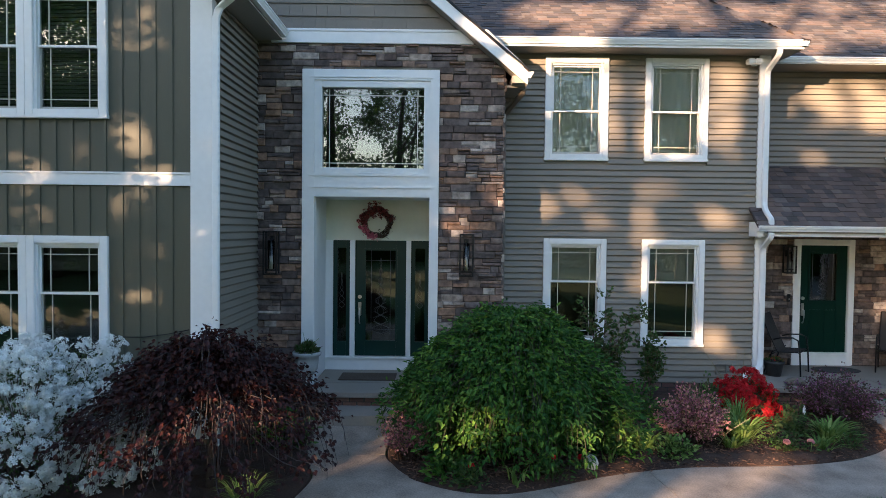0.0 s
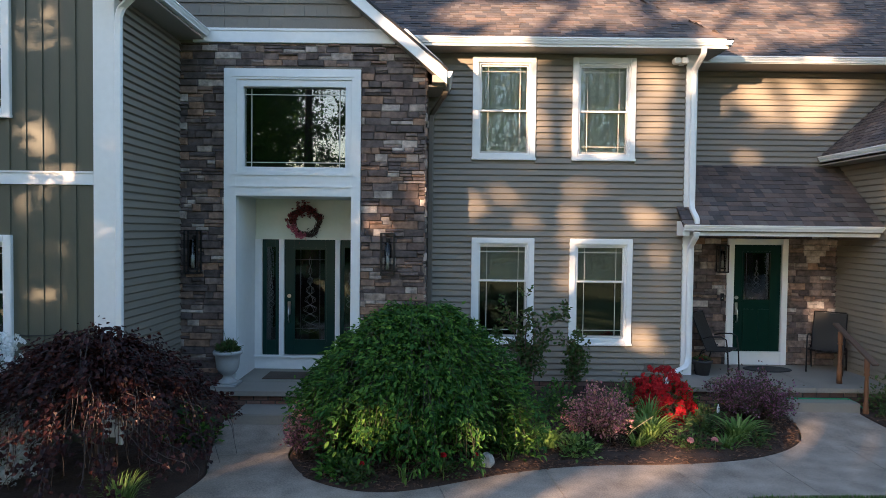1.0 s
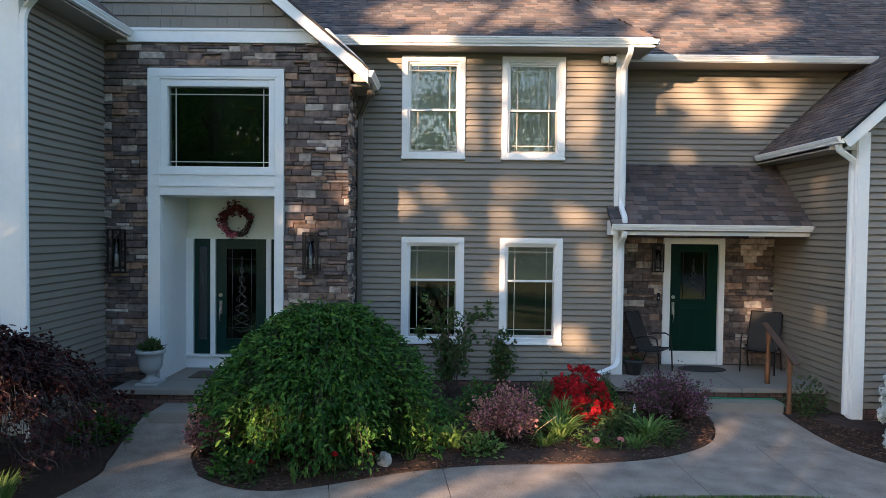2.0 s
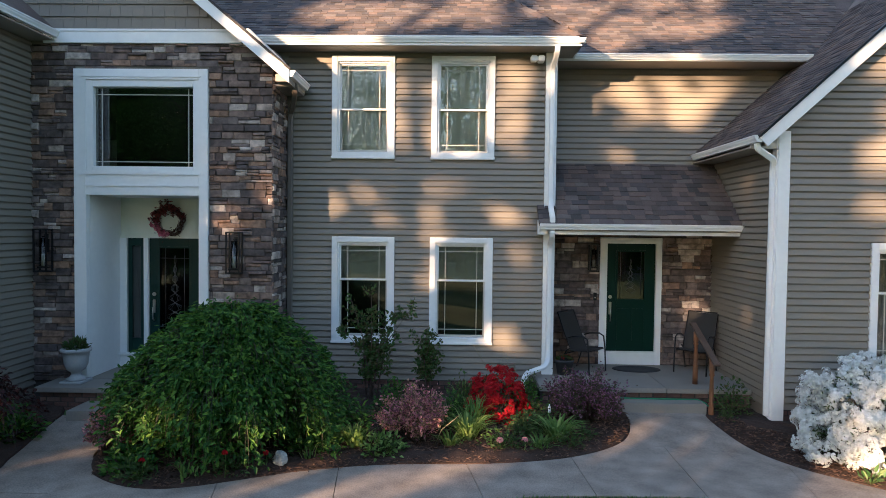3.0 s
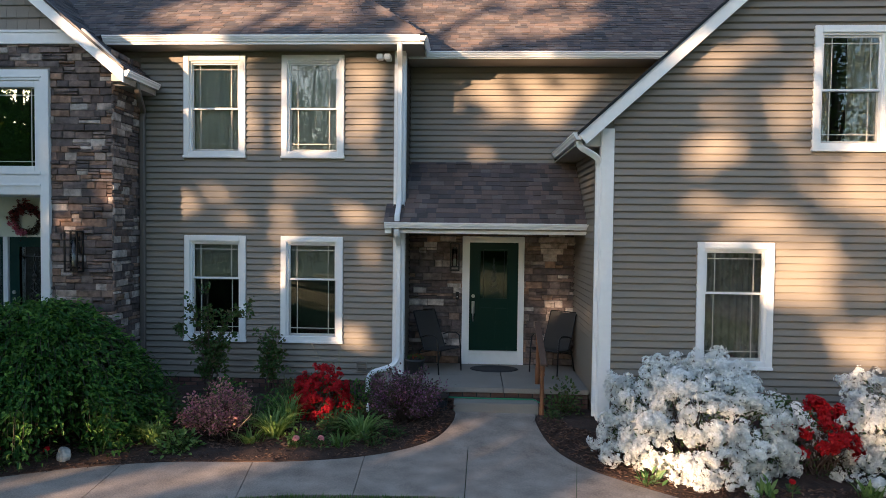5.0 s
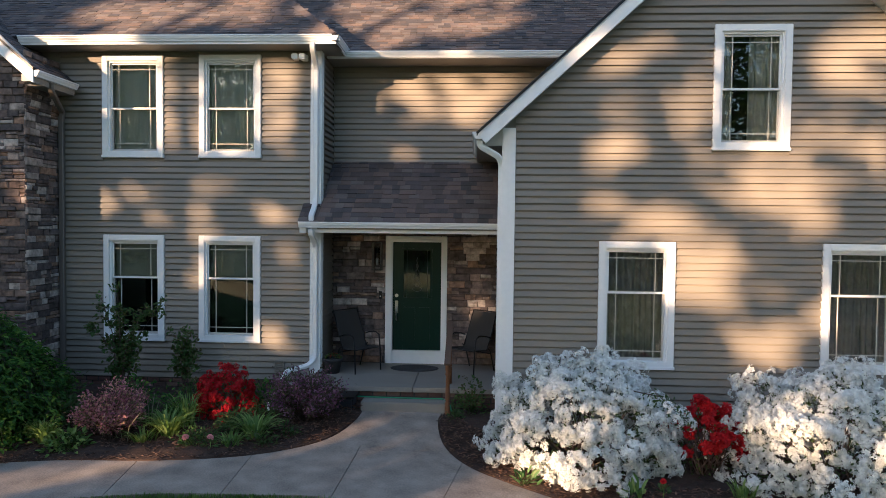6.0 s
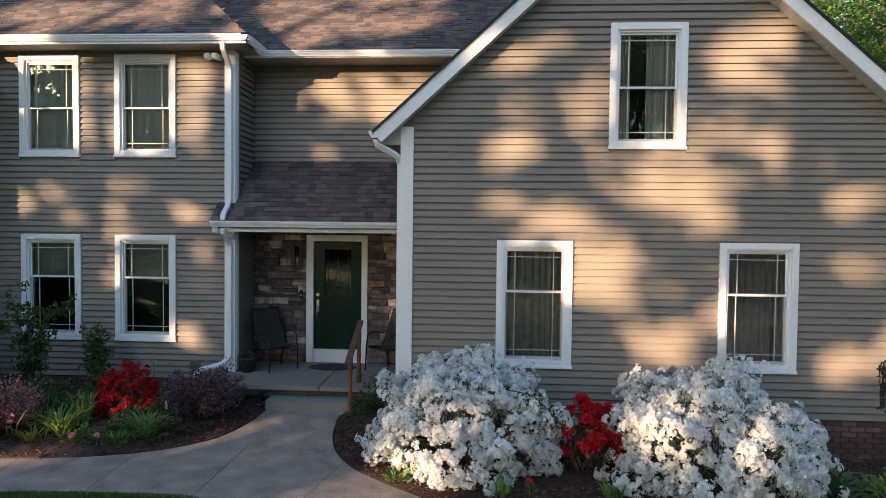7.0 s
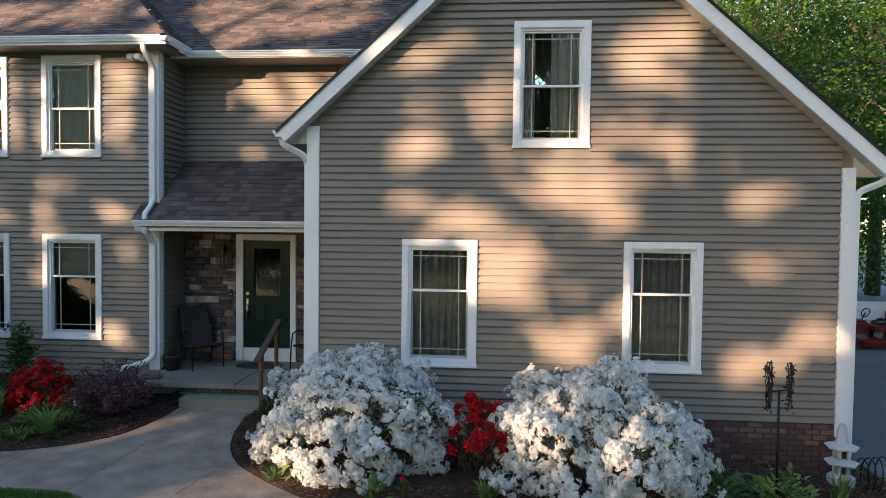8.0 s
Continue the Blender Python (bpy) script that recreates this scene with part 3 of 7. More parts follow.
for i in range(16):
    t0, t1 = i * 0.16, i * 0.16 + 0.2
    q = [(hip - t0 - .14, GY + t0 - .02, GZ + SL * t0 + .024), (hip - t0, GY + t0 - .02, GZ + SL * t0 + .048), (hip - t0 + .02, GY + t0 + .15, GZ + SL * t0 + .024),
         (hip - t1 - .14, GY + t1 - .02, GZ + SL * t1 + .020), (hip - t1, GY + t1 - .02, GZ + SL * t1 + .042), (hip - t1 + .02, GY + t1 + .15, GZ + SL * t1 + .020)]
    f += [tuple(n + len(v) for n in g) for g in ((0, 1, 4, 3), (1, 2, 5, 4), (0, 2, 1))]
    v += q
raw("hip_cap", v, f, SHINGLE, roof_main)
R2Y, R2Z = 11.13, 5.80
roof_rear = empty("roof_rear", "brown architectural shingle roof over the set-back wall", "roof", kind="structure", at=(8, R2Y, R2Z))
slab("deck", [(3.5, R2Y, R2Z), (11.5, R2Y, R2Z), (11.5, R2Y + 3.4, R2Z + SL * 3.4), (3.5, R2Y + 3.4, R2Z + SL * 3.4)], 0.03, SHINGLE, roof_rear)
shingles(roof_rear, (4.0, R2Y - 0.02, R2Z + 0.002), (1, 0, 0), (0, 1, SL), 7.0, lambda u, v: u + 4.0 > hip - v / k - 0.3, 30)
slab("back_slope", [(-9.8, 20, 4.8), (11.2, 20, 4.8), (11.2, 13.4, 8.6), (-9.8, 13.4, 8.6)][::-1], 0.05, SHINGLE, roof_rear)

# garage gable roof
roof_gable = empty("roof_gable", "brown shingle roof of the wide gable with white rakes", "roof", kind="structure", at=(RIDGE_X, 10, RIDGE_Z))
YR = 9.14
EL_X, EL_Z = 7.98, RIDGE_Z - 0.915 * (RIDGE_X - 7.98)
ER_X, ER_Z = 16.18, RIDGE_Z - 0.885 * (16.18 - RIDGE_X)
slab("deck", [(EL_X, YR, EL_Z), (RIDGE_X, YR, RIDGE_Z), (RIDGE_X, BACK, RIDGE_Z), (EL_X, BACK, EL_Z)][::-1], 0.04, SHINGLE, roof_gable)
slab("deck", [(RIDGE_X, YR, RIDGE_Z), (ER_X, YR, ER_Z), (ER_X, BACK, ER_Z), (RIDGE_X, BACK, RIDGE_Z)][::-1], 0.04, SHINGLE, roof_gable)
shingles(roof_gable, (EL_X, 13.6, EL_Z + 0.004), (0, -1, 0), (1, 0, 0.915), 13.6 - YR + 0.02, lambda u, v: True, 35)
for side, ex, ez in ((-1, EL_X, EL_Z), (1, ER_X, ER_Z)):
    n = Vector((RIDGE_X - ex, 0, RIDGE_Z - ez)).normalized()
    up = Vector((-n.z, 0, n.x)) * (1 if side < 0 else -1)
    for nm, y0, y1, d0, d1, mat in (("rake_board", YR - 0.02, YR + 0.01, 0.02, 0.185, WHITE), ("drip_edge", YR - 0.045, YR + 0.02, -0.012, 0.02, BLACK)):
        a, b = Vector((ex, 0, ez)), Vector((RIDGE_X, 0, RIDGE_Z))
        pts = [a - up * d0, b - Vector((0, 0, d0 * 1.35)), b - Vector((0, 0, d1 * 1.35)), a - up * d1]
        vs = [(p.x, y0, p.z) for p in pts] + [(p.x, y1, p.z) for p in pts]
        raw(nm, vs, [(0, 1, 2, 3), (7, 6, 5, 4), (0, 4, 5, 1), (1, 5, 6, 2), (2, 6, 7, 3), (3, 7, 4, 0)], mat, roof_gable, "white painted rake board" if nm == "rake_board" else "")
    # ribbed soffit under the rake
    run = Vector((RIDGE_X - ex, 0, RIDGE_Z - ez))
    count = 42
    for i in range(count):
        p, q = Vector((ex, 0, ez)) + run * (i / count) - up * 0.175, Vector((ex, 0, ez)) + run * ((i + 0.93) / count) - up * 0.175
        raw("soffit_panel", [(p.x, YR + 0.01, p.z), (q.x, YR + 0.01, q.z), (q.x, YG - 0.002, q.z), (p.x, YG - 0.002, p.z), (p.x, YR + 0.01, p.z + 0.012), (q.x, YR + 0.01, q.z + 0.012), (q.x, YG - 0.002, q.z + 0.012), (p.x, YG - 0.002, p.z + 0.012)],
            [(3, 2, 1, 0), (4, 5, 6, 7), (0, 1, 5, 4), (1, 2, 6, 5), (2, 3, 7, 6), (3, 0, 4, 7)], RAKE_SOFFIT, roof_gable)
    wx = 8.38 if side < 0 else 15.77
    slope = (RIDGE_Z - ez) / (RIDGE_X - ex)
    raw("eave_return", [(wx, y, ez - 0.14) for y in (YG - 0.02, YG + 0.02)] + [(ex, y, ez - 0.14) for y in (YG - 0.02, YG + 0.02)] + [(wx, y, ez + slope * (wx - ex) - 0.06) for y in (YG - 0.02, YG + 0.02)] + [(ex, y, ez - 0.06) for y in (YG - 0.02, YG + 0.02)],
        [(0, 2, 6, 4), (1, 5, 7, 3), (0, 1, 3, 2), (2, 3, 7, 6), (6, 7, 5, 4), (4, 5, 1, 0)], RAKE_SOFFIT, roof_gable)

# entry gable roof: ridge above the entrance window
roof_entry = empty("roof_entry", "brown shingle roof of the entrance gable with white rake", "roof", kind="structure", at=(-1.08, YE, 7))
EX, EZ, ER = 1.25, 5.17, -2.95
RZ = EZ + 0.84 * (EX - ER)
for x0, sgn in ((EX, 1),):
    c = [(x0, 9.72, EZ), (ER, 9.72, RZ), (ER, 12.5, RZ), (x0, 12.5, EZ)]
    slab("deck", c if sgn > 0 else c[::-1], 0.04, SHINGLE, roof_entry)
    vs = []
    for y in (9.70, 9.74):
        vs += [(x0, y, EZ + 0.0), (ER, y, RZ + 0.0), (ER, y, RZ - 0.2), (x0, y, EZ - 0.19)]
    raw("rake_board", vs, [(0, 1, 2, 3), (7, 6, 5, 4), (0, 4, 5, 1), (1, 5, 6, 2), (2, 6, 7, 3), (3, 7, 4, 0)], WHITE, roof_entry, "white painted rake board")
    vs = []
    for y in (9.68, 9.75):
        vs += [(x0 + sgn * .02, y, EZ + 0.035), (ER, y, RZ + 0.035), (ER, y, RZ), (x0 + sgn * .02, y, EZ)]
    raw("drip_edge", vs, [(0, 1, 2, 3), (7, 6, 5, 4), (0, 4, 5, 1), (1, 5, 6, 2), (2, 6, 7, 3), (3, 7, 4, 0)], BLACK, roof_entry)
    vs = []
    for y in (9.74, YE - 0.005):
        vs += [(x0, y, EZ - .17), (ER, y, RZ - .18), (ER, y, RZ - .2), (x0, y, EZ - .19)]
    raw("rake_soffit", vs, [(0, 1, 2, 3), (7, 6, 5, 4), (0, 4, 5, 1), (1, 5, 6, 2), (2, 6, 7, 3), (3, 7, 4, 0)], SOFFIT, roof_entry)
shingles(roof_entry, (EX, 9.70, EZ + 0.004), (0, 1, 0), (-1, 0, 0.84), 2.4, lambda u, v: True, 24)
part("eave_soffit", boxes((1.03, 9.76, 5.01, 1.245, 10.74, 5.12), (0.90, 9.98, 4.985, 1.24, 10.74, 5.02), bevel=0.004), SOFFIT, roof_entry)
tubes("rake_flashing", [([(1.20, 9.72, 5.235), (1.17, 9.72, 5.265), (0.64, 9.72, 5.755), (0.61, 9.72, 5.775)], [.02, .03, .03, .02])], RAKE_SOFFIT, roof_entry, "beige rolled flashing on the rake", 8)
tagged(part("wall_main_upper", boxes((-2.6, YM, 5.2, 0.80, YM + 0.2, 6.0)), SIDING), "taupe siding above the entrance roof", "wall", kind="structure")

# porch roof
roof_porch = empty("roof_porch", "small brown shingle roof over the side porch", "roof", kind="structure", at=(6.8, 10.45, 2.95))
PZ, PY, PT = 2.91, 10.47, 3.99
ps = (PT - PZ) / (YP - PY)
slab("deck", [(5.12, PY, PZ), (8.37, PY, PZ), (8.37, YP, PT), (5.12 + 0.3, YP, PT), (5.42, YM - 0.02, PZ + ps * (YM - PY)), (5.12, YM - 0.02, PZ + ps * (YM - PY))], 0.03, SHINGLE, roof_porch)
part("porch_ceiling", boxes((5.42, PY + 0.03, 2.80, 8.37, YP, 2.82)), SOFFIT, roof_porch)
part("porch_beam", boxes((5.3, PY + 0.06, 2.745, 8.37, PY + 0.2, 2.80), (5.13, PY + 0.04, 2.74, 5.24, YM - 0.02, 2.98), bevel=0.004), WHITE, roof_porch)

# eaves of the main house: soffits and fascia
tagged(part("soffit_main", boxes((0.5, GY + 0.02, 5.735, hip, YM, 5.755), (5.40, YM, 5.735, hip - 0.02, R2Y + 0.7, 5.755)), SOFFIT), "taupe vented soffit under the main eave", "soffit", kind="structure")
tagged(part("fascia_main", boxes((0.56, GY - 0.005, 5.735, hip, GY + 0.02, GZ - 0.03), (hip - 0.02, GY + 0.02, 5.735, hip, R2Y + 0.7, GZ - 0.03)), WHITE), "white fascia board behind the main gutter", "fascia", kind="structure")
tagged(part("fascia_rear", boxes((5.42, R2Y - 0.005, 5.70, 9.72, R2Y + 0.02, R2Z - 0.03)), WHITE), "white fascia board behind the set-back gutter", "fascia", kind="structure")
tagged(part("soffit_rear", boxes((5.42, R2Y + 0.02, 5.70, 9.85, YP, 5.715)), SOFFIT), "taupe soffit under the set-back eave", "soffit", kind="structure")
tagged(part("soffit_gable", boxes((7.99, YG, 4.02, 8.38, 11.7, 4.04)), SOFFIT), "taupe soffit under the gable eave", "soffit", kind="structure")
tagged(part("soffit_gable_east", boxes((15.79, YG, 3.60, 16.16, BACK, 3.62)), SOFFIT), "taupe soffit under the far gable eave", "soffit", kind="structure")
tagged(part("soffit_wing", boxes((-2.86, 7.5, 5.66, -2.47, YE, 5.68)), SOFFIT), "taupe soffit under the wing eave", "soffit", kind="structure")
tagged(slab("roof_wing", [(-2.42, 7.5, 5.8), (-2.42, 12.5, 5.8), (-6.3, 12.5, 9.2), (-6.3, 7.5, 9.2)], 0.05, SHINGLE), "brown shingle roof of the wing", "roof", kind="structure")
tagged(slab("roof_wing_west", [(-10.2, 7.5, 5.8), (-6.3, 7.5, 9.2), (-6.3, 20, 9.2), (-10.2, 20, 5.8)], 0.05, SHINGLE), "brown shingle far slope of the wing", "roof", kind="structure")


def gutter(name, a, b, label, out, size=0.115):
    """A K-style gutter from a to b (its upper outer lip), open to the roof; out: unit way from the house."""
    a, b, o = Vector(a), Vector(b), Vector((*out, 0))
    prof = [(-size, 0.0), (0.0, 0.0), (0.0, -0.020), (-0.012, -0.028), (-0.014, -0.045), (-0.035, -0.075), (-0.04, -0.095), (-size, -0.095)]
    vs = [tuple(p + o * d + Vector((0, 0, z))) for p in (a, b) for d, z in prof]
    n = len(prof)
    fs = [(i, (i + 1) % n, (i + 1) % n + n, i + n) for i in range(n)] + [tuple(range(n)), tuple(range(2 * n - 1, n - 1, -1))]
    g = empty(name, label, "gutter", kind="structure", at=tuple((a + b) / 2))
    ob = raw("trough", vs, fs, WHITE, g)
    return g


gutter("gutter_main", (0.56, GY - 0.07, GZ + 0.01), (hip + 0.06, GY - 0.07, GZ + 0.01), "white aluminium gutter along the main eave", (0, -1))
gutter("gutter_main_return", (hip + 0.06, GY - 0.07, GZ + 0.01), (hip + 0.06, R2Y + 0.1, GZ + 0.01), "white aluminium gutter return at the hip", (1, 0))
gutter("gutter_rear", (5.75, R2Y - 0.07, R2Z + 0.01), (9.74, R2Y - 0.07, R2Z + 0.01), "white aluminium gutter over the set-back wall", (0, -1))
gutter("gutter_porch", (5.13, PY - 0.06, PZ + 0.01), (8.40, PY - 0.06, PZ + 0.01), "white aluminium gutter along the porch roof", (0, -1))
gutter("gutter_gable_west", (EL_X - 0.06, YR + 0.0, EL_Z + 0.02), (EL_X - 0.06, 11.6, EL_Z + 0.02), "white aluminium gutter on the gable eave", (-1, 0))
gutter("gutter_gable_east", (ER_X + 0.06, YR + 0.0, ER_Z + 0.02), (ER_X + 0.06, BACK, ER_Z + 0.02), "white aluminium gutter on the far eave", (1, 0))
gutter("gutter_entry", (EX + 0.09, 9.72, EZ + 0.0), (EX + 0.09, 10.72, EZ + 0.0), "white aluminium gutter on the entrance gable", (1, 0))
gutter("gutter_wing", (-2.37, 7.5, 5.80), (-2.37, YE - 0.05, 5.80), "white aluminium gutter along the wing", (1, 0))


def downspout(points, mat, label, w=0.085, d=0.06):
    """A rectangular leader with smooth elbows through the points."""
    g = empty("downspout", label, "downspout", kind="structure", at=points[-1])
    pts = []
    P = [Vector(p) for p in points]
    for i, p in enumerate(P):
        if i in (0, len(P) - 1):
            pts.append(p)
        else:
            a, b = (P[i - 1] - p), (P[i + 1] - p)
            r = min(0.09, a.length * 0.45, b.length * 0.45)
            a, b = p + a.normalized() * r, p + b.normalized() * r
            pts += [a.lerp(p, t).lerp(p.lerp(b, t), t) for t in (0, 0.25, 0.5, 0.75, 1)]
    vs, fs = [], []
    for i, p in enumerate(pts):
        t = (pts[min(i + 1, len(pts) - 1)] - pts[max(i - 1, 0)]).normalized()
        s = Vector((1, 0, 0)) if abs(t.x) < 0.9 else Vector((0, 0, 1))
        s = (s - t * s.dot(t)).normalized()
        c = t.cross(s)
        c1 = 0.012
        for x, y in ((-w / 2 + c1, -d / 2), (w / 2 - c1, -d / 2), (w / 2, -d / 2 + c1), (w / 2, d / 2 - c1), (w / 2 - c1, d / 2), (-w / 2 + c1, d / 2), (-w / 2, d / 2 - c1), (-w / 2, -d / 2 + c1)):
            vs.append(tuple(p + s * x + c * y))
    for i in range(len(pts) - 1):
        fs += [(i * 8 + k, i * 8 + (k + 1) % 8, (i + 1) * 8 + (k + 1) % 8, (i + 1) * 8 + k) for k in range(8)]
    fs += [tuple(range(7, -1, -1)), tuple((len(pts) - 1) * 8 + k for k in range(8))]
    raw("leader", vs, fs, mat, g)
    return g


downspout([(5.36, GY + 0.0, 5.76), (5.36, GY + 0.02, 5.66), (5.335, YM - 0.085, 5.46), (5.335, YM - 0.085, 3.30), (5.335, PY + 0.2, 3.17), (5.335, PY - 0.0, 3.02), (5.335, PY, 2.93)], WHITE, "white downspout on the house corner ending on the porch gutter")
downspout([(5.33, PY - 0.02, 2.80), (5.33, PY + 0.0, 2.72), (5.335, YM - 0.085, 2.55), (5.335, YM - 0.085, 0.66), (5.27, YM - 0.2, 0.56), (4.96, YM - 0.38, 0.49), (4.90, YM - 0.42, 0.40), (4.90, YM - 0.42, 0.10)], WHITE, "white downspout with an elbow at the porch corner")
downspout([(8.02, YR + 0.12, EL_Z - 0.08), (8.03, YR + 0.12, EL_Z - 0.16), (8.30, YG - 0.04, EL_Z - 0.30), (8.335, YG + 0.05, EL_Z - 0.40), (8.335, YG + 0.06, 0.15)], WHITE, "white downspout on the gable corner")
downspout([(ER_X - 0.02, YR + 0.2, ER_Z - 0.08), (ER_X - 0.03, YR + 0.2, ER_Z - 0.2), (15.84, YG + 0.02, ER_Z - 0.34), (15.84, YG + 0.05, -0.2)], WHITE, "white downspout beside the drive")
downspout([(-2.44, 7.82, 5.71), (-2.46, 7.82, 5.62), (-2.76, YL - 0.02, 5.48), (-2.80, YL - 0.02, 5.36), (-2.80, YL - 0.02, 0.05)], WHITE, "white downspout on the corner of the wing")
downspout([(1.24, 10.12, 5.06), (1.24, 10.14, 4.95), (1.02, YM - 0.07, 4.72), (1.0, YM - 0.07, 4.6), (1.0, YM - 0.07, 0.1)], BROWNMETAL, "taupe downspout in the corner beside the stone bay")

# ---- ground, walks, steps ----
def sheet(name, x0, x1, y0, y1, nx, ny, zf, mat, label, category, kind="structure"):
    vs = [(x0 + (x1 - x0) * i / nx, y0 + (y1 - y0) * j / ny, 0) for j in range(ny + 1) for i in range(nx + 1)]
    vs = [(x, y, zf(x, y)) for x, y, _ in vs]
    fs = [(j * (nx + 1) + i, j * (nx + 1) + i + 1, (j + 1) * (nx + 1) + i + 1, (j + 1) * (nx + 1) + i) for j in range(ny) for i in range(nx)]
    ob = raw(name, vs, fs, mat)
    for p in ob.data.polygons:
        p.use_smooth = True
    return tagged(ob, label, category, kind=kind)


# one sheet, fine near the house and coarse out to the horizon
ax = [-900, -300, -100, -50, -30, -20] + [-14 + 0.4 * i for i in range(88)] + [25, 40, 60, 120, 300, 900]
ay = [-900, -300, -100, -50, -30, -20, -12, -6, -2, 1, 3] + [4 + 0.3 * i for i in range(25)] + [13, 16, 20, 26, 40, 80, 150, 300, 900]
vs = [(x, y, ground_z(x, min(y, 12)) - 0.05) for y in ay for x in ax]
w = len(ax)
fs = [(j * w + i, j * w + i + 1, (j + 1) * w + i + 1, (j + 1) * w + i) for j in range(len(ay) - 1) for i in range(w - 1)]
ground = tagged(raw("ground", vs, fs, LAWN), "mown green lawn around the house", "ground", kind="structure")


def curve_points(pts, n):
    """A smooth line through a few points."""
    P = [Vector((*p, 0)) for p in pts]
    out = []
    for i in range(len(P) - 1):
        a, b, c, d = P[max(i - 1, 0)], P[i], P[i + 1], P[min(i + 2, len(P) - 1)]
        for j in range(n):
            t = j / n
            out.append(0.5 * ((2 * b) + (c - a) * t + (2 * a - 5 * b + 4 * c - d) * t * t + (3 * b - a - 3 * c + d) * t ** 3))
    return out + [P[-1]]


walkway = empty("walkway", "pale concrete walkway with saw-cut joints curving past the beds", "walkway", kind="structure", at=(4, 7, 0))


def along_line(L, p):
    """Where on the line L the point p lies, from 0 to its last index."""
    i = min(range(len(L) - 1), key=lambda k: (L[k] + L[k + 1] - 2 * Vector((*p, 0))).length)
    d = L[i + 1] - L[i]
    return i + max(0.0, min(1.0, (Vector((*p, 0)) - L[i]).dot(d) / d.length_squared))


def on_line(L, t):
    i = min(int(t), len(L) - 2)
    return L[i].lerp(L[i + 1], t - i)


def paving(A, B, joints, gap=0.0045, low=0.0):
    """Concrete slabs between the edge lines A and B, cut at the joints (point on A, point on B)."""
    cuts = [(along_line(A, p), along_line(B, q)) for p, q in joints]
    for (a0, b0), (a1, b1) in zip(cuts, cuts[1:]):
        m, q = 14, 6
        vs, fs = [], []
        for i in range(m + 1):
            a, b = on_line(A, a0 + (a1 - a0) * i / m), on_line(B, b0 + (b1 - b0) * i / m)
            if i in (0, m):
                a2, b2 = on_line(A, a0 + (a1 - a0) * (1 if i == 0 else m - 1) / m), on_line(B, b0 + (b1 - b0) * (1 if i == 0 else m - 1) / m)
                a, b = a + (a2 - a).normalized() * gap, b + (b2 - b).normalized() * gap
            for j in range(q + 1):
                p = a.lerp(b, j / q)
                vs.append((p.x, p.y, ground_z(p.x, p.y) - low))
        k = len(vs)
        vs += [(x, y, z - 0.1) for x, y, z in vs]
        g = lambda i, j: i * (q + 1) + j
        for i in range(m):
            for j in range(q):
                fs.append((g(i, j), g(i, j + 1), g(i + 1, j + 1), g(i + 1, j)))
        ring = [g(i, 0) for i in range(m + 1)] + [g(m, j) for j in range(1, q + 1)] + [g(i, q) for i in range(m - 1, -1, -1)] + [g(0, j) for j in range(q - 1, 0, -1)]
        for i in range(len(ring)):
            a, b = ring[i], ring[(i + 1) % len(ring)]
            fs.append((a, b, b + k, a + k))
        bm = bmesh.new()
        vv = [bm.verts.new(v) for v in vs]
        for f in fs:
            bm.faces.new([vv[i] for i in f])
        bmesh.ops.recalc_face_normals(bm, faces=bm.faces[:])
        part("paving_slab", bm, CONCRETE, walkway)


# edges of the walk: along the middle bed, along the east bed, and against the lawn
EDGE_MID = [(-0.62, 8.55), (-0.66, 7.85), (-0.25, 7.1), (0.66, 6.76), (2.03, 7.34), (3.0, 7.60), (4.18, 7.69), (5.2, 7.95), (6.0, 8.5), (6.3, 9.2), (6.32, 9.85)]
EDGE_EAST = [(7.56, 9.85), (7.48, 9.3), (7.60, 8.5), (7.92, 7.88), (8.35, 7.48), (9.0, 7.04), (10.2, 6.3), (11.6, 5.6), (14, 4.8)]
EDGE_LAWN = [(-0.8, 5.0), (0.8, 5.3), (2.4, 6.0), (3.4, 6.45), (4.6, 6.75), (5.6, 6.81), (6.5, 6.79), (7.3, 6.3), (8.0, 5.7), (8.7, 5.0), (9.4, 4.2), (10.2, 3.2), (12, 2.4)]
LINE_MID, LINE_EAST, LINE_LAWN = curve_points(EDGE_MID, 24), curve_points(EDGE_EAST, 24), curve_points(EDGE_LAWN, 24)
k0, k1 = int(along_line(LINE_MID, (6.0, 8.45))), int(along_line(LINE_EAST, (7.70, 8.24)))
CROSS = [LINE_MID[k0].lerp(LINE_EAST[k1], i / 10) for i in range(11)]
FORK = (0.67 * LINE_MID[k0].x + 0.33 * LINE_EAST[k1].x, 0.67 * LINE_MID[k0].y + 0.33 * LINE_EAST[k1].y)
paving(LINE_MID[:k0 + 1] + CROSS[1:], LINE_LAWN, [((-0.35, 7.2), (-0.7, 5.0)), ((1.2, 6.95), (1.5, 5.55)), ((2.45, 7.45), (2.6, 6.1)), ((3.95, 7.66), (4.12, 6.65)), ((5.25, 7.97), (5.32, 6.8)), (FORK, (6.5, 6.79))])
paving(CROSS + LINE_EAST[k1 + 1:], LINE_LAWN, [(FORK, (6.5, 6.79)), ((7.86, 7.97), (7.55, 6.1)), ((9.0, 7.04), (8.3, 5.4)), ((10.2, 6.3), (9.3, 4.3)), ((14, 4.8), (12, 2.4))])
paving(LINE_MID[k0:], LINE_EAST[:k1 + 1][::-1], [(tuple(LINE_MID[k0])[:2], tuple(LINE_EAST[k1])[:2]), ((6.32, 9.85), (7.56, 9.85))])
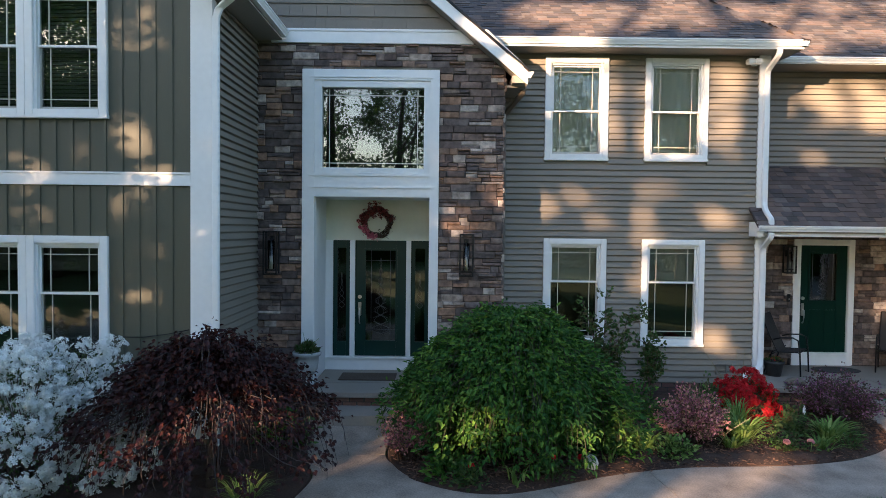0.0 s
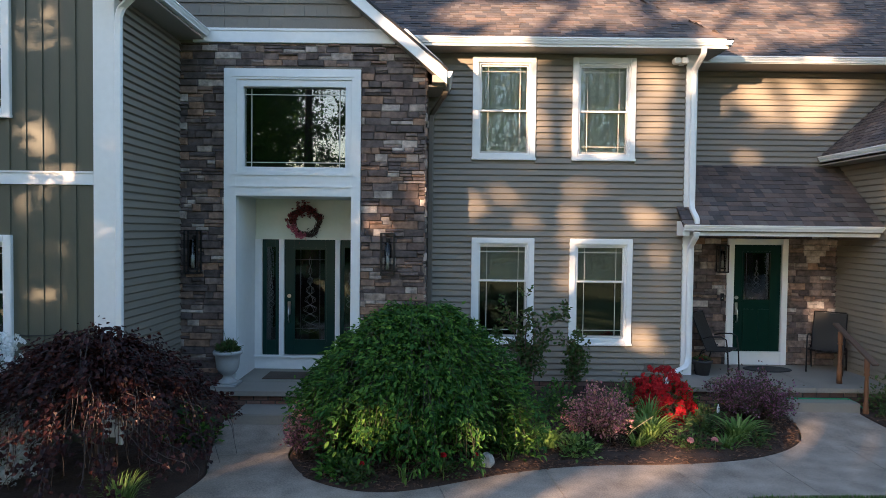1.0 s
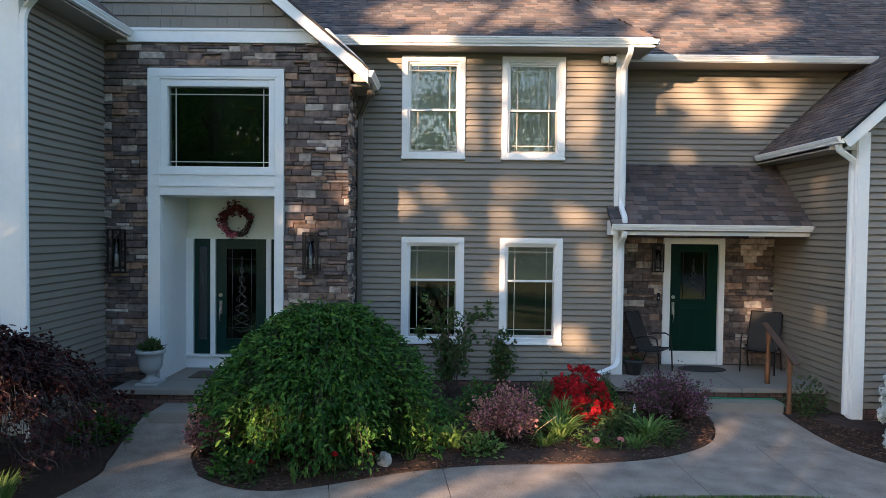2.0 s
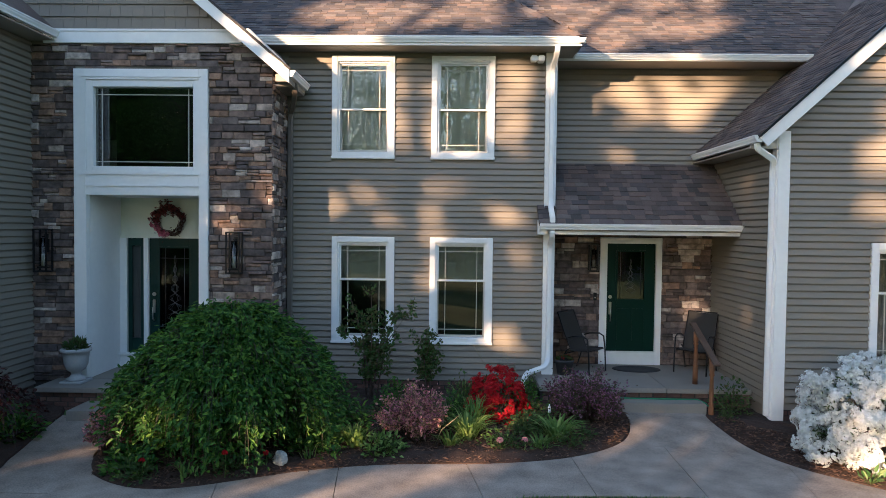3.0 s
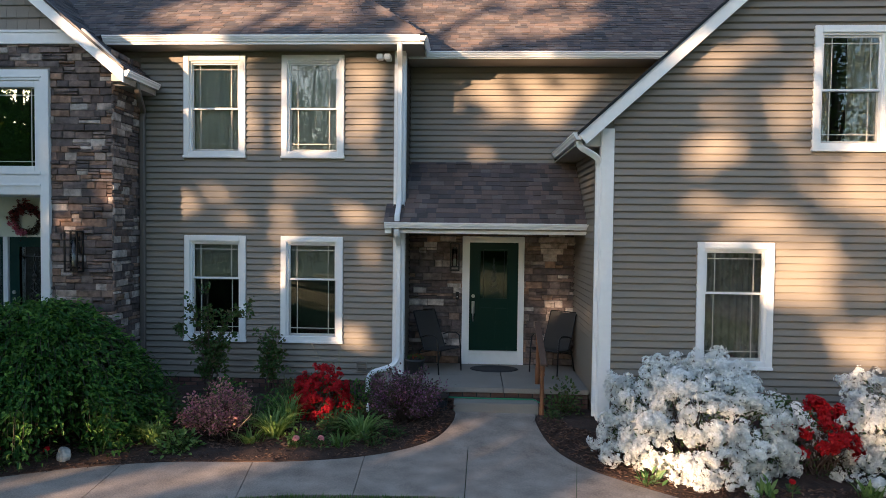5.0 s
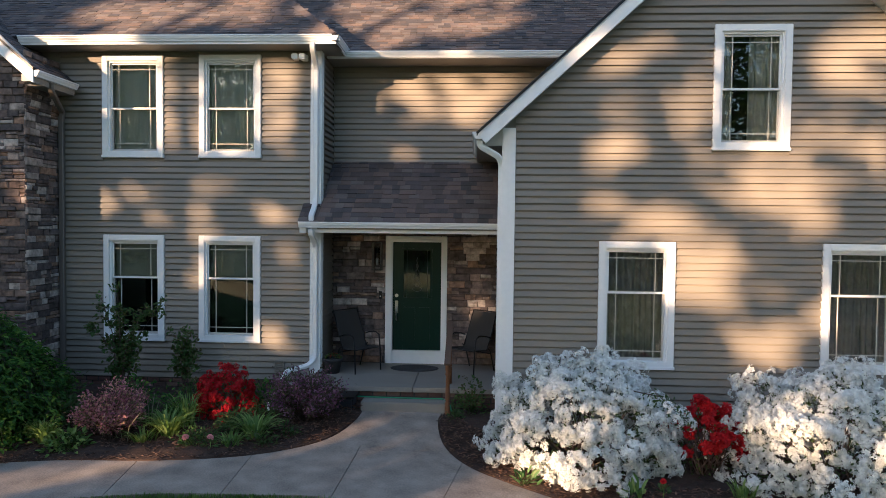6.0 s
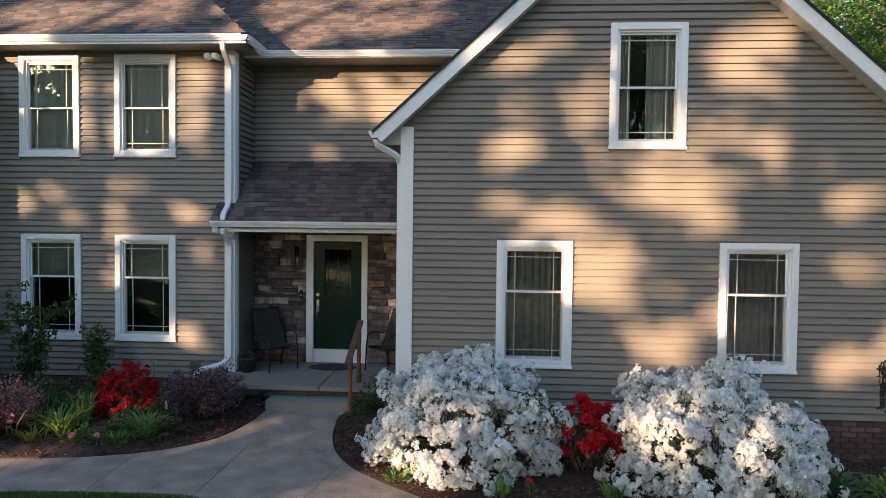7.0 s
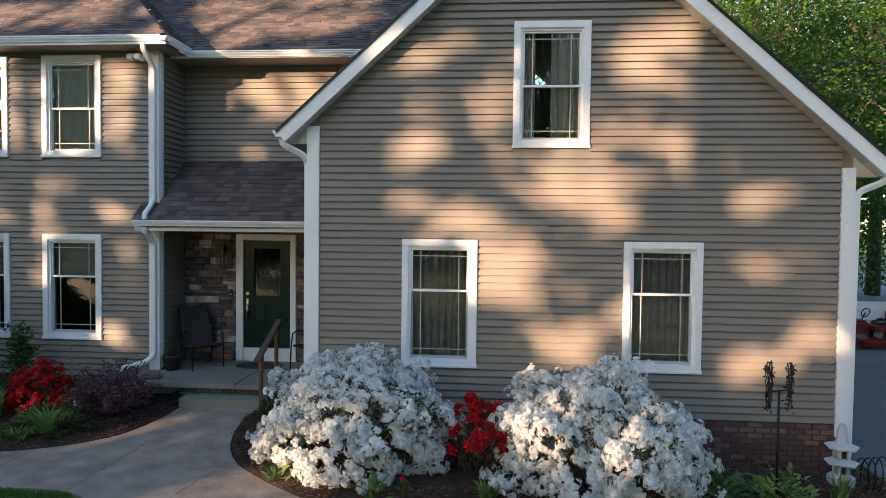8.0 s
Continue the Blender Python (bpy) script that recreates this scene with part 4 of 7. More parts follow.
paving(curve_points([(-0.35, 9.1), (-0.62, 8.55), (-0.66, 7.85), (-0.3, 6.95), (-0.6, 5.0), (-1.2, 3.0)], 24), curve_points([(-1.85, 9.1), (-1.75, 8.4), (-1.55, 7.6), (-1.45, 6.9), (-2.0, 5.0), (-3.0, 3.0)], 24),
       [((-0.35, 9.1), (-1.85, 9.1)), ((-0.66, 7.95), (-1.6, 7.8)), ((-0.4, 6.6), (-1.5, 6.6)), ((-0.6, 5.0), (-2.0, 5.0)), ((-1.2, 3.0), (-3.0, 3.0))], low=0.005)


def bed(name, outline, label):
    """A mounded planting bed of dark mulch inside the outline."""
    edge = [p.to_2d() for p in curve_points(outline + [outline[0]], 6)][:-1]
    c = sum((Vector(p) for p in edge), Vector((0, 0))) / len(edge)
    vs, fs = [], []
    rings = 16
    for r in range(rings + 1):
        for p in edge:
            q = Vector(p).lerp(c, 0.012 + 0.988 * (r - 1) / (rings - 1) if r else 0.0)
            rise = min(1.0, max(0.0, (r - 1) / 2.5))
            h = 0.006 + rise * (0.055 + 0.035 * noise.noise(Vector((q.x * 3, q.y * 3, 0))) + 0.02 * noise.noise(Vector((q.x * 11, q.y * 11, 3)))) if r else -0.06
            vs.append((q.x, q.y, ground_z(q.x, q.y) + h))
    m = len(edge)
    for r in range(rings):
        for i in range(m):
            fs.append((r * m + i, r * m + (i + 1) % m, (r + 1) * m + (i + 1) % m, (r + 1) * m + i))
    return tagged(raw(name, vs, fs, MULCH), label, "bed", kind="structure")


bed("ground_bed_middle", [(-0.62, 8.9), (-0.66, 7.85), (-0.25, 7.1), (0.66, 6.76), (2.03, 7.34), (3.0, 7.60), (4.18, 7.69), (5.2, 7.95), (6.0, 8.5), (6.3, 9.2), (6.3, 9.8), (5.5, 10.3), (5.3, 10.82), (3, 10.82), (1, 10.82), (0.6, 9.6), (-0.3, 9.3)], "dark bark mulch bed between the two entrances")
bed("ground_bed_east", [(7.56, 9.85), (7.48, 9.3), (7.60, 8.5), (7.92, 7.88), (8.35, 7.48), (9.0, 7.04), (10.2, 6.3), (12, 6.2), (14, 6.4), (16.0, 6.8), (16.2, 8), (16.0, 9.39), (12, 9.39), (8.4, 9.39), (8.3, 10.2), (7.7, 10.2)], "dark bark mulch bed along the gable")
bed("ground_bed_west", [(-1.85, 9.1), (-1.75, 8.4), (-1.55, 7.6), (-1.45, 6.9), (-1.9, 5.4), (-3, 4.8), (-5.5, 4.8), (-8.5, 5.2), (-9.5, 8.0), (-2.9, 8.1), (-2.8, 9.9), (-2.3, 9.9)], "dark bark mulch bed before the wing")

step_entry = empty("porch_entry", "concrete entrance slab on a brick base with one step", "porch", kind="structure", at=(-1, 9.6, 0))
part("porch_slab", boxes((-2.45, 9.37, 0.325, 0.64, YE - 0.005, 0.40), (-1.98, YE - 0.005, 0.325, -0.18, 10.97, 0.402), bevel=0.006), STEPC, step_entry)
part("step", boxes((-1.68, 8.89, -0.02, 0.3, 9.46, 0.195), bevel=0.012), STEPC, step_entry)
part("base", boxes((-2.40, 9.44, -0.2, 0.6, YE, 0.325)), MORTAR, step_entry)
step_side = empty("porch_side", "concrete side porch slab on a brick base with one step", "porch", kind="structure", at=(6.9, 10, 0))
part("porch_slab", boxes((5.10, 9.93, 0.325, 7.045, YM - 0.02, 0.40), (5.44, YM - 0.02, 0.325, 7.045, YP, 0.40), bevel=0.006), STEPC, step_side)
part("porch_slab", boxes((7.055, 9.93, 0.325, 8.34, YP, 0.40), bevel=0.006), STEPC, step_side)
part("step", boxes((6.30, 9.66, -0.02, 7.56, 9.97, 0.235), bevel=0.012), STEPC, step_side)
part("base", boxes((5.15, 9.99, -0.2, 8.34, YM, 0.325)), MORTAR, step_side)
drive = sheet("road", 16.2, 42, -30, 60, 20, 40, lambda x, y: ground_z(x, min(y, 12)) - 0.03, ASPHALT, "grey asphalt drive beside the house", "road")

# ---- doors ----
def came(name, pts, parent, r=0.006):
    return tubes(name, [(pts, r)], LEAD, parent, sides=5)


def scroll(parent, cx, y, cz, w, h, n=3):
    """Leaded scrolls: interlaced curves in a tall panel."""
    lines = []
    for sx in (-1, 1):
        lines.append(([(cx + sx * w * math.sin(t * math.pi * n / 12) * (0.55 + 0.45 * math.cos(t * math.pi / 24)), y, cz - h / 2 + h * t / 24) for t in range(25)], 0.0034))
    return tubes("leaded_scroll", lines, LEAD, parent, sides=5)


def entry_door():
    d = empty("door_1", "dark green front door with leaded glass between two sidelights", "door", kind="structure", at=(-1.1, YD, 0.4))
    y = YD
    part("door_sill", boxes((-1.962, y - 0.05, 0.40, -0.20, y + 0.1, 0.63), (-1.962, y - 0.09, 0.595, -0.20, y, 0.632), bevel=0.004), WHITE, d)
    part("door_frame", boxes((-1.962, y - 0.05, 0.63, -1.84, y + 0.1, 2.60), (-0.215, y - 0.05, 0.63, -0.20, y + 0.1, 2.60), (-1.55, y - 0.05, 0.63, -1.465, y + 0.1, 2.60),
                             (-0.60, y - 0.05, 0.63, -0.52, y + 0.1, 2.60), bevel=0.004), WHITE, d)
    for a, b in ((-1.84, -1.55), (-0.52, -0.215)):
        s = part("sidelight", boxes((a, y, 0.63, a + 0.07, y + .05, 2.60), (b - 0.07, y, 0.63, b, y + .05, 2.60), (a + .07, y, 0.63, b - .07, y + .05, 0.88), (a + .07, y, 2.47, b - .07, y + .05, 2.60), bevel=0.004), GREEN, d, "green sidelight frame")
        part("pane", boxes((a + .07, y + .02, 0.88, b - .07, y + .03, 2.47)), BLACKGLASS, s)
        scroll(s, (a + b) / 2, y + 0.012, 1.75, 0.05, 0.6)
    a, b = -1.465, -0.60
    leaf = part("door_leaf", boxes((a, y, 0.64, a + 0.17, y + .05, 2.60), (b - 0.17, y, 0.64, b, y + .05, 2.60), (a + .17, y, 0.64, b - .17, y + .05, 0.90), (a + .17, y, 2.43, b - .17, y + .05, 2.60), bevel=0.004), GREEN, d, "green door leaf")
    part("glass_bead", boxes((a + .15, y - .012, 0.87, a + .18, y, 2.46), (b - .18, y - .012, 0.87, b - .15, y, 2.46), (a + .18, y - .012, 0.87, b - .18, y, 0.90), (a + .18, y - .012, 2.43, b - .18, y, 2.46)), GREEN, leaf)
    part("pane", boxes((a + .17, y + .02, 0.90, b - .17, y + .03, 2.43)), BLACKGLASS, leaf)
    scroll(leaf, (a + b) / 2, y + 0.012, 1.66, 0.11, 1.0)
    scroll(leaf, (a + b) / 2, y + 0.012, 1.66, 0.06, 0.7, 2)
    scroll(leaf, (a + b) / 2, y + 0.012, 1.66, 0.16, 1.3, 4)
    for z in (1.08, 2.26):
        came("glass_came", [(a + .17, y + .015, z), (b - .17, y + .015, z)], leaf, 0.004)
    for x in (a + .27, b - .27):
        came("glass_came", [(x, y + .015, 0.9), (x, y + .015, 2.43)], leaf, 0.004)
    handle(leaf, a + 0.08, y, 1.42)
    return d


def handle(leaf, x, y, z):
    part("handle_plate", boxes((x - .028, y - .014, z - .10, x + .028, y, z + .13), bevel=0.01), STEEL, leaf, "brushed nickel handle plate")
    tubes("handle_grip", [([(x, y - .01, z + .02), (x, y - .06, z - .0), (x, y - .065, z - .12), (x, y - .05, z - .2), (x, y - .01, z - .23)], 0.012)], STEEL, leaf, "brushed nickel grip", 8)
    lathe_y("deadbolt", x, y, z + 0.22, 0.032, leaf)


def lathe_y(name, x, y, z, r, parent, mat=None, d=0.02):
    vs = [(x + r * math.cos(t), y - e, z + r * math.sin(t)) for e in (0, d) for t in [2 * math.pi * k / 16 for k in range(16)]]
    fs = [(k, (k + 1) % 16, (k + 1) % 16 + 16, k + 16) for k in range(16)] + [tuple(range(16, 32))]
    return raw(name, vs, fs, mat or STEEL, parent)


def side_door():
    y = YP
    d = empty("door_2", "bright green side door with half-height leaded glass in white frame", "door", kind="structure", at=(6.92, y, 0.4))
    part("door_frame", boxes((6.375, y - 0.04, 0.40, 6.505, y + 0.12, 2.695), (7.375, y - 0.04, 0.40, 7.48, y + 0.12, 2.695), (6.505, y - 0.04, 2.585, 7.375, y + 0.12, 2.695), bevel=0.006), WHITE, d)
    part("door_sill", boxes((6.505, y - 0.02, 0.40, 7.375, y + 0.12, 0.635), (6.505, y - 0.05, 0.60, 7.375, y, 0.64), bevel=0.004), WHITE, d)
    a, b = 6.505, 7.375
    y += 0.02
    leaf = part("door_leaf", boxes((a, y, 0.64, a + 0.19, y + .05, 2.585), (b - 0.19, y, 0.64, b, y + .05, 2.585), (a + .19, y, 0.64, b - .19, y + .05, 1.58), (a + .19, y, 2.44, b - .19, y + .05, 2.585), bevel=0.004), GREEN2, d, "green door leaf")
    for p, q, s, t in ((a + .19, a + .41, 0.82, 1.42), (b - .41, b - .19, 0.82, 1.42)):
        part("raised_panel", boxes((p, y - .012, s, q, y + .01, t), bevel=0.01), GREEN2, leaf)
    part("glass_bead", boxes((a + .165, y - .014, 1.555, a + .195, y, 2.465), (b - .195, y - .014, 1.555, b - .165, y, 2.465), (a + .195, y - .014, 1.555, b - .195, y, 1.585), (a + .195, y - .014, 2.435, b - .195, y, 2.465)), GREEN2, leaf)
    part("pane", boxes((a + .19, y + .02, 1.58, b - .19, y + .03, 2.44)), BLACKGLASS, leaf)
    scroll(leaf, (a + b) / 2, y + .012, 2.0, 0.09, 0.62)
    scroll(leaf, (a + b) / 2, y + .012, 2.0, 0.05, 0.45, 2)
    for x in (a + .25, b - .25):
        came("glass_came", [(x, y + .015, 1.58), (x, y + .015, 2.44)], leaf, 0.004)
    handle(leaf, a + 0.07, y, 1.40)
    return d


entry_door()
side_door()

# ---- plants ----
def leaf_mat(name, colours, trans=0.35, rough=0.5):
    return material(name, colours[0], rough, vary=0.18, grain=30, blotch=3, bump=0.0, pieces=colours, leaf=trans, spec=0.22)


L_GREEN = leaf_mat("weeping_leaf", [(0.024, 0.072, 0.014), (0.05, 0.128, 0.02), (0.135, 0.24, 0.034)], 0.26)
L_RED = leaf_mat("dark_red_leaf", [(0.022, 0.009, 0.009), (0.036, 0.012, 0.011), (0.075, 0.022, 0.016)], 0.3, 0.4)
L_AZ = leaf_mat("azalea_leaf", [(0.04, 0.075, 0.02), (0.08, 0.12, 0.035), (0.055, 0.09, 0.03)])
L_BLADE = leaf_mat("blade_leaf", [(0.10, 0.18, 0.04), (0.17, 0.27, 0.065), (0.30, 0.39, 0.12)])
L_ROSE = leaf_mat("rose_leaf", [(0.055, 0.105, 0.03), (0.08, 0.14, 0.04), (0.12, 0.10, 0.045)])
L_HOSTA = leaf_mat("hosta_leaf", [(0.05, 0.12, 0.035), (0.08, 0.16, 0.05), (0.20, 0.26, 0.12)])
L_SPIREA = leaf_mat("spirea_spray", [(0.46, 0.18, 0.19), (0.16, 0.115, 0.065), (0.68, 0.33, 0.30), (0.28, 0.11, 0.15), (0.52, 0.30, 0.20), (0.20, 0.16, 0.08), (0.50, 0.20, 0.24)])
L_PURPLE = leaf_mat("purple_spray", [(0.11, 0.062, 0.06), (0.23, 0.09, 0.18), (0.08, 0.072, 0.04), (0.33, 0.16, 0.23), (0.10, 0.09, 0.05), (0.07, 0.055, 0.045), (0.17, 0.08, 0.11)])
P_WHITE = leaf_mat("white_petal", [(0.80, 0.81, 0.78), (0.86, 0.86, 0.84), (0.74, 0.76, 0.72)], 0.3, 0.6)
P_RED = leaf_mat("red_petal", [(0.40, 0.008, 0.014), (0.54, 0.016, 0.022), (0.30, 0.006, 0.010)], 0.3, 0.5)
P_PINK = leaf_mat("pink_petal", [(0.75, 0.30, 0.30), (0.8, 0.42, 0.38), (0.7, 0.25, 0.28)], 0.3, 0.5)
TREE_LEAF = leaf_mat("tree_leaf", [(0.04, 0.095, 0.016), (0.075, 0.155, 0.024), (0.12, 0.21, 0.032)], 0.42)
WILLOW = leaf_mat("lawn_blade", [(0.11, 0.2, 0.04), (0.15, 0.26, 0.055), (0.10, 0.18, 0.04)])


def unit(a):
    return a / np.maximum(np.linalg.norm(a, axis=1, keepdims=True), 1e-9)


def leaves(name, P, D, N, length, width, mat, parent=None, label="", fold=0.22):
    """One mesh of folded leaves at points P, along D, facing N."""
    n = len(P)
    D = unit(D)
    S = unit(np.cross(D, N))
    N = np.cross(S, D)
    L, W = np.reshape(length, (-1, 1)) * np.ones((n, 1)), np.reshape(width, (-1, 1)) * np.ones((n, 1))
    V = np.stack([P, P + D * L * .3 - S * W * .5 + N * W * fold, P + D * L * .68 - S * W * .38 + N * W * fold * .6, P + D * L - N * L * .08,
                  P + D * L * .68 + S * W * .38 + N * W * fold * .6, P + D * L * .3 + S * W * .5 + N * W * fold], 1).reshape(-1, 3)
    base = (np.arange(n) * 6)[:, None]
    F = np.concatenate([base + np.array([[0, 1, 2, 3]]), base + np.array([[0, 3, 4, 5]])], 0)
    return raw(name, V.tolist(), F.tolist(), mat, parent, label)


def flowers(name, P, N, R, mat, parent=None, label="", rng=None):
    """One mesh of open five-petalled flowers at points P facing N."""
    rng = rng or np.random.default_rng(5)
    n = len(P)
    N = unit(N)
    A = unit(np.cross(N, rng.normal(size=(n, 3))))
    B = np.cross(N, A)
    R = np.reshape(R, (-1, 1)) * np.ones((n, 1))
    V = [P]
    for k in range(5):
        t = 2 * math.pi * k / 5
        for da, rr, up in ((-0.46, 0.70, 0.20), (0.0, 1.0, 0.08), (0.46, 0.70, 0.20)):
            V.append(P + (A * math.cos(t + da) + B * math.sin(t + da)) * R * rr + N * R * up * rng.uniform(0.2, 2.2, (n, 1)))
    V = np.stack(V, 1).reshape(-1, 3)
    base = (np.arange(n) * 16)[:, None]
    F = np.concatenate([base + np.array([[0, 1 + 3 * k, 2 + 3 * k, 3 + 3 * k]]) for k in range(5)], 0)
    return raw(name, V.tolist(), F.tolist(), mat, parent, label)


def lump(d, seed, a=0.17, b=0.09, f=2.3):
    return np.array([1 + a * noise.noise(Vector(v) * f + Vector((seed, 0, 0))) + b * noise.noise(Vector(v) * f * 3.1 + Vector((0, seed, 0))) for v in d.tolist()])


def dome(rng, n, low=-0.15):
    d = unit(rng.normal(size=(n * 6 + 40, 3)))
    return d[d[:, 2] > low][:n]


def azalea(name, at, rx, ry, h, seed, clusters, mat, label, group, leafy=3600, size=0.028, skirt=0.04):
    rng = np.random.default_rng(seed)
    g = empty(name, label, "shrub", group, at=(at[0], at[1], ground_z(*at)))
    c = np.array([at[0], at[1], ground_z(*at) + h * 0.36])
    rad = np.array([rx, ry, h * 0.66])
    d = dome(rng, clusters, -0.55)
    d = d[np.array([noise.noise(Vector(v) * 4.2 + Vector((seed, 7, 0))) for v in d.tolist()]) < 0.24]
    s = lump(d, seed, 0.42, 0.22)
    C = c + d * rad * s[:, None] * (rng.uniform(0.86, 1.04, (len(d), 1)) + 0.07 * (rng.random((len(d), 1)) < 0.05))
    k = 13
    fd = unit(d.repeat(k, 0) + rng.normal(size=(len(d) * k, 3)) * 0.75)
    P = C.repeat(k, 0) + fd * rng.uniform(0.035, 0.075, (len(fd), 1))
    ok = P[:, 2] > at_ground(P) + skirt
    P, fd = P[ok], fd[ok]
    flowers("blossoms", P, fd, rng.uniform(size * .75, size * 1.2, len(P)), mat, g, "", rng)
    d = dome(rng, leafy, -0.6)
    Q = c + d * rad * (lump(d, seed, 0.30, 0.16) * rng.uniform(0.72, 1.0, len(d)))[:, None]
    ok = Q[:, 2] > at_ground(Q) + 0.02
    Q, d = Q[ok], d[ok]
    leaves("foliage", Q, unit(d + rng.normal(size=d.shape) * 0.8), d + rng.normal(size=d.shape) * 0.4, rng.uniform(.035, .06, len(Q)), rng.uniform(.014, .022, len(Q)), L_AZ, g, "small green leaves")
    lines = []
    for i in range(46):
        t = dome(rng, 1, 0.0)[0]
        e = c + t * rad * 0.9
        b = np.array([at[0] + rng.normal() * .1, at[1] + rng.normal() * .1, ground_z(*at) - 0.03])
        m = b * .5 + e * .5 + rng.normal(size=3) * .08
        lines.append(([b, m, e], [.012, .008, .003]))
    tagged(tubes("stemwork", lines, TWIG, g, sides=4), kind="stuff")
    return g


def at_ground(P):
    return np.array([ground_z(x, y) for x, y in P[:, :2].tolist()])


def weeping(name, at, rx, ry, h, seed, branches, per, mat, wood, label, leaf=(0.06, 0.10), wide=0.5, bottom=0.12, top_bare=0.0, trunk_r=0.05, droop=1.0, ends=1.0, wild=0.0, flat=0.0, pockets=0.16):
    """A small weeping tree: canes rise to the crown, arch out and hang to the ground, with leaves all along them."""
    rng = np.random.default_rng(seed)
    gz = ground_z(*at)
    g = empty(name, label, "tree", at=(at[0], at[1], gz))
    lines, P, D, N = [], [], [], []
    tubes("trunk", [([(at[0], at[1], gz - .05), (at[0] + .04, at[1], gz + h * .35), (at[0] - .03, at[1] + .03, gz + h * .62), (at[0], at[1], gz + h * .86)], [trunk_r * 1.3, trunk_r, trunk_r * .85, trunk_r * .6])], BARK if wood is None else wood, g, sides=9)
    for i in range(branches):
        a = rng.uniform(0, 2 * math.pi)
        reach = (rng.uniform(0.22, 1.0) ** 0.62 + wild * rng.normal()) * (1 + 0.2 * noise.noise(Vector((math.cos(a) * 3.4, math.sin(a) * 3.4, seed))))
        crest = h * (1.0 - 0.42 * max(reach, 0.0) ** 1.9) * rng.uniform(0.88, 1.03)
        low = gz + bottom + rng.uniform(0, 0.42) * h * (1.1 - 0.5 * reach)
        ex, ey = at[0] + math.cos(a) * rx * reach, at[1] + math.sin(a) * ry * reach
        pts = []
        sway = rng.normal() * 0.10
        for t in np.linspace(0, 1, 9):
            if t < 0.45:
                u = t / 0.45
                r = 0.82 * u ** 0.9
                z = gz + h * .8 + (crest - h * .8) * math.sin(u * math.pi / 2)
            else:
                u = (t - .45) / .55
                r = 0.82 + 0.18 * (1 - (1 - u) ** 2)
                z = gz + crest + (low - gz - crest) * u ** (1.25 * droop)
            pts.append(np.array([at[0] + (ex - at[0]) * r + sway * t * math.sin(a), at[1] + (ey - at[1]) * r - sway * t * math.cos(a), z]) + rng.normal(size=3) * .012)
        lines.append((pts, list(np.linspace(.007, .002, 9))))
        pts = np.array(pts)
        u = rng.uniform(0.18 + top_bare, ends if rng.random() < 0.7 else 1.0, per) * 8
        k = np.minimum(u.astype(int), 7)
        p = pts[k] + (pts[k + 1] - pts[k]) * (u - k)[:, None]
        tan = unit(pts[k + 1] - pts[k])
        out = np.array([math.cos(a) * .7, math.sin(a) * .7, 0.9])
        P.append(p + rng.normal(size=p.shape) * .045)
        D.append(unit(tan * (0.35 - 0.25 * flat) + rng.normal(size=p.shape) * .5 + np.array([math.cos(a) * .75, math.sin(a) * .75, -0.45 + 0.3 * flat])))
        N.append(np.tile(out, (per, 1)) + rng.normal(size=p.shape) * .45)
    P, D, N = np.concatenate(P), np.concatenate(D), np.concatenate(N)
    pocket = np.array([noise.noise(Vector(p) * 3.4 + Vector((seed, 3, 0))) + 0.5 * noise.noise(Vector(p) * 8.0) for p in P.tolist()])
    ok = (P[:, 2] > gz + 0.05) & (pocket < pockets + 0.5 * rng.random(len(P)) ** 2)
    P, D, N = P[ok], D[ok], N[ok]
    ln = rng.uniform(leaf[0], leaf[1], len(P))
    leaves("crown", P, D, N, ln, ln * wide, mat, g)
    tagged(tubes("branchwork", lines, TWIG if wood is None else wood, g, sides=4), kind="stuff")
    return g


def spray_shrub(name, at, r, h, seed, n, mat, label, group="", leaf=0.033):
    rng = np.random.default_rng(seed)
    gz = ground_z(*at)
    g = empty(name, label, "shrub", group, at=(at[0], at[1], gz))
    stems, P, D = [], [], []
    for i in range(110):
        d = dome(rng, 1, 0.12)[0]
        reach = rng.uniform(.6, 1.05)
        e = np.array([at[0] + d[0] * r * reach, at[1] + d[1] * r * reach, gz + 0.12 + (0.25 + 0.75 * d[2]) * (h - .12) * reach])
        b = np.array([at[0] + rng.normal() * .05, at[1] + rng.normal() * .05, gz - .02])
        m = b * .45 + e * .55 + np.array([0, 0, .08])
        stems.append(([b, m, e], [.006, .004, .0015]))
        k = n // 110
        t = rng.uniform(.35, 1.0, (k, 1)) ** .7
        P.append(b * (1 - t) ** 2 + 2 * m * t * (1 - t) + e * t * t + rng.normal(size=(k, 3)) * .035)
        D.append(unit(np.tile(d, (k, 1)) + rng.normal(size=(k, 3)) * .8))
    P, D = np.concatenate(P), np.concatenate(D)
    ok = P[:, 2] > gz + .06
    P, D = P[ok], D[ok]
    ln = rng.uniform(leaf * .7, leaf * 1.4, len(P))
    leaves("sprays", P, D, rng.normal(size=P.shape) + np.array([0, -.6, .7]), ln, ln * .62, mat, g)
    tagged(tubes("stemwork", stems, TWIG, g, sides=3), kind="stuff")
    return g


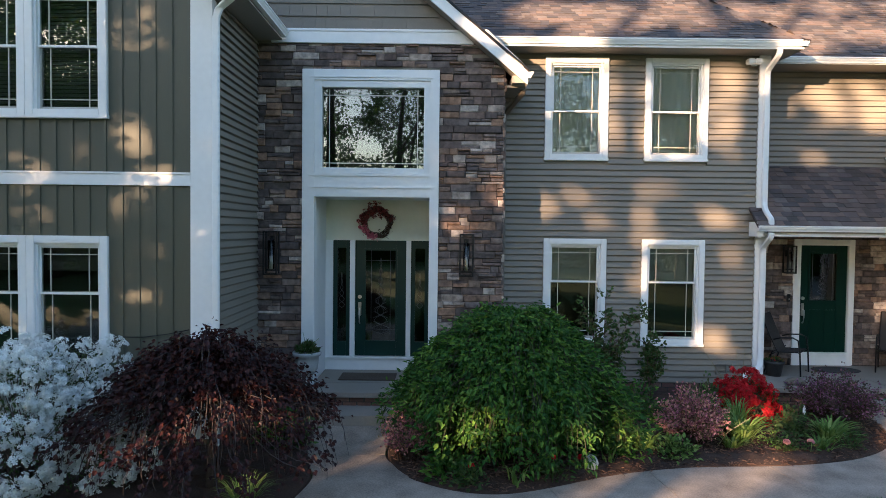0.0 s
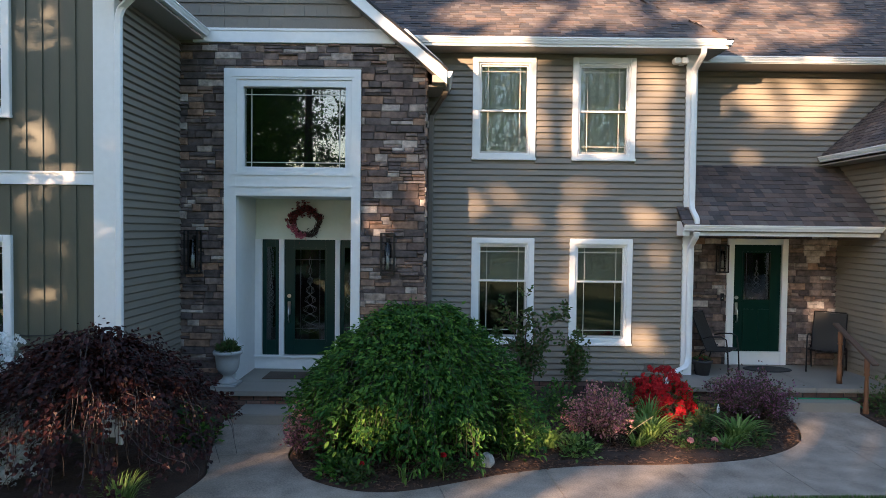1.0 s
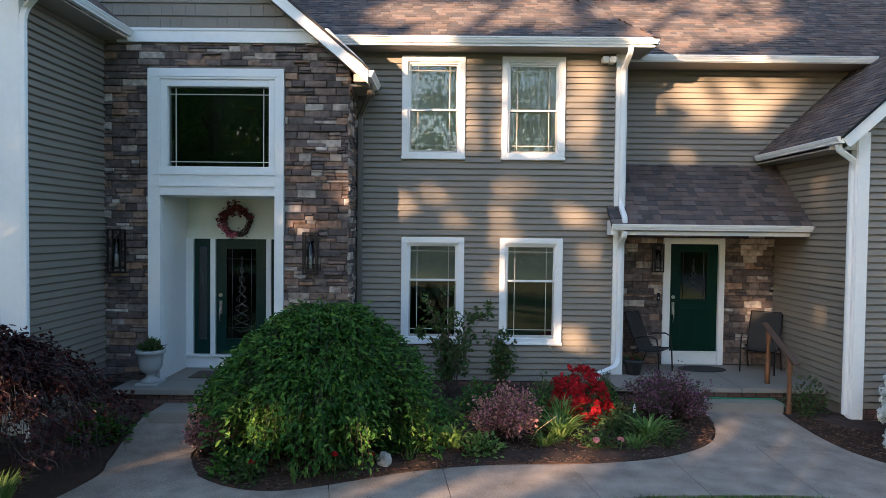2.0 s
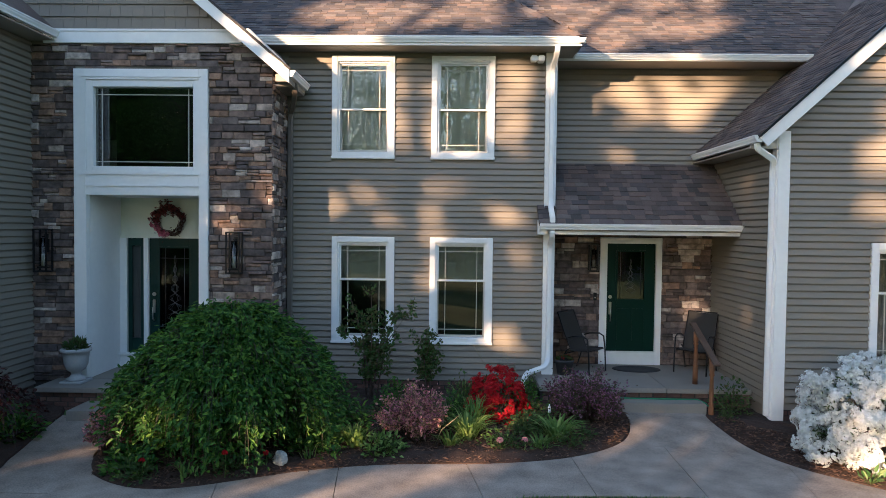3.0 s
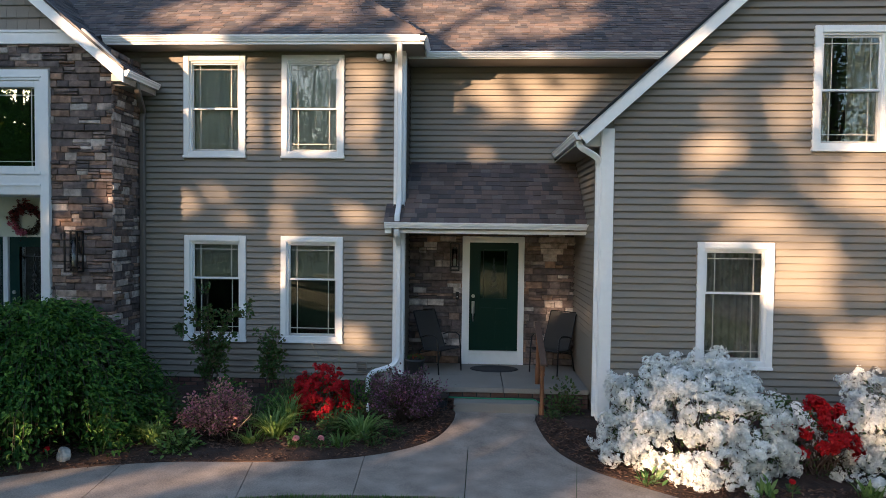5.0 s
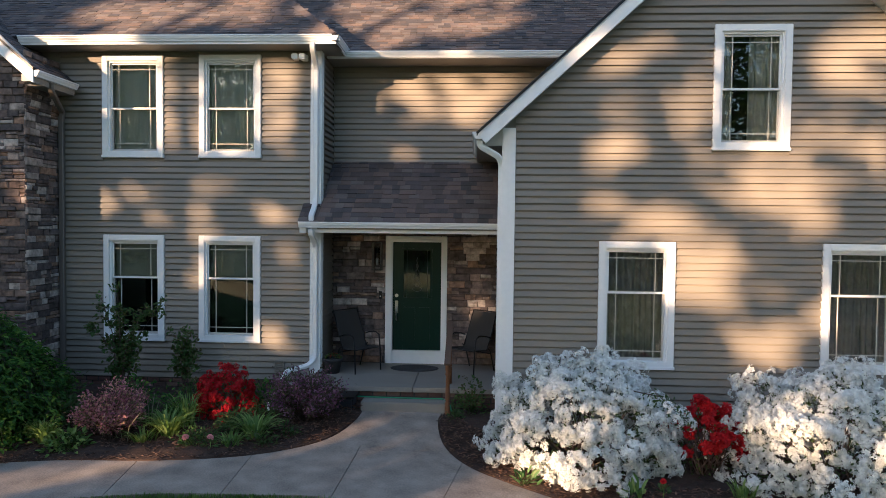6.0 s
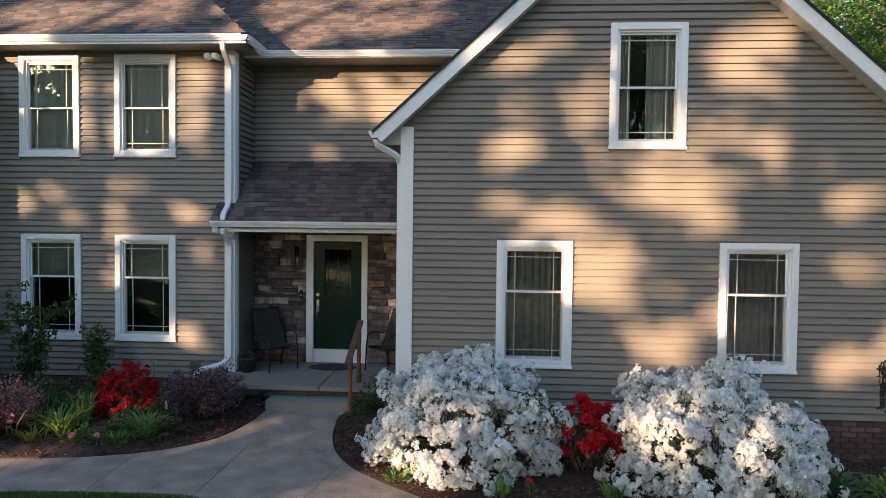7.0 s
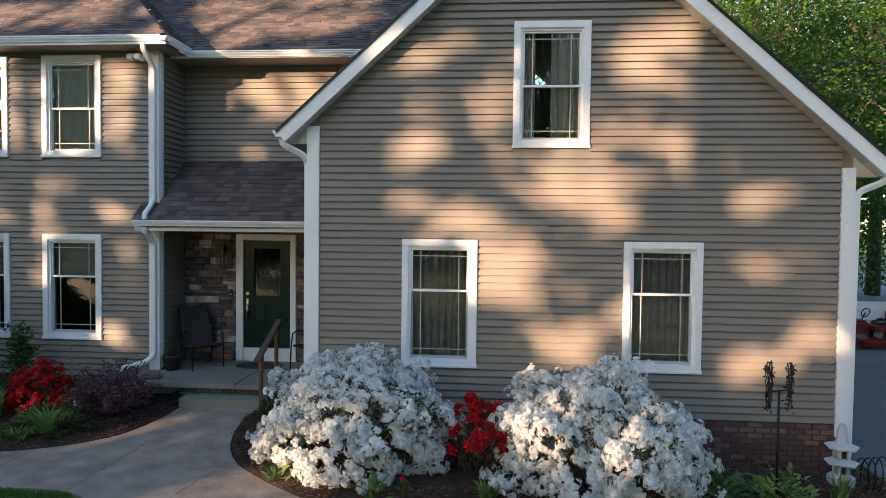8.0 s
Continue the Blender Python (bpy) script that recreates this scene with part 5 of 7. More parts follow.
def blades(name, at, n, h, spread, width, seed, label, mat=None, group="clumps of strap leaves in the beds", lean=1.0):
    """A clump of arching strap leaves."""
    rng = np.random.default_rng(seed)
    gz = ground_z(*at)
    g = empty(name, label, "plant", group, at=(at[0], at[1], gz))
    vs, fs = [], []
    for i in range(n):
        a = rng.uniform(0, 2 * math.pi)
        L, sp = h * rng.uniform(.65, 1.1), spread * rng.uniform(.25, 1.0)
        o = np.array([math.cos(a), math.sin(a), 0])
        s = np.array([-math.sin(a), math.cos(a), 0])
        b = np.array([at[0], at[1], gz]) + o * rng.uniform(0, .09) + s * rng.normal() * .03
        w = width * rng.uniform(.7, 1.2)
        k0 = len(vs)
        for j in range(6):
            t = j / 5
            p = b + o * sp * t ** 1.5 * lean + np.array([0, 0, L * (t - 0.42 * lean * t ** 3)])
            ww = w * (1 - t ** 2.2) * .5 + .0006
            vs += [tuple(p - s * ww), tuple(p + s * ww)]
        fs += [(k0 + 2 * j, k0 + 2 * j + 1, k0 + 2 * j + 3, k0 + 2 * j + 2) for j in range(5)]
    tagged(raw("foliage", vs, fs, mat or L_BLADE, g), kind="stuff")
    return g


def leafy(name, at, r, h, seed, n, leaf, mat, label, group="", wide=.55, upright=.3):
    """A low mound of leaves."""
    rng = np.random.default_rng(seed)
    gz = ground_z(*at)
    g = empty(name, label, "plant", group, at=(at[0], at[1], gz))
    d = dome(rng, n, 0.0)
    P = np.array([at[0], at[1], gz + .02]) + d * np.array([r, r, h]) * (lump(d, seed, .3, .15) * rng.uniform(.35, 1, len(d)))[:, None]
    D = unit(d * np.array([1, 1, .3]) + rng.normal(size=d.shape) * .45 + np.array([0, 0, upright]))
    ln = rng.uniform(leaf * .7, leaf * 1.25, len(d))
    leaves("foliage", P, D, np.array([0, -.3, 1]) + rng.normal(size=d.shape) * .35, ln, ln * wide, mat, g)
    st = [([(at[0], at[1], gz - .02), tuple(P[i] * .5 + np.array([at[0], at[1], gz]) * .5), tuple(P[i])], [.006, .004, .002]) for i in range(0, len(P), max(1, len(P) // 25))]
    tagged(tubes("stemwork", st, L_AZ, g, sides=3), kind="stuff")
    return g


def canes(name, at, seed, tops, label):
    """A loose rose bush: upright canes with leaflets towards their ends."""
    rng = np.random.default_rng(seed)
    gz = ground_z(*at)
    g = empty(name, label, "shrub", "rose bushes by the house", at=(at[0], at[1], gz))
    lines, P, D = [], [], []
    for dx, dy, z in tops:
        b = np.array([at[0] + rng.normal() * .06, at[1] + rng.normal() * .05, gz - .02])
        e = np.array([at[0] + dx, at[1] + dy, gz + z])
        m = b * .45 + e * .55 + np.array([-dx * .25, 0, .12])
        lines.append(([b, m, e], [.011, .008, .003]))
        for q in range(20):
            t = rng.uniform(.28, 1.02)
            p = b * (1 - t) ** 2 + 2 * m * t * (1 - t) + e * t * t
            tw = unit(rng.normal(size=(1, 3)))[0] * rng.uniform(.05, .16) + np.array([0, 0, .03])
            lines.append(([p, p + tw * .6, p + tw], [.004, .003, .0015]))
            k = 11
            s = rng.uniform(.25, 1.15, (k, 1))
            P.append(p + tw * s + rng.normal(size=(k, 3)) * .024)
            D.append(unit(tw + rng.normal(size=(k, 3)) * .12))
    P, D = np.concatenate(P), unit(np.concatenate(D) + rng.normal(size=(len(np.concatenate(D)), 3)) * .6)
    leaves("foliage", P, D, rng.normal(size=P.shape) + np.array([0, -.5, .8]), rng.uniform(.045, .08, len(P)), rng.uniform(.028, .046, len(P)), L_ROSE, g)
    tagged(tubes("canework", lines, TWIG, g, sides=5), kind="stuff")
    return g


weeping("weeping_tree", (0.91, 8.25), 1.45, 1.32, 1.88, 11, 1000, 68, L_GREEN, material("green_cane", (.045, .042, .022), .85, vary=.3, bump=.3), "green weeping mulberry trained into a dense leafy mound", (0.055, 0.095), 0.43, 0.08, wild=0.115, flat=1.0)
weeping("weeping_redbud", (-2.43, 6.75), 1.38, 1.25, 1.74, 23, 330, 62, L_RED, material("grey_twig", (.055, .04, .036), .85, vary=.3, bump=.3), "dark purple weeping redbud with bare arching twigs", (0.036, 0.062), 0.85, 0.34, 0.0, 0.04, 1.0, 0.7, 0.2, 0.6, 0.0)
azalea("white_azalea", (9.33, 8.15), 1.03, 0.95, 1.22, 3, 2250, P_WHITE, "large white-flowering azalea in full bloom", "white azaleas before the house")
azalea("white_azalea", (12.25, 8.0), 1.10, 0.98, 1.30, 8, 2250, P_WHITE, "broad white-flowering azalea in full bloom under a window", "white azaleas before the house")
azalea("white_azalea", (-4.45, 6.85), 1.08, 0.9, 1.5, 14, 1650, P_WHITE, "tall white-flowering azalea beside the dark redbud", "white azaleas before the house")
def side_branch(at, tip, seed):
    """A bare lower branch of an azalea with green leaves at its end."""
    rng = np.random.default_rng(seed)
    a, b = np.array(at), np.array(tip)
    m = (a + b) / 2 + np.array([0, 0, .12])
    g = empty("azalea_shoot", "leafy green shoot arching out of the white azalea", "branch", at=tuple(a))
    tubes("stem", [([a, m, b], [.008, .006, .003])], TWIG, g, sides=5)
    t = rng.uniform(.3, 1.05, (150, 1))
    P = a * (1 - t) ** 2 + 2 * m * t * (1 - t) + b * t * t + rng.normal(size=(150, 3)) * .05
    leaves("foliage", P, rng.normal(size=P.shape), rng.normal(size=P.shape) + np.array([0, -.5, .8]), rng.uniform(.04, .07, 150), rng.uniform(.016, .028, 150), L_AZ, g)


side_branch((9.80, 7.72, 0.98), (10.42, 7.55, 0.66), 15)
azalea("red_azalea", (4.42, 9.25), 0.38, 0.34, 0.62, 5, 420, P_RED, "bright red azalea in flower in the middle bed", "red azaleas in the beds", 900, 0.024)
azalea("red_azalea", (10.82, 8.2), 0.46, 0.36, 0.82, 6, 85, P_RED, "scarlet azalea squeezed between two white ones", "red azaleas in the beds", 420, 0.062, 0.34)
spray_shrub("spirea", (3.25, 8.35), 0.50, 0.80, 31, 6200, L_SPIREA, "dusty pink flowering spirea with fine sprays", "spireas in the middle bed")
spray_shrub("spirea", (5.65, 9.1), 0.66, 0.80, 32, 7000, L_PURPLE, "dull purple flowering spirea beside the porch step", "spireas in the middle bed")
spray_shrub("spirea", (-0.40, 7.72), 0.31, 0.66, 33, 3400, L_SPIREA, "small faded pink spirea at the foot of the weeping tree", "spireas in the middle bed")
canes("rose_bush", (2.5, 9.9), 41, [(-.32, 0, 1.62), (-.15, .1, 1.35), (0, -.1, 1.7), (.2, .05, 1.25), (.42, -.1, 1.45), (.62, 0, 1.5), (-.05, .1, 1.1), (.1, -.05, .9), (-.45, 0, 1.15)], "tall open rose bush with dark leaves below a window")
canes("rose_bush", (3.32, 10.25), 42, [(-.1, 0, .95), (.08, 0, 1.05), (.2, 0, .85), (0, .05, .75)], "short rose bush with few stems below the windows")
for i, (x, y, n, h, sp, w) in enumerate(((2.55, 8.05, 90, .52, .30, .034), (3.98, 8.42, 150, .58, .46, .03), (5.12, 8.42, 100, .54, .44, .04), (3.75, 8.2, 60, .34, .34, .022), (4.9, 8.2, 60, .32, .3, .026), (2.3, 8.2, 40, .45, .25, .03), (4.05, 8.75, 60, .8, .35, .018), (2.05, 7.62, 10, .36, .13, .03), (4.1, 8.8, 26, .72, .22, .02), (0.85, 6.98, 16, .34, .2, .03), (3.9, 9.6, 34, .8, .3, .014))):
    blades("daylily", (x, y), n, h, sp, w, 50 + i, "clump of arching green strap leaves in mulch")
for i, (x, y, r, h, n, lf) in enumerate(((3.0, 7.95, .2, .2, 110, .06), (4.5, 8.22, .24, .22, 150, .055), (4.75, 8.6, .26, .3, 150, .06), (5.3, 8.25, .2, .2, 90, .055), (3.5, 8.8, .3, .4, 200, .06), (2.9, 9.2, .35, .45, 240, .065), (5.5, 8.55, .2, .2, 90, .05), (1.75, 8.9, .3, .35, 160, .07), (0.3, 6.95, .22, .26, 130, .06), (1.3, 7.2, .2, .24, 110, .06))):
    leafy("bed_plant", (x, y), r, h, 900 + i, n, lf, L_ROSE if i % 2 else L_AZ, "low dark green leafy plant in the mulch", "low plants in the middle bed")


def stalks(at, seed, n, h):
    """Thin dry stems left standing."""
    rng = np.random.default_rng(seed)
    gz = ground_z(*at)
    g = empty("dry_stalks", "thin dry flower stalks standing in the bed", "plant", "dry stalks", at=(at[0], at[1], gz))
    for k in range(n):
        d = rng.normal(size=2) * .09
        z = h * rng.uniform(.6, 1.1)
        tubes("stalk", [([(at[0] + d[0] * .4, at[1] + d[1] * .4, gz - .02), (at[0] + d[0], at[1] + d[1], gz + z * .55), (at[0] + d[0] * 2.2, at[1] + d[1] * 1.6, gz + z)], [.006, .005, .003])], STRAW, g, sides=5)


STRAW = material("dry_stalk", (.22, .19, .12), .9, vary=.2)
stalks((3.62, 8.62), 1, 5, .62)
stalks((4.55, 9.75), 2, 6, .95)
stalks((3.45, 8.3), 3, 3, .5)
blades("iris", (10.95, 7.35), 40, .42, .2, .03, 71, "fan of iris leaves between the azaleas")
blades("iris", (15.12, 8.25), 30, .55, .2, .035, 72, "grey-green iris leaves before the stone lantern")
leafy("hosta", (13.6, 7.95), .42, .40, 61, 120, .17, L_HOSTA, "cream-edged hosta at the foot of the azalea", "low plants at the azaleas' feet")
leafy("peony", (14.35, 7.95), .36, .46, 62, 230, .11, L_BLADE, "leafy green peony without flowers by the pole", "low plants at the azaleas' feet", .4)
leafy("peony", (16.15, 8.25), .45, .50, 63, 300, .11, L_BLADE, "leafy yellow-green plant at the drive's edge", "low plants at the azaleas' feet", .4)
leafy("tulip", (8.55, 7.40), .16, .16, 64, 22, .12, L_HOSTA, "broad upright tulip leaves at the bed's edge", "low plants at the azaleas' feet", .35, .9)
leafy("tulip", (9.75, 7.1), .18, .2, 65, 24, .15, L_BLADE, "broad upright tulip leaves before the azalea", "low plants at the azaleas' feet", .35, .9)
leafy("hydrangea", (7.93, 9.72), .30, .60, 66, 330, .055, L_ROSE, "small leafy hydrangea behind the handrail", "", .6)
leafy("groundcover", (7.72, 9.35), .14, .30, 85, 90, .05, L_AZ, "sparse green plant at the foot of the handrail", "", .55)
leafy("perennial", (2.9, 7.95), .3, .25, 67, 260, .07, L_BLADE, "low green perennial in the middle bed", "low perennials in the middle bed")
leafy("perennial", (1.9, 8.7), .5, .5, 68, 520, .08, L_GREEN, "leafy green perennial beside the weeping tree", "low perennials in the middle bed")
leafy("perennial", (-2.0, 8.3), .4, .45, 69, 320, .09, L_GREEN, "green perennial shaded by the redbud", "low perennials in the middle bed")
leafy("perennial", (4.35, 8.3), .26, .2, 81, 200, .05, L_BLADE, "low green perennial at the edge of the mulch", "low perennials in the middle bed")
leafy("perennial", (2.1, 7.9), .34, .3, 82, 300, .07, L_GREEN, "low leafy green perennial in the mulch", "low perennials in the middle bed")
leafy("perennial", (4.75, 8.75), .3, .35, 83, 320, .06, L_ROSE, "dark green perennial beside the red azalea", "low perennials in the middle bed")
leafy("perennial", (0.1, 7.2), .3, .28, 84, 240, .08, L_GREEN, "leafy green perennial under the weeping tree", "low perennials in the middle bed")
for i, (x, y, r, h, n, lf) in enumerate(((3.9, 9.35, .30, .62, 380, .06), (2.95, 9.45, .36, .5, 380, .065), (1.95, 9.3, .38, .6, 420, .07), (4.85, 9.65, .28, .45, 300, .055), (2.35, 8.75, .36, .45, 400, .07), (3.75, 8.95, .24, .5, 260, .055), (5.0, 9.1, .24, .35, 220, .05), (1.85, 8.1, .3, .4, 300, .07))):
    leafy("bed_perennial", (x, y), r, h, 940 + i, n, lf, L_GREEN if i % 2 else L_ROSE, "dark leafy perennial filling the shaded bed", "dark perennials in the middle bed")
leafy("boxwood", (5.0, 10.35), .17, .45, 70, 500, .035, L_ROSE, "small upright boxwood against the house", "")
blades("ornamental_grass", (-1.9, 6.2), 120, .55, .35, .012, 73, "fine green grass under the redbud")


def bloom(name, at, z, r, mat, label, group):
    """A single double flower on its stem with a few leaves."""
    gz = ground_z(*at)
    rng = np.random.default_rng(int(abs(at[0]) * 100))
    g = empty(name, label, "flower", group, at=(at[0], at[1], gz))
    d = dome(rng, 26, 0.0)
    flowers("petals", np.array([at[0], at[1], gz + z]) + d * r * .55, d + np.array([0, -.3, .2]), r * .6, mat, g, "", rng)
    tubes("stem", [([(at[0], at[1], gz - .02), (at[0] + .01, at[1], gz + z)], .005)], L_BLADE, g, sides=4)
    q = dome(rng, 16, 0.0)
    leaves("foliage", np.array([at[0], at[1], gz + z * .45]) + q * .06, q, rng.normal(size=q.shape) + np.array([0, 0, 1]), .07, .04, L_ROSE, g)


for x, y in ((4.37, 8.05), (4.68, 8.06)):
    bloom("pink_rose", (x, y), 0.17, 0.05, P_PINK, "low pink rose in flower at the bed's edge", "pink roses")
for x, y, z in ((0.35, 6.98, .22), (1.25, 7.05, .3), (1.62, 7.35, .2), (10.05, 7.2, .25)):
    bloom("red_flower", (x, y), z, 0.04, P_RED, "single red flower low in the bed", "red flowers")

# bark chips along the front of the beds, and grass at the edge of the walk
rng = np.random.default_rng(77)


def chips(n, x0, x1, y0, y1, edge, depth):
    """Bark chips on a bed, from its front edge inwards."""
    P = np.column_stack([rng.uniform(x0, x1, n), rng.uniform(y0, y1, n), np.zeros(n)])
    d = P[:, 1] - edge(P[:, 0])
    P, d = P[(d > 0) & (d < depth(P[:, 0]))], d[(d > 0) & (d < depth(P[:, 0]))]
    rough = np.array([0.035 * noise.noise(Vector((x * 3, y * 3, 0))) + 0.02 * noise.noise(Vector((x * 11, y * 11, 3))) for x, y in P[:, :2].tolist()])
    P[:, 2] = at_ground(P) + .010 + np.minimum(1, np.maximum(0, d - .02) / .38) * (.055 + rough) + rng.uniform(-.002, .014, len(P))
    a = rng.uniform(0, 2 * math.pi, len(P))
    D = np.column_stack([np.cos(a), np.sin(a), rng.normal(size=len(P)) * .2])
    tagged(leaves("bark_chips", P, D, np.tile([0, 0, 1.0], (len(P), 1)) + rng.normal(size=P.shape) * .3, rng.uniform(.03, .085, len(P)), rng.uniform(.009, .024, len(P)), CHIP), "loose brown bark chips on the bed", "mulch", kind="stuff")


front_mid = lambda x: np.interp(x, [-0.6, -0.25, 0.66, 2.03, 3.0, 4.18, 5.2, 6.0, 6.3], [7.9, 7.1, 6.76, 7.34, 7.60, 7.69, 7.95, 8.5, 9.2]) + 0.012
front_east = lambda x: np.interp(x, [7.5, 7.60, 7.92, 8.35, 9.0, 10.2, 16], [9.2, 8.5, 7.88, 7.48, 7.04, 6.3, 6.8]) + 0.015
chips(24000, -0.6, 6.3, 6.7, 10.0, front_mid, lambda x: 1.5 + 0 * x)
chips(26000, 7.5, 16.0, 6.3, 9.3, front_east, lambda x: np.where(x > 12.5, 9.0, 1.2))
n = 17000
x = rng.uniform(0.5, 8.6, n)
y = np.interp(x, [p[0] for p in EDGE_LAWN], [p[1] for p in EDGE_LAWN]) - 0.005 - rng.exponential(0.4, n)
P = np.column_stack([x, y, np.zeros(n)])
P[:, 2] = at_ground(P) - 0.055
tagged(leaves("grass_blades", P, np.tile([0, 0, 1.0], (n, 1)) + rng.normal(size=(n, 3)) * .35, rng.normal(size=(n, 3)), rng.uniform(.05, .10, n), rng.uniform(.006, .010, n), WILLOW), "mown grass along the walk", "grass", kind="stuff")

# ---- trees ----
def clear_way(keep, a, b, c):
    """Whether a limb through a, b and c stays out of the openings."""
    t = np.linspace(0.1, 1, 16)[:, None]
    return keep(np.concatenate([a + (b - a) * t, b + (c - b) * t])).mean() > 0.93


def broad_tree(name, at, h, r, base, seed, n, leaf, label, group, keep=None, gz=-0.05, limbs=11, layered=False):
    """A broadleaf tree: tapered trunk, limbs, and a crown of leaf clumps with gaps."""
    rng = np.random.default_rng(seed)
    g = empty(name, label, "tree", group, at=(at[0], at[1], gz))
    c = np.array([at[0], at[1], gz + (base + h) / 2])
    rad = np.array([r, r, (h - base) / 2])
    trunk = [(at[0], at[1], gz - .1), (at[0] + rng.normal() * .1, at[1], gz + h * .3), (at[0] + rng.normal() * .2, at[1], gz + h * .6), (at[0] + rng.normal() * .3, at[1], gz + h * .9)]
    tubes("trunk", [(trunk, [h * .022, h * .017, h * .011, h * .003])], BARK, g, sides=10)
    lines, ends = [], []
    for i in range(limbs):
        z0 = gz + h * rng.uniform(.22, .75)
        d = dome(rng, 1, -.1)[0]
        e = c + d * rad * rng.uniform(.7, .95)
        m = np.array([at[0], at[1], z0]) * .45 + e * .55 + np.array([0, 0, .3])
        if keep is None or clear_way(keep, np.array([at[0], at[1], z0]), m, e):
            lines.append(([(at[0], at[1], z0), m, e], [h * .007, h * .004, .012]))
        for j in range(3):
            f = e + rng.normal(size=3) * rad * .3
            if keep is None or clear_way(keep, m, m * .4 + f * .6, f):
                lines.append(([m, m * .4 + f * .6, f], [h * .003, h * .002, .006]))
            ends.append(f)
    tagged(tubes("limbwork", lines, BARK, g, sides=5), kind="stuff")
    k = n // 22
    d = unit(rng.normal(size=(k, 3)))
    C = c + d * rad * rng.uniform(.25, 1, (k, 1)) ** .5
    C = np.concatenate([C, np.array(ends)])
    P = C.repeat(22, 0) + rng.normal(size=(len(C) * 22, 3)) * (np.array([.33, .33, .06]) if layered else np.array([.42, .42, .28])) * (r / 3) ** .5
    D = unit(rng.normal(size=P.shape) * (np.array([1, 1, .3]) if layered else 1) + np.array([0, 0, -.35]))
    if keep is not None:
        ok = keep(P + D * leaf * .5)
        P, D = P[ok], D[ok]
    if layered:
        ok = np.array([noise.noise(Vector((x * .75, y * .75, z * 1.9 + seed))) + .5 * noise.noise(Vector((x * 2, y * 2, z * 4))) for x, y, z in P.tolist()]) < .2
        P, D = P[ok], D[ok]
    ln = rng.uniform(leaf * .75, leaf * 1.25, len(P))
    leaves("crown", P, D, rng.normal(size=P.shape) * (.35 if layered else 1) + np.array([0, 0, .7]), ln, ln * .7, TREE_LEAF, g)
    return g


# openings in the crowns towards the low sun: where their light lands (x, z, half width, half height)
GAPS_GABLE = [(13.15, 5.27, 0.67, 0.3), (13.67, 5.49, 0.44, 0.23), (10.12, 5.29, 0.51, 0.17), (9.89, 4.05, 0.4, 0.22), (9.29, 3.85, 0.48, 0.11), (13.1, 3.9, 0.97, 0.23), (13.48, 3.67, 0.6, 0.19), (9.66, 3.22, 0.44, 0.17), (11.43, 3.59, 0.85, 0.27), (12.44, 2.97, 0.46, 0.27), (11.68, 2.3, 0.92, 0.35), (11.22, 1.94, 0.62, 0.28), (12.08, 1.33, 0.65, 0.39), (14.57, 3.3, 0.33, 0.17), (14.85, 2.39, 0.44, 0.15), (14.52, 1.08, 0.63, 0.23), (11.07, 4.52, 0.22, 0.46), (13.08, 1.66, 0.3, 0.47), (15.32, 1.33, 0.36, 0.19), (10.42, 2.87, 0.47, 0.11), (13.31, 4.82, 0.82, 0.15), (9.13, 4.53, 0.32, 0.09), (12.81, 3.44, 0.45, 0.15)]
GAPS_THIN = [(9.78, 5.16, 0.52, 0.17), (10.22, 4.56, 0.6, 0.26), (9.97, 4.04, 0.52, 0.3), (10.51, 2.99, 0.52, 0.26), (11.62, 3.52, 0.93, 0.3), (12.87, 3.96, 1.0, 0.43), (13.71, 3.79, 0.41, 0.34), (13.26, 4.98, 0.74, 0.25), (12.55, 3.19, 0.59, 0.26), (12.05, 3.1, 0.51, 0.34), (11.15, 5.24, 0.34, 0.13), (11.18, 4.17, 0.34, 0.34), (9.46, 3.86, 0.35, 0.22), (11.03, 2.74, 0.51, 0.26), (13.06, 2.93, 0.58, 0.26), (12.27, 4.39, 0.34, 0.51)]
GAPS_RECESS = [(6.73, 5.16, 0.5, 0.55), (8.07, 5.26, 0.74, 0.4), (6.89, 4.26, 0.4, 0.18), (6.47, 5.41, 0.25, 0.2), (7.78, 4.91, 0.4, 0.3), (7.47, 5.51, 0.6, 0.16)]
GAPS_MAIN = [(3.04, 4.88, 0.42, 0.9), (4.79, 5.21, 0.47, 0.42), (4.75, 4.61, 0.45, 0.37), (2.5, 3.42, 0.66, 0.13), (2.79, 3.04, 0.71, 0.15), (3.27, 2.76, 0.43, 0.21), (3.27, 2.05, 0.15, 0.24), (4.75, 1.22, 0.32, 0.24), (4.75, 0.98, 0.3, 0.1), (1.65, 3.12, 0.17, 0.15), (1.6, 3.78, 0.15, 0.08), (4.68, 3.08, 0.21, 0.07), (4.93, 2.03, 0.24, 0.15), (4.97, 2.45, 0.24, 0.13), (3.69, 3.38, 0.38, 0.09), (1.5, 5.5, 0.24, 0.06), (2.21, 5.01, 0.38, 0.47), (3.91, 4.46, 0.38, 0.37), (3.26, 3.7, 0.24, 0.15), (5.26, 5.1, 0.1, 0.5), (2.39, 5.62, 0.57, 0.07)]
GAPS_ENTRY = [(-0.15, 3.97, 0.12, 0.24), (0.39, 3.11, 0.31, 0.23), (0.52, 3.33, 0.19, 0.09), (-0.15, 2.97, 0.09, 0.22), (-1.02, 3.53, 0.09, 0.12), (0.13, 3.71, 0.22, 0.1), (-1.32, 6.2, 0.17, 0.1)]
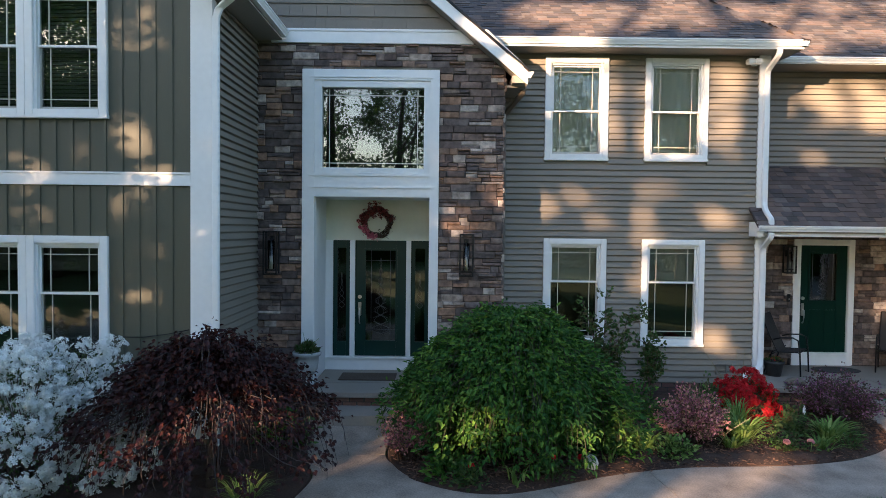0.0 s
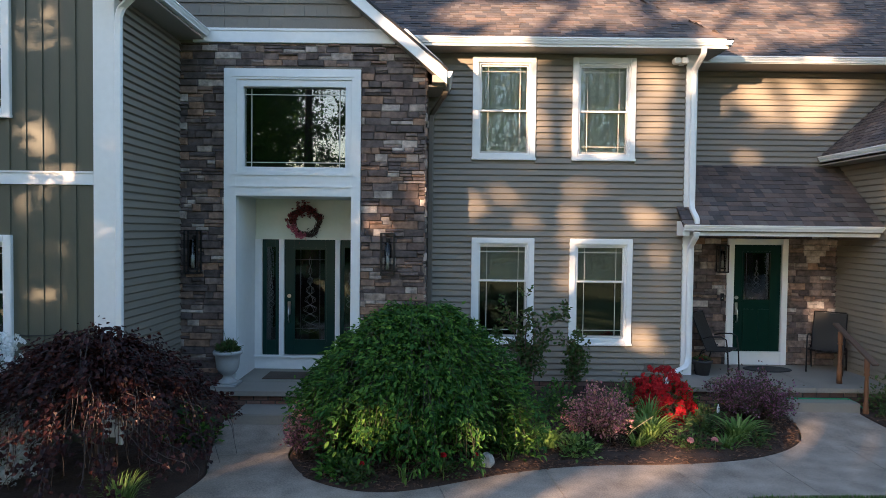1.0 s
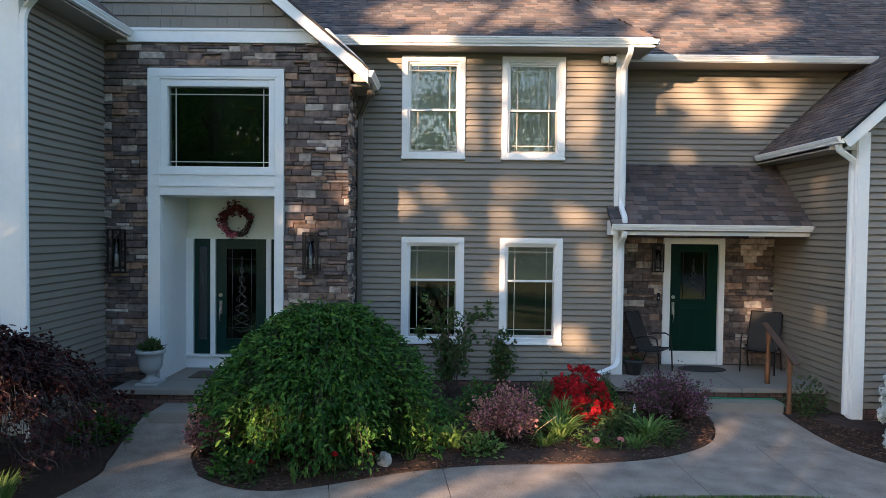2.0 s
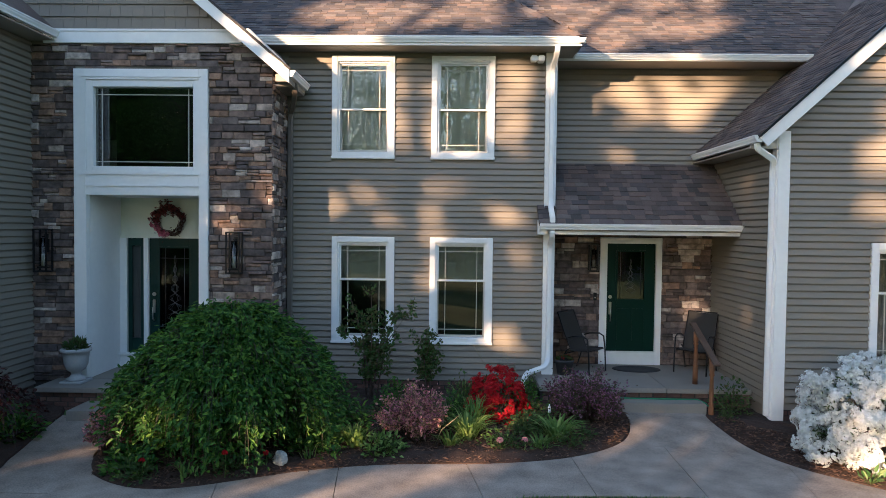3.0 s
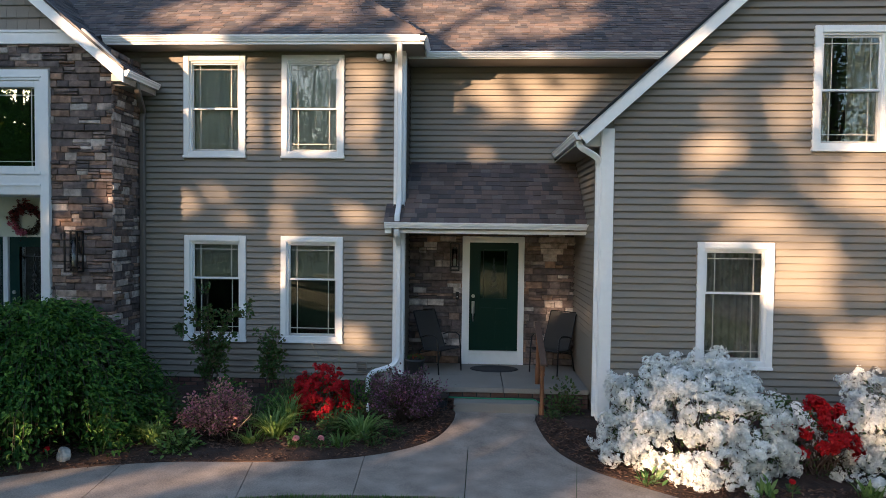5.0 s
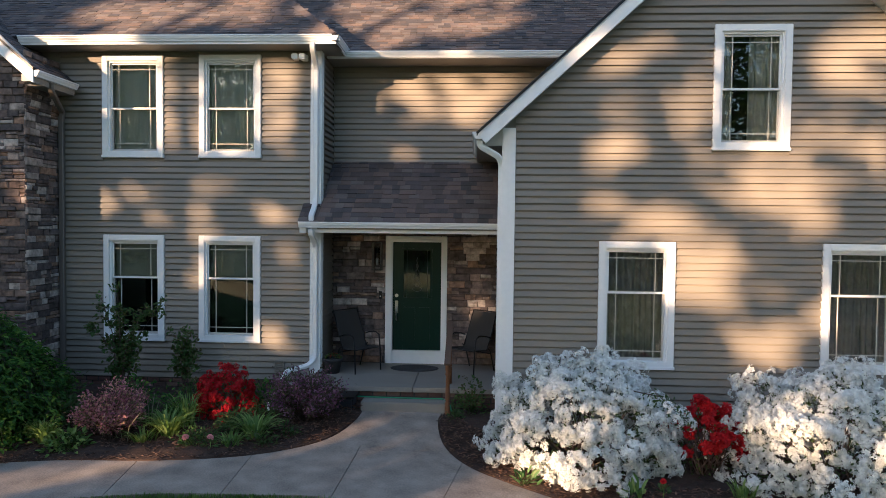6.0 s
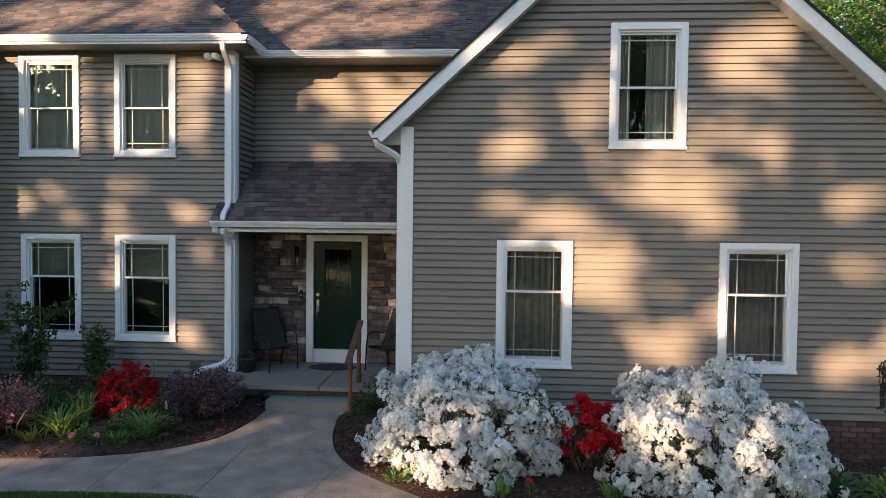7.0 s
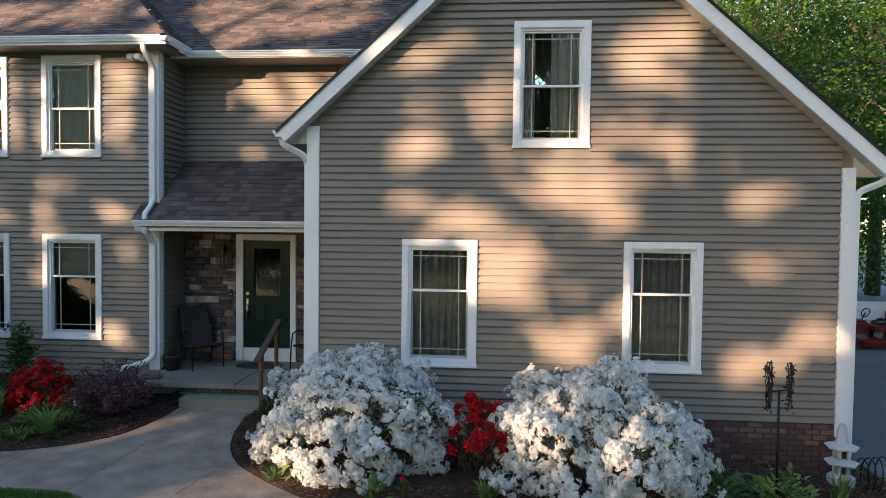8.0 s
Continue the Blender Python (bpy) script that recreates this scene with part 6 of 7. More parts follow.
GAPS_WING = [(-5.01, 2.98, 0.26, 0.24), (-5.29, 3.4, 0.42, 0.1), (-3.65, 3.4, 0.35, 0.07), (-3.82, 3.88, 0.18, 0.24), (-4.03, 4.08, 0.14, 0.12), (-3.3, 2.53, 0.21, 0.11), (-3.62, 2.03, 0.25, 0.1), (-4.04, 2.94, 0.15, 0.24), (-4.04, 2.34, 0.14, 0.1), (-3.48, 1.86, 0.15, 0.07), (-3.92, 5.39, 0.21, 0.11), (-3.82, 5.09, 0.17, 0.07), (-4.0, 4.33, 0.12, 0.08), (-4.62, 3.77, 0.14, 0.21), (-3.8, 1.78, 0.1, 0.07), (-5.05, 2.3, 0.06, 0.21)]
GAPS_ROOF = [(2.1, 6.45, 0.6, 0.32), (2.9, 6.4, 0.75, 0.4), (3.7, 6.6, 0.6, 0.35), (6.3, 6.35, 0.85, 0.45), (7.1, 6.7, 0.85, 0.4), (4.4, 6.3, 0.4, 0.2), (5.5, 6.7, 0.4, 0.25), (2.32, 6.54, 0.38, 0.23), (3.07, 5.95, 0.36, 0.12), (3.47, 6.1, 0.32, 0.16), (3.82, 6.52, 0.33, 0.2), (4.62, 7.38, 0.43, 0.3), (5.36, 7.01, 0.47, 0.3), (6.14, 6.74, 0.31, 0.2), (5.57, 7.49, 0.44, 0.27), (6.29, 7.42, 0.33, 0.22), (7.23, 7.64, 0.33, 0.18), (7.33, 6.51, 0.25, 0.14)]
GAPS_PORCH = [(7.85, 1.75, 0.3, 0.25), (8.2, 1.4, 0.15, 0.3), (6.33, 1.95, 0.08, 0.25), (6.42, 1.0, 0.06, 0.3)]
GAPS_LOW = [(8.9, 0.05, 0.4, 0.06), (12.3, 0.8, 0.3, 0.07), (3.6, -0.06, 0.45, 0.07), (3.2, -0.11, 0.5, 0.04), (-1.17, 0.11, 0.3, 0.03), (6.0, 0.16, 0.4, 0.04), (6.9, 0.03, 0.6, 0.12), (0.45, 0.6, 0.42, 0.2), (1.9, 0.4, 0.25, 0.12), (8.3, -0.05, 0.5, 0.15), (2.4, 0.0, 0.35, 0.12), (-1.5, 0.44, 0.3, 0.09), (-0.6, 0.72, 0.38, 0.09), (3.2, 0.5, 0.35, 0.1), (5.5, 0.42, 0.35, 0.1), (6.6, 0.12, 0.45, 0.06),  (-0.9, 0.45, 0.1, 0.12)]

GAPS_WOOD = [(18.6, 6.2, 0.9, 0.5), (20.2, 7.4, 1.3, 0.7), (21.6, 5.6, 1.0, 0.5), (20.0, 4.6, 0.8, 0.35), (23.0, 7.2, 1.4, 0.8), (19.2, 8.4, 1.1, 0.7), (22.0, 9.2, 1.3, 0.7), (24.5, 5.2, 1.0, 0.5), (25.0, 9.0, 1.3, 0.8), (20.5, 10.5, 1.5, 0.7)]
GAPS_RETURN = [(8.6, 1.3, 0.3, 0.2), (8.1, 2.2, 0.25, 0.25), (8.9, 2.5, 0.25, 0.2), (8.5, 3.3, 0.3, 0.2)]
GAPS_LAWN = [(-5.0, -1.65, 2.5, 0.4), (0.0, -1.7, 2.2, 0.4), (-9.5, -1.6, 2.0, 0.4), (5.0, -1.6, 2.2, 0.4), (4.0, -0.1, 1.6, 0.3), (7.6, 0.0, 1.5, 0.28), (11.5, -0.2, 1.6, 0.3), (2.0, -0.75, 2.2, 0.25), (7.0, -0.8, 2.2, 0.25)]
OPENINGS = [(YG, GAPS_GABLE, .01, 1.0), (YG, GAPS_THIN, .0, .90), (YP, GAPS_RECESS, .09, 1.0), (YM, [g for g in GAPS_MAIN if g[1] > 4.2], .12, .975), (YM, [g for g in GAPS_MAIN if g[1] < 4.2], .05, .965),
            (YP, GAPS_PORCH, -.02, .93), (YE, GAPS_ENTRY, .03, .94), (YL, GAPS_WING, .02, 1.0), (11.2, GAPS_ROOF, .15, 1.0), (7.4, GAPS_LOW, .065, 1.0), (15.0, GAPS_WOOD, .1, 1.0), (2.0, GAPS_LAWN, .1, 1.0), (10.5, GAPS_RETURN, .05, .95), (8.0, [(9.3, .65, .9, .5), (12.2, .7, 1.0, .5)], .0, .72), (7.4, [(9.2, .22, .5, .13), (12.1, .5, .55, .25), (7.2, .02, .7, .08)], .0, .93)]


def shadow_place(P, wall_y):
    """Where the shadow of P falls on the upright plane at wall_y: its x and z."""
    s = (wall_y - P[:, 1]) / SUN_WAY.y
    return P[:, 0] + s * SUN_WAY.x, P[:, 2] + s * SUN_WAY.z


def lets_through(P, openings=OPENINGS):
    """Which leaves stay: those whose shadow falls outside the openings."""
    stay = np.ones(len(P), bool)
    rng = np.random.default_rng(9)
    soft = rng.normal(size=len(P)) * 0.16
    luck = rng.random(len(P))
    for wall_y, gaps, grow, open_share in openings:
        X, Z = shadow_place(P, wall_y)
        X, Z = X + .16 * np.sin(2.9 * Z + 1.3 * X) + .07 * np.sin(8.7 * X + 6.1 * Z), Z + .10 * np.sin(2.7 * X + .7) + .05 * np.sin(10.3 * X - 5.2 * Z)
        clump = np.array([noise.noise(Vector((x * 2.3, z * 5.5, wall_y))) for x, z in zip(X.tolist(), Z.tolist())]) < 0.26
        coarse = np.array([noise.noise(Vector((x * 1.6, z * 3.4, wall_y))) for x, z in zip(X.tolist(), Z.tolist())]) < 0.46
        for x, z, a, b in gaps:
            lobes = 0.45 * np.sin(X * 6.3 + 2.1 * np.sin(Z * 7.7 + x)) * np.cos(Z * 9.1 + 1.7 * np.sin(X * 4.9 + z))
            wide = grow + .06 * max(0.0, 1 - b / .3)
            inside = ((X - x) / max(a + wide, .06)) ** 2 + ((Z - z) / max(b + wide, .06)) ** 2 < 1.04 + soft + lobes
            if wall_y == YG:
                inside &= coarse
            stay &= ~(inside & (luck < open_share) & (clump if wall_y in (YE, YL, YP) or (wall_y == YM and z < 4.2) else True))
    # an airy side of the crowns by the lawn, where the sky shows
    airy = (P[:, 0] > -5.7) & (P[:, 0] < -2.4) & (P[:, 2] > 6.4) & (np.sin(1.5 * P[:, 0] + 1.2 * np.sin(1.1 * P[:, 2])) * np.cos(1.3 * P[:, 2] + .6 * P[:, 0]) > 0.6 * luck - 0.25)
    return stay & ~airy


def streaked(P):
    """Leaves of the added near tree, in layers with long slits that streak the wing's sunlight; open where the entrance
    catches the sun.
    """
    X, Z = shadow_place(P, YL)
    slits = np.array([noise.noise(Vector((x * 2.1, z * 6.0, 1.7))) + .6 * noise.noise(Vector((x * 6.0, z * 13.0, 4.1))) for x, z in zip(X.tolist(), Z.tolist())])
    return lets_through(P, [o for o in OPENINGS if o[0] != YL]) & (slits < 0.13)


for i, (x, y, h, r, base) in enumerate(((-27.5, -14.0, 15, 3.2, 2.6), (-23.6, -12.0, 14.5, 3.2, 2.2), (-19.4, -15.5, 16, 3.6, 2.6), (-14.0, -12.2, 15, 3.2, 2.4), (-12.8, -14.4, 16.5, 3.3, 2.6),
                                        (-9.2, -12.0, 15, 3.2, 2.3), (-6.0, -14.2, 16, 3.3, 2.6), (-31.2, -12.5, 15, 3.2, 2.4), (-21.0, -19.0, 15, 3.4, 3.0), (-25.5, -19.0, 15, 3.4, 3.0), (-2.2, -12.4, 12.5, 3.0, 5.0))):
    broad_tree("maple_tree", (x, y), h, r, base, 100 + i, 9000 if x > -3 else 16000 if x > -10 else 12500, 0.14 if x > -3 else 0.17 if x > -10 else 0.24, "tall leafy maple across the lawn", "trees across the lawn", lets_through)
# out of view, added to break the sun on the wing into fine dapples
broad_tree("maple_tree", (-10.8, -0.8), 8.6, 2.7, 2.4, 120, 24000, 0.085, "unseen leafy maple added to streak the sun on the wing", "trees across the lawn", streaked)
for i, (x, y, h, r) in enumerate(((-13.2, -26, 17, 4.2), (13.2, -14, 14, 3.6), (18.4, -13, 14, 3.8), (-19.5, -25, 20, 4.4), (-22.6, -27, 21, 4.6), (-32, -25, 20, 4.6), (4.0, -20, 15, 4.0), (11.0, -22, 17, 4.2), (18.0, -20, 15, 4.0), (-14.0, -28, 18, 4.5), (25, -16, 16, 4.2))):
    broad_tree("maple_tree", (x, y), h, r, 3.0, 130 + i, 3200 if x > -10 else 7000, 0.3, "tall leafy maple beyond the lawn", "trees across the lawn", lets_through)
for i, (x, y, h, r, b) in enumerate(((19.5, 30, 14, 4.0, 0.4), (24.5, 30, 14, 4.5, 0.4), (31, 36, 17, 5.5, 0.3), (17.5, 38, 16, 5, 0.3), (20.5, 15.5, 11, 3.0, 3.2), (24, 22, 14, 4.0, 2.5), (28, 17, 14, 4.0, 2.0), (22, 29, 16, 4.2, 2.0), (30, 27, 17, 4.5, 1.5), (26.5, 34, 18, 5, 1.0), (35, 24, 17, 5, 1.0), (18.6, 24, 13, 3.0, 3.0))):
    broad_tree("wood_tree", (x, y), h, r, b, 160 + i, 20000 if y < 25 else 9000, 0.10 if y < 25 else 0.2, "bright green broadleaf tree at the edge of the wood", "trees beside the drive", None, -0.45, layered=y < 25)

# the far woods that close the lawn all round, too many leaves to count
rng = np.random.default_rng(300)
n = 26000
a = np.radians(rng.uniform(150, 390, n))
rad = rng.uniform(36, 44, n)
hgt = (5.5 + 1.2 * np.sin(a * 23) + 0.8 * np.sin(a * 57 + 1)) * np.where((a > 3.7) & (a < 4.6), .4, 1.0)
P = np.column_stack([3 + rad * np.cos(a), 4 + rad * np.sin(a), rng.uniform(-0.4, 1, n) * hgt])
P = P[P[:, 2] > -0.4]
tagged(leaves("far_woods", P, rng.normal(size=P.shape), rng.normal(size=P.shape) + np.array([0, 0, .5]), rng.uniform(.7, 1.3, len(P)), rng.uniform(.5, .9, len(P)), TREE_LEAF), "dark green woods beyond the lawn", "woods", kind="stuff")

# ---- things on the walls and porches ----
CANDLE = material("candle_sleeve", (0.24, 0.23, 0.21), 0.6, vary=0.1)


def wall_lantern(x, z, y, w, h):
    g = empty("wall_lantern", "black open-frame wall lantern with a glass tube", "lamp", "wall lanterns", at=(x, y, z))
    d = 0.15
    t = 0.0105
    part("back_plate", boxes((x - .035, y - .015, z + .3, x + .035, y + .004, z + h - .08), bevel=.003), BLACK, g)
    bars = []
    for dx in (-w / 2, w / 2):
        for yy in (y - .03, y - .03 - d):
            bars.append((x + dx - t, yy - t, z, x + dx + t, yy + t, z + h))
    part("frame", boxes(*bars, *[(x - w / 2 + t, yy - t, zz - t, x + w / 2 - t, yy + t, zz + t) for yy in (y - .03, y - .03 - d) for zz in (z + t, z + h - t)],
                        *[(x + dx - t, y - .03 - d + t, zz - t, x + dx + t, y - .03 - t, zz + t) for dx in (-w / 2, w / 2) for zz in (z + t, z + h - t)]), BLACK, g)
    lathe("glass_tube", [(.045, z + .09), (.047, z + .1), (.047, z + h * .78), (.045, z + h * .78)], GLASS, g, (x, y - .03 - d / 2, 0))
    lathe("candle", [(.026, z + .09), (.026, z + h * .42), (.005, z + h * .42), (.004, z + h * .46)], CANDLE, g, (x, y - .03 - d / 2, 0), "grey candle sleeve")
    part("holder", boxes((x - w / 2 + t, y - .03 - d / 2 - .012, z + .06, x + w / 2 - t, y - .03 - d / 2 + .012, z + .085)), BLACK, g)
    part("arm", boxes((x - .012, y - .04 - d / 2, z + h * .80, x + .012, y, z + h * .83)), BLACK, g)
    return g


wall_lantern(0.375, 2.085, YE - 0.035, 0.195, 0.65)
wall_lantern(-2.605, 2.08, YE - 0.035, 0.195, 0.67)
wall_lantern(6.24, 2.08, YP - 0.035, 0.15, 0.50)


def wreath():
    g = empty("wreath", "round twig wreath with dark red and pink blossoms over the door", "wreath", at=(-1.10, 10.9, 2.9))
    rng = np.random.default_rng(4)
    lines = []
    for k in range(26):
        ph, rr = rng.uniform(0, 6.28), rng.uniform(.19, .25)
        lines.append(([(-1.10 + (rr + .03 * math.sin(5 * t + ph)) * math.cos(t + ph), 10.895 + .03 * math.cos(4 * t + ph), 2.90 + (rr + .03 * math.sin(5 * t + ph)) * math.sin(t + ph)) for t in np.linspace(0, 5.2, 26)], .005))
    tagged(tubes("twig_ring", lines, TWIG, g, sides=4), kind="stuff")
    t = np.concatenate([rng.uniform(0.2, 3.3, 110), rng.uniform(-1.0, 6.2, 60)])
    P = np.column_stack([-1.10 + (.225 + rng.normal(size=170) * .05) * np.cos(t), 10.86 + rng.normal(size=170) * .02, 2.90 + (.225 + rng.normal(size=170) * .05) * np.sin(t)])
    N = rng.normal(size=(170, 3)) + np.array([0, -1.2, 0])
    flowers("red_blossoms", P[:110], N[:110], rng.uniform(.026, .05, 110), material("wreath_red", (.2, .03, .03), .7, pieces=[(.16, .02, .025), (.28, .05, .05), (.1, .02, .02)]), g)
    a = rng.uniform(3.3, 4.8, 60)
    Q = np.column_stack([-1.10 + (.235 + rng.normal(size=60) * .04) * np.cos(a), 10.84 + rng.normal(size=60) * .02, 2.90 + (.235 + rng.normal(size=60) * .04) * np.sin(a)])
    flowers("pink_blossoms", Q[:44], N[:44], rng.uniform(.026, .045, 44), material("wreath_pink", (.5, .1, .17), .7, pieces=[(.42, .07, .13), (.6, .17, .24), (.35, .05, .1)]), g)
    flowers("pale_blossoms", Q[44:], N[44:60], rng.uniform(.016, .026, 16), P_PINK, g)
    tagged(leaves("sprigwork", P, N * .3 + rng.normal(size=(170, 3)), N, .06, .02, L_RED, g), kind="stuff")


wreath()


def urn():
    at = (-2.03, 9.74, 0.40)
    g = empty("urn_planter", "pale grey footed urn with leafy plants on the entrance slab", "planter", at=at)
    m = material("urn_stone", (.42, .42, .41), .8, vary=.15, grain=60, bump=.2)
    part("plinth", boxes((at[0] - .17, at[1] - .17, .40, at[0] + .17, at[1] + .17, .435), bevel=.008), m, g)
    lathe("bowl", [(.14, .035), (.145, .06), (.09, .09), (.065, .13), (.075, .16), (.13, .20), (.165, .27), (.178, .38), (.185, .46), (.215, .475), (.22, .51), (.205, .53), (.185, .525), (.17, .48), (.02, .47)], m, g, at)
    rng = np.random.default_rng(12)
    d = dome(rng, 230, 0.05)
    P = np.array([at[0], at[1], .90]) + d * np.array([.15, .15, .16]) * rng.uniform(.4, 1, (230, 1))
    leaves("foliage", P, unit(d + rng.normal(size=d.shape) * .6 + np.array([0, 0, .3])), d + rng.normal(size=d.shape) * .5, rng.uniform(.05, .12, len(d)), .026, L_ROSE, g)
    b = [([(at[0], at[1], .88), (at[0] + .1, at[1], 1.05), (at[0] + .19, at[1] - .05, 1.14)], .003), ([(at[0], at[1], .88), (at[0] - .02, at[1], 1.05), (at[0] - .06, at[1], 1.22)], .003)]
    tubes("spikes", b, L_BLADE, g, sides=4)


urn()
RUG = material("coir_mat", (.085, .062, .045), .95, vary=.3, grain=180, bump=.6)
RUBBER = material("rubber_mat", (.03, .03, .032), .8, vary=.3, grain=90, bump=.4)
tagged(part("door_mat", boxes((-1.62, 10.12, .40, -.72, 10.62, .418), bevel=.006), RUG), "brown coir door mat before the front door", "mat")
tagged(lathe("door_mat", [(.41, 0), (.42, .006), (.41, .014), (.36, .016), (.35, .012), (.02, .012)], RUBBER, None, (0, 0, 0)), "dark oval rubber mat before the side door", "mat")
bpy.data.objects["door_mat.001"].location, bpy.data.objects["door_mat.001"].scale = (6.95, 11.28, .40), (1, .62, 1)


def patio_chair(at, turn):
    g = empty("patio_chair", "brown sling patio chair with curved metal arms on the porch", "chair", "porch chairs", at=(0, 0, 0))
    for s in (-1, 1):
        x = .27 * s
        tubes("side_frame", [([(x, -.27, 0), (x, -.25, .40), (x, -.22, .60), (x, -.14, .64), (x, .05, .62), (x, .16, .58)], .013)], BLACK, g, sides=7)
        tubes("back_leg", [([(x, .30, 0), (x, .18, .36), (x, .10, .42)], .013)], BLACK, g, sides=7)
        tubes("back_post", [([(x * .93, -.22, .40), (x * .93, .10, .37), (x * .93, .22, .62), (x * .93, .38, 1.0)], .012)], BLACK, g, sides=7)
    for a, b, c in ((.25, -.23, .39), (.25, .38, 1.0), (.27, .22, .3)):
        tubes("cross_bar", [([(-a, b, c), (a, b, c)], .010)], BLACK, g, sides=6)
    vs, fs = [], []
    prof = [(-.23, .405), (-.12, .385), (0, .372), (.09, .375), (.13, .42), (.20, .60), (.28, .78), (.375, 1.0)]
    for y, z in prof:
        for k in range(7):
            u = -1 + k / 3
            vs.append((u * .245, y + .012 * (1 - u * u), z - .018 * (1 - u * u)))
    m = len(vs)
    vs += [(x, y + .006, z - .006) for x, y, z in vs]
    for i in range(len(prof) - 1):
        for k in range(6):
            q = (i * 7 + k, i * 7 + k + 1, (i + 1) * 7 + k + 1, (i + 1) * 7 + k)
            fs += [q, tuple(n + m for n in q[::-1])]
    ob = raw("sling", vs, fs, FABRIC, g, "dark woven sling seat")
    for p in ob.data.polygons:
        p.use_smooth = True
    g.matrix_basis = pose(*at, 0, 0, turn)
    return g


patio_chair((6.0, 11.1, .40), 48)
patio_chair((7.93, 11.18, .40), -38)


def flower_pot():
    at = (5.62, 10.82, .40)
    g = empty("flower_pot", "dark plastic pot with red geraniums on the porch", "planter", at=at)
    lathe("pot", [(.11, 0), (.15, .21), (.165, .215), (.165, .25), (.145, .25), (.13, .2), (.02, .2)], RUBBER, g, at)
    rng = np.random.default_rng(3)
    d = dome(rng, 60, 0.1)
    leaves("foliage", np.array(at) + np.array([0, 0, .22]) + d * np.array([.12, .12, .07]), d, d + rng.normal(size=d.shape) * .4, .05, .035, L_ROSE, g)
    d = dome(rng, 12, 0.3)
    flowers("blossoms", np.array(at) + np.array([.03, -.02, .24]) + d * .09, d, .022, P_RED, g, "", rng)


flower_pot()


def lump_stone(name, at, r, mat, label, category, seed, squash=(1, 1, 1)):
    bm = bmesh.new()
    bmesh.ops.create_icosphere(bm, subdivisions=3, radius=1)
    for v in bm.verts:
        k = 1 + .28 * noise.noise(v.co * 1.4 + Vector((seed, 0, 0))) + .1 * noise.noise(v.co * 4 + Vector((0, seed, 0)))
        v.co = Vector((at[0] + v.co.x * r * k * squash[0], at[1] + v.co.y * r * k * squash[1], at[2] + v.co.z * r * k * squash[2]))
    return tagged(part(name, bm, mat), label, category)


PALE = material("pale_rock", (.48, .46, .42), .9, vary=.35, grain=25, blotch=9, bump=.8)
lump_stone("rock", (1.76, 7.45, .10), .095, PALE, "rough white rock standing at the bed's edge", "rock", 2, (.85, .8, 1.15))
lump_stone("driftwood", (5.62, 10.15, .455), .10, material("driftwood", (.16, .13, .10), .9, vary=.4, bump=.6), "lump of grey-brown driftwood on the porch edge", "driftwood", 5, (1.7, .8, .6))
HOSE = material("green_hose", (.02, .22, .10), .4, vary=.1)
tagged(tubes("garden_hose", [([(6.2, 9.88, .26), (6.6, 9.90, .248), (7.1, 9.895, .248), (7.5, 9.90, .248), (7.62, 9.85, .2), (7.66, 9.7, .12)], .011)], HOSE, sides=8), "green garden hose lying along the side step", "hose")
tagged(tubes("garden_hose", [([(-2.2, 9.2, .06), (-1.9, 8.95, .05), (-1.5, 8.80, .03), (-1.0, 8.81, .03), (-.5, 8.83, .03), (-.1, 8.75, .07)], .011)], HOSE, sides=8), "green garden hose lying before the front step", "hose")

rail = empty("handrail", "brown stained wooden handrail beside the side step", "handrail", at=(7.6, 9.6, 0))
for y, z0, z1 in ((9.607, -0.1, 0.93), (10.272, 0.40, 1.23)):
    h = z1 - z0
    lathe("post", [(.040, z0), (.040, z0 + h * .30), (.030, z0 + h * .32), (.043, z0 + h * .345), (.028, z0 + h * .37), (.034, z0 + h * .50), (.026, z0 + h * .74), (.042, z0 + h * .77), (.030, z0 + h * .80), (.038, z0 + h * .83), (.038, z1)], WOOD, rail, (7.60, y, 0), sides=14)
ra, rb = Vector((7.6, 9.42, .86)), Vector((7.6, 10.42, 1.33))
dv = (rb - ra).normalized()
nv = Vector((1, 0, 0)).cross(dv)
raw("rail", [tuple(p + Vector((1, 0, 0)) * a + nv * b) for p in (ra, rb) for a, b in ((-.045, .0), (.045, .0), (.045, .032), (-.045, .032))],
    [(0, 1, 2, 3), (7, 6, 5, 4), (0, 4, 5, 1), (1, 5, 6, 2), (2, 6, 7, 3), (3, 7, 4, 0)], material("weathered_rail", (.10, .06, .04), .7, vary=.3, grain=30, bump=.3, stretch=(6, .6, 6)), rail, "weathered grey-brown rail")

tub = empty("storage_tub", "dark blue-black plastic tub beside the step", "tub", at=(6.0, 9.75, .1))
part("tub_body", boxes((5.84, 9.6, .08, 6.2, 9.9, .30), bevel=.03), material("tub_plastic", (.02, .023, .03), .4), tub)
part("tub_rim", boxes((5.82, 9.58, .30, 6.22, 9.92, .325), bevel=.01), BLACK, tub)
tag = empty("plant_marker", "small white bottle on a stake among the flowers", "marker", at=(5.12, 9.0, 0))
tubes("stake", [([(5.12, 9.0, 0), (5.12, 9.0, .3)], .006)], BLACK, tag)
lathe("bottle", [(.018, .26), (.02, .27), (.02, .34), (.009, .36), (.009, .38)], WHITE, tag, (5.12, 9.0, 0))
vent = empty("wall_vent", "square taupe dryer vent in the siding", "vent", at=(4.72, YM, .5))
part("hood", boxes((4.63, YM - .045, .41, 4.81, YM, .43), (4.63, YM - .045, .57, 4.81, YM, .59), (4.63, YM - .045, .43, 4.65, YM, .57), (4.79, YM - .045, .43, 4.81, YM, .57)), SIDING, vent)
